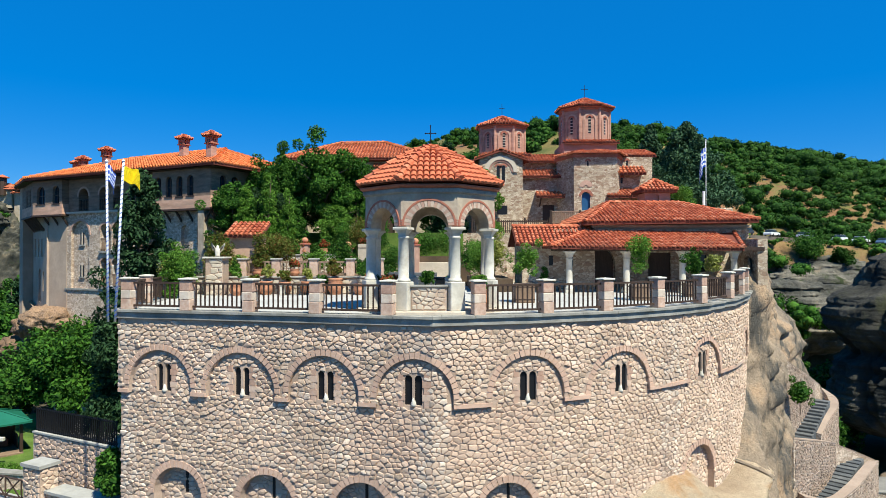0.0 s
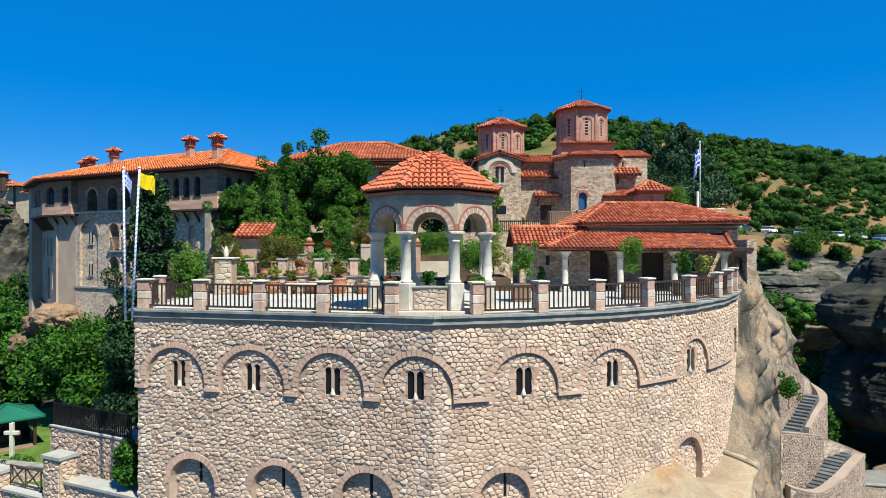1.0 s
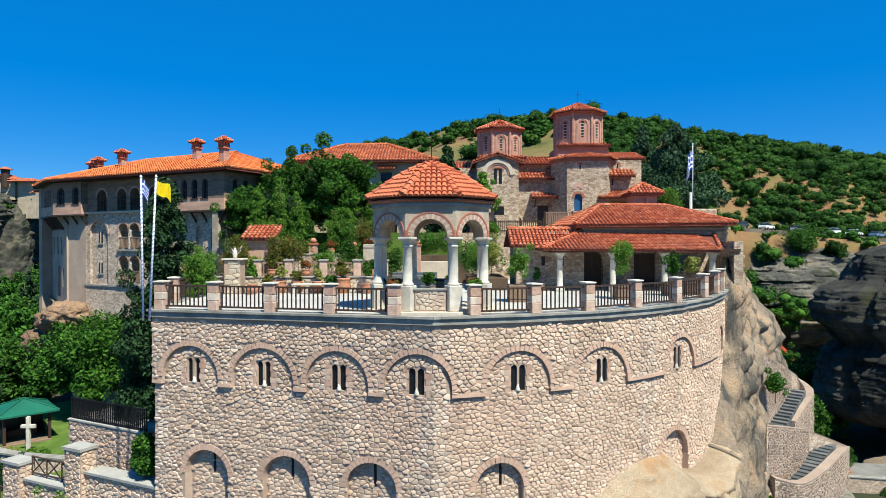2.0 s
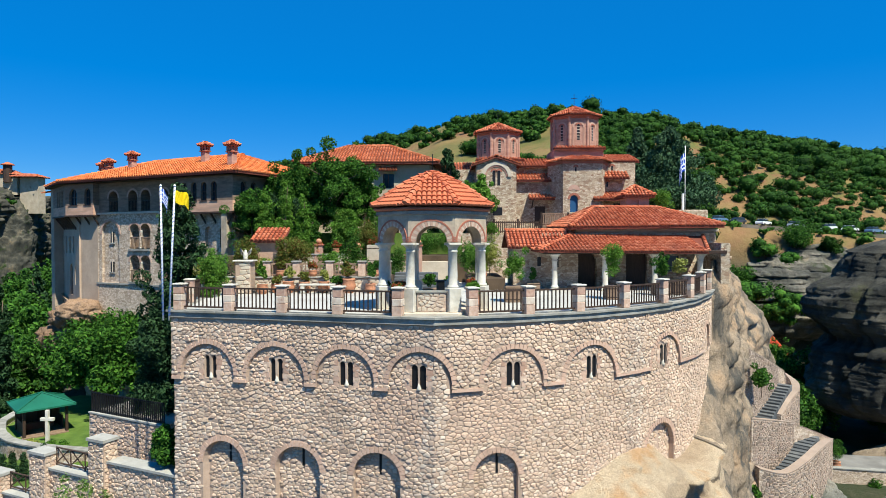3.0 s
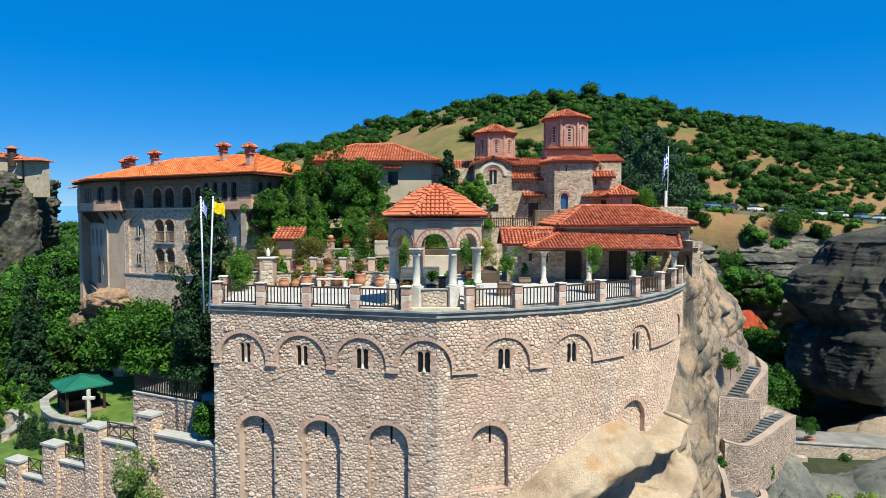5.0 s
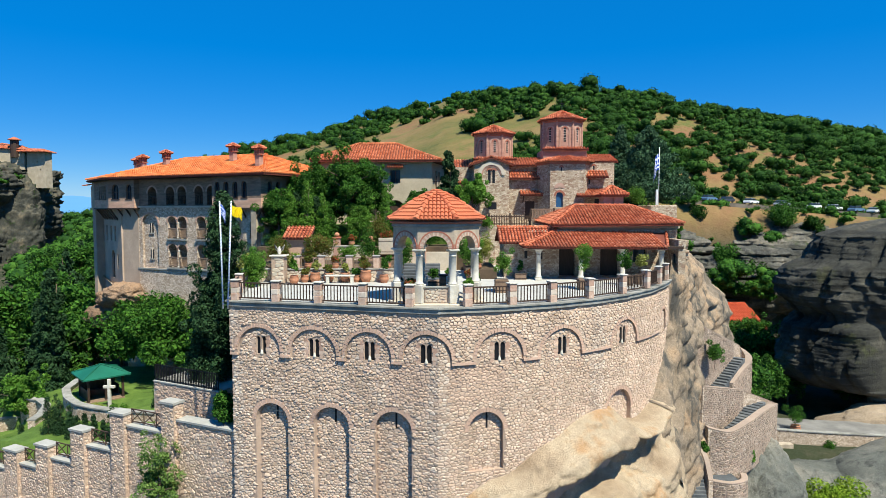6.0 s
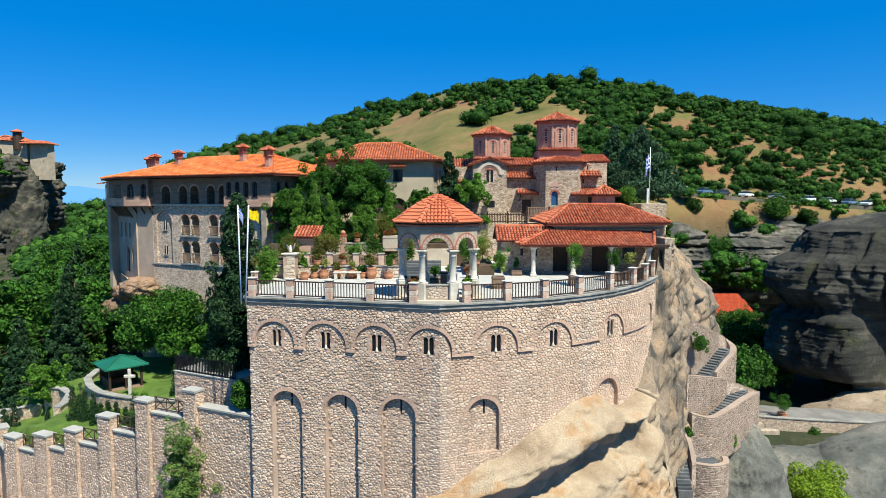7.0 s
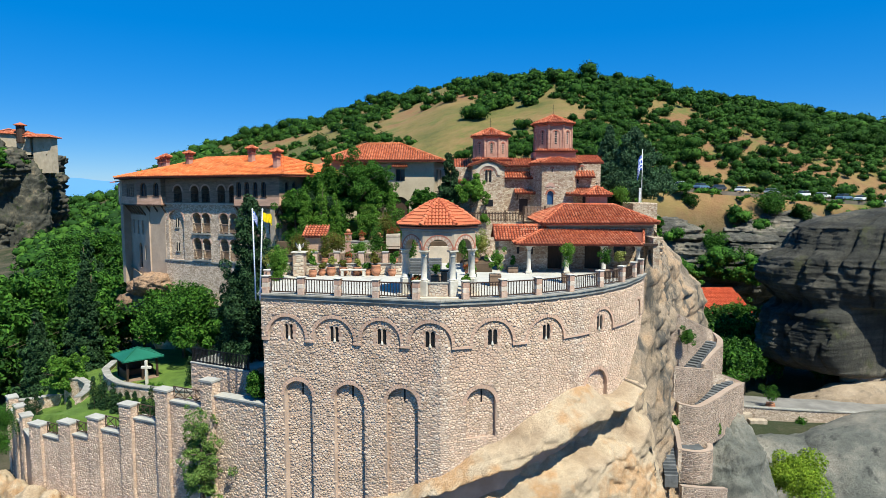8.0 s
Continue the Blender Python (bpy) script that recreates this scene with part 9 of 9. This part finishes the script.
part("core", Geo().ribbon([q[:2] for q in R_], [q[2] + 0.35 for q in R_], [q[2] - 2.5 for q in R_], 0.5), M_MAINWALL, rw2)
part("coping", Geo().ribbon([q[:2] for q in R_], [q[2] + 0.45 for q in R_], [q[2] + 0.353 for q in R_], 0.62), M_COPING, rw2)
for x, y, z in ((35.0, 57.8, -20.1), (36.4, 57.0, -20.6), (37.8, 56.2, -21.1)):
    part("wall_step", Geo().box(x - 1.0, x + 1.0, y - 0.4, y + 0.4, z - 2.6, z, None, 0.03), M_GREYPL, rw2)
kk = thing("roadside_house", (49, 100, -21), "low roadside house with a bright orange-red roof", "house")
part("wall", Geo().box(43.6, 54.4, 97.0, 103.4, -23, -15.2), M_PLASTER, kk)
q4 = [Vector(p) for p in ((42.8, 96.0, -15.5), (54.4, 96.0, -15.5), (54.2, 103.8, -12.3), (43.0, 103.8, -12.1))]
kr = part("roof", Geo().add([*q4, *[p + Vector((0, 0, -0.2)) for p in q4]], [(0, 1, 2, 3), (7, 6, 5, 4), (0, 4, 5, 1), (1, 5, 6, 2), (2, 6, 7, 3), (3, 7, 4, 0)]), M_UNDER, kk)
tile_part(tile_slope(*q4, seed=131, gap=0.3, row=0.45, n=4), kr, M_TILE_R)
boulder("verge_rock", (47.0, 53.6, -23.5), (14.0, 2.8, 2.2), M_ROCKE, "stony tan verge below the road wall", 9.0, 0.3, 0.5, 0.1, (160, 60))
pot((39.2, 59.6, -20.2), 0.55, 0.7, "potted dark green bush at the roadside", plant=M_LEAF, pr=1.3, ph=1.9, seed=777, group="")
# rounded bushes on the grass and the ledges below the car park
for i, (x, y, z, r, h) in enumerate(((54.6, 128, 0.3, 2.5, 5.2), (71.5, 126, 0.3, 4.2, 5.8), (77.5, 124, -0.3, 2.2, 3.2), (54.9, 114, -7.4, 3.0, 5.2), (58.9, 112, -9.8, 2.5, 4.4), (41.5, 57.0, -21.6, 0.7, 1.0), (45.5, 56.2, -22.0, 0.9, 1.0), (50.0, 55.6, -21.9, 0.8, 0.9))):
    shrub("bush", (x, y, z), r, h, "rounded dark green bush on the dry grass", M_LEAF if i % 2 else M_SCRUB, 800 + i, 0.2 if r > 1 else 0.09, 5200 if r > 1 else 1500, "bush", clumps=26)
# ---- parked cars ----
M_CARS = [plain("white_car_paint", (0.75, 0.75, 0.74), 0.25), plain("blue_car_paint", (0.11, 0.19, 0.30), 0.25), plain("silver_car_paint", (0.50, 0.52, 0.54), 0.25, 0.4), plain("dark_car_paint", (0.05, 0.06, 0.08), 0.25)]
M_TYRE = plain("tyre", (0.02, 0.02, 0.02), 0.8)


def car(mat, colour):
    t = thing("car", (0, 0, 0), colour + " hatchback car parked on the roadside", "car", "parked cars")
    place = lambda u, w, z: (u, w, z)
    part("body", Geo().prism([(-2.1, 0.35), (2.1, 0.35), (2.15, 0.75), (1.3, 0.92), (-2.0, 0.95), (-2.15, 0.7)], place, -0.85, 0.85), mat, t)
    part("cabin", Geo().prism([(-1.9, 0.93), (1.1, 0.92), (0.45, 1.42), (-1.45, 1.45)], place, -0.72, 0.72), M_GLASS, t)
    part("roof_panel", Geo().box(-1.4, 0.45, -0.68, 0.68, 1.43, 1.49, None, 0.02), mat, t)
    for x in (-1.3, 1.3):
        for y in (-0.8, 0.8):
            part("wheel", Geo().tube([(x, y - 0.1, 0.32), (x, y + 0.1, 0.32)], 0.32, 12), M_TYRE, t)
    return t


cars = [car(m_, c_) for m_, c_ in zip(M_CARS, ("white", "blue", "silver grey", "dark"))]
rcar = random.Random(9)
parked = set()
row = [(52.5, 3), (56.4, 0), (61.1, 1), (65.4, 3), (71.0, 0), (77.7, 2), (85.4, 0), (90.0, 0), (94.7, 1), (98.6, 0), (106, 0), (111.5, 2), (117, 0)]
for i, (x, k) in enumerate(row):
    y = 137.5 + rcar.uniform(-0.6, 0.6) - 0.03 * (x - 80)
    m_ = Matrix.Translation((x, y, 6.86 - 0.075 * (x - 54.7))) @ Matrix.Rotation(radians(rcar.uniform(28, 46) + (180 if i % 3 == 0 else 0)), 4, "Z")
    if k in parked:
        copy_thing(cars[k], m_)
    else:
        cars[k].matrix_basis = m_
        parked.add(k)
g = Geo()
pr2 = [(30 + 6 * i, 139.5 - 0.03 * (6 * i - 50)) for i in range(20)]
g.ribbon(pr2, [6.85 - 0.075 * (p[0] - 54.7) for p in pr2], [1.0 - 0.075 * (p[0] - 54.7) for p in pr2], 7.0)
solid("road_carpark", g, M_ASPHALT, "asphalt roadside car park on the hill", "road", kind="structure")

# ---- distant monastery on the far rock ----
fm = thing("distant_monastery", (-211, 300, 28), "distant pale monastery wing with red roofs on the cliff", "monastery")
part("wall", wall_mesh(flat(-204.2, 304.0, -8), 9.8, 15.0, 32.4, 4.5, [(5.4, 6.2, 27.0, 28.4, False, 0.4), (6.8, 7.6, 23.2, 24.4, False, 0.4)]), M_GUEST, fm)
hip_roof(fm, ((-207.0, 300.6, 32.6), (-193.0, 299.6, 32.4), (-192.6, 309.0, 32.4), (-207.0, 310.0, 32.6)), ((-203.0, 305.4, 34.2), (-196.5, 304.6, 33.9)), M_TILE, seed=141, gap=0.6, row=1.0, n=3)
part("wall", Geo().box(-222, -205.5, 304, 312, 24, 34.6), M_GUEST, fm)
hip_roof(fm, ((-223, 303, 34.8), (-204.5, 303, 33.6), (-204.5, 313, 33.6), (-223, 313, 34.8)), ((-218, 307, 37.0), (-208, 307, 35.4)), M_TILE, seed=151, gap=0.6, row=1.0, n=3)
part("chapel", Geo().lathe([(1.9, 30.0), (1.9, 38.4)], 10, (-210.0, 304.0, 0)), M_WOOD, fm)
part("chapel_roof", Geo().lathe([(3.0, 38.4), (3.0, 38.7), (0.0, 40.0)], 10, (-210.0, 304.0, 0)), M_TILE, fm)
rs = np.random.RandomState(5)
fx, fy = rs.uniform(-234, -206, 70), rs.uniform(284, 297, 70)
scrub("clifftop_bushes", fx, fy, rs.uniform(1.4, 3.6, 70), 160, 0.5, M_LEAF, "green bushes on the distant cliff top", 29, zs=np.interp(fx, [-234, -218, -212, -206], [36, 30, 25, 19]) + rs.uniform(-4, 0.5, 70))
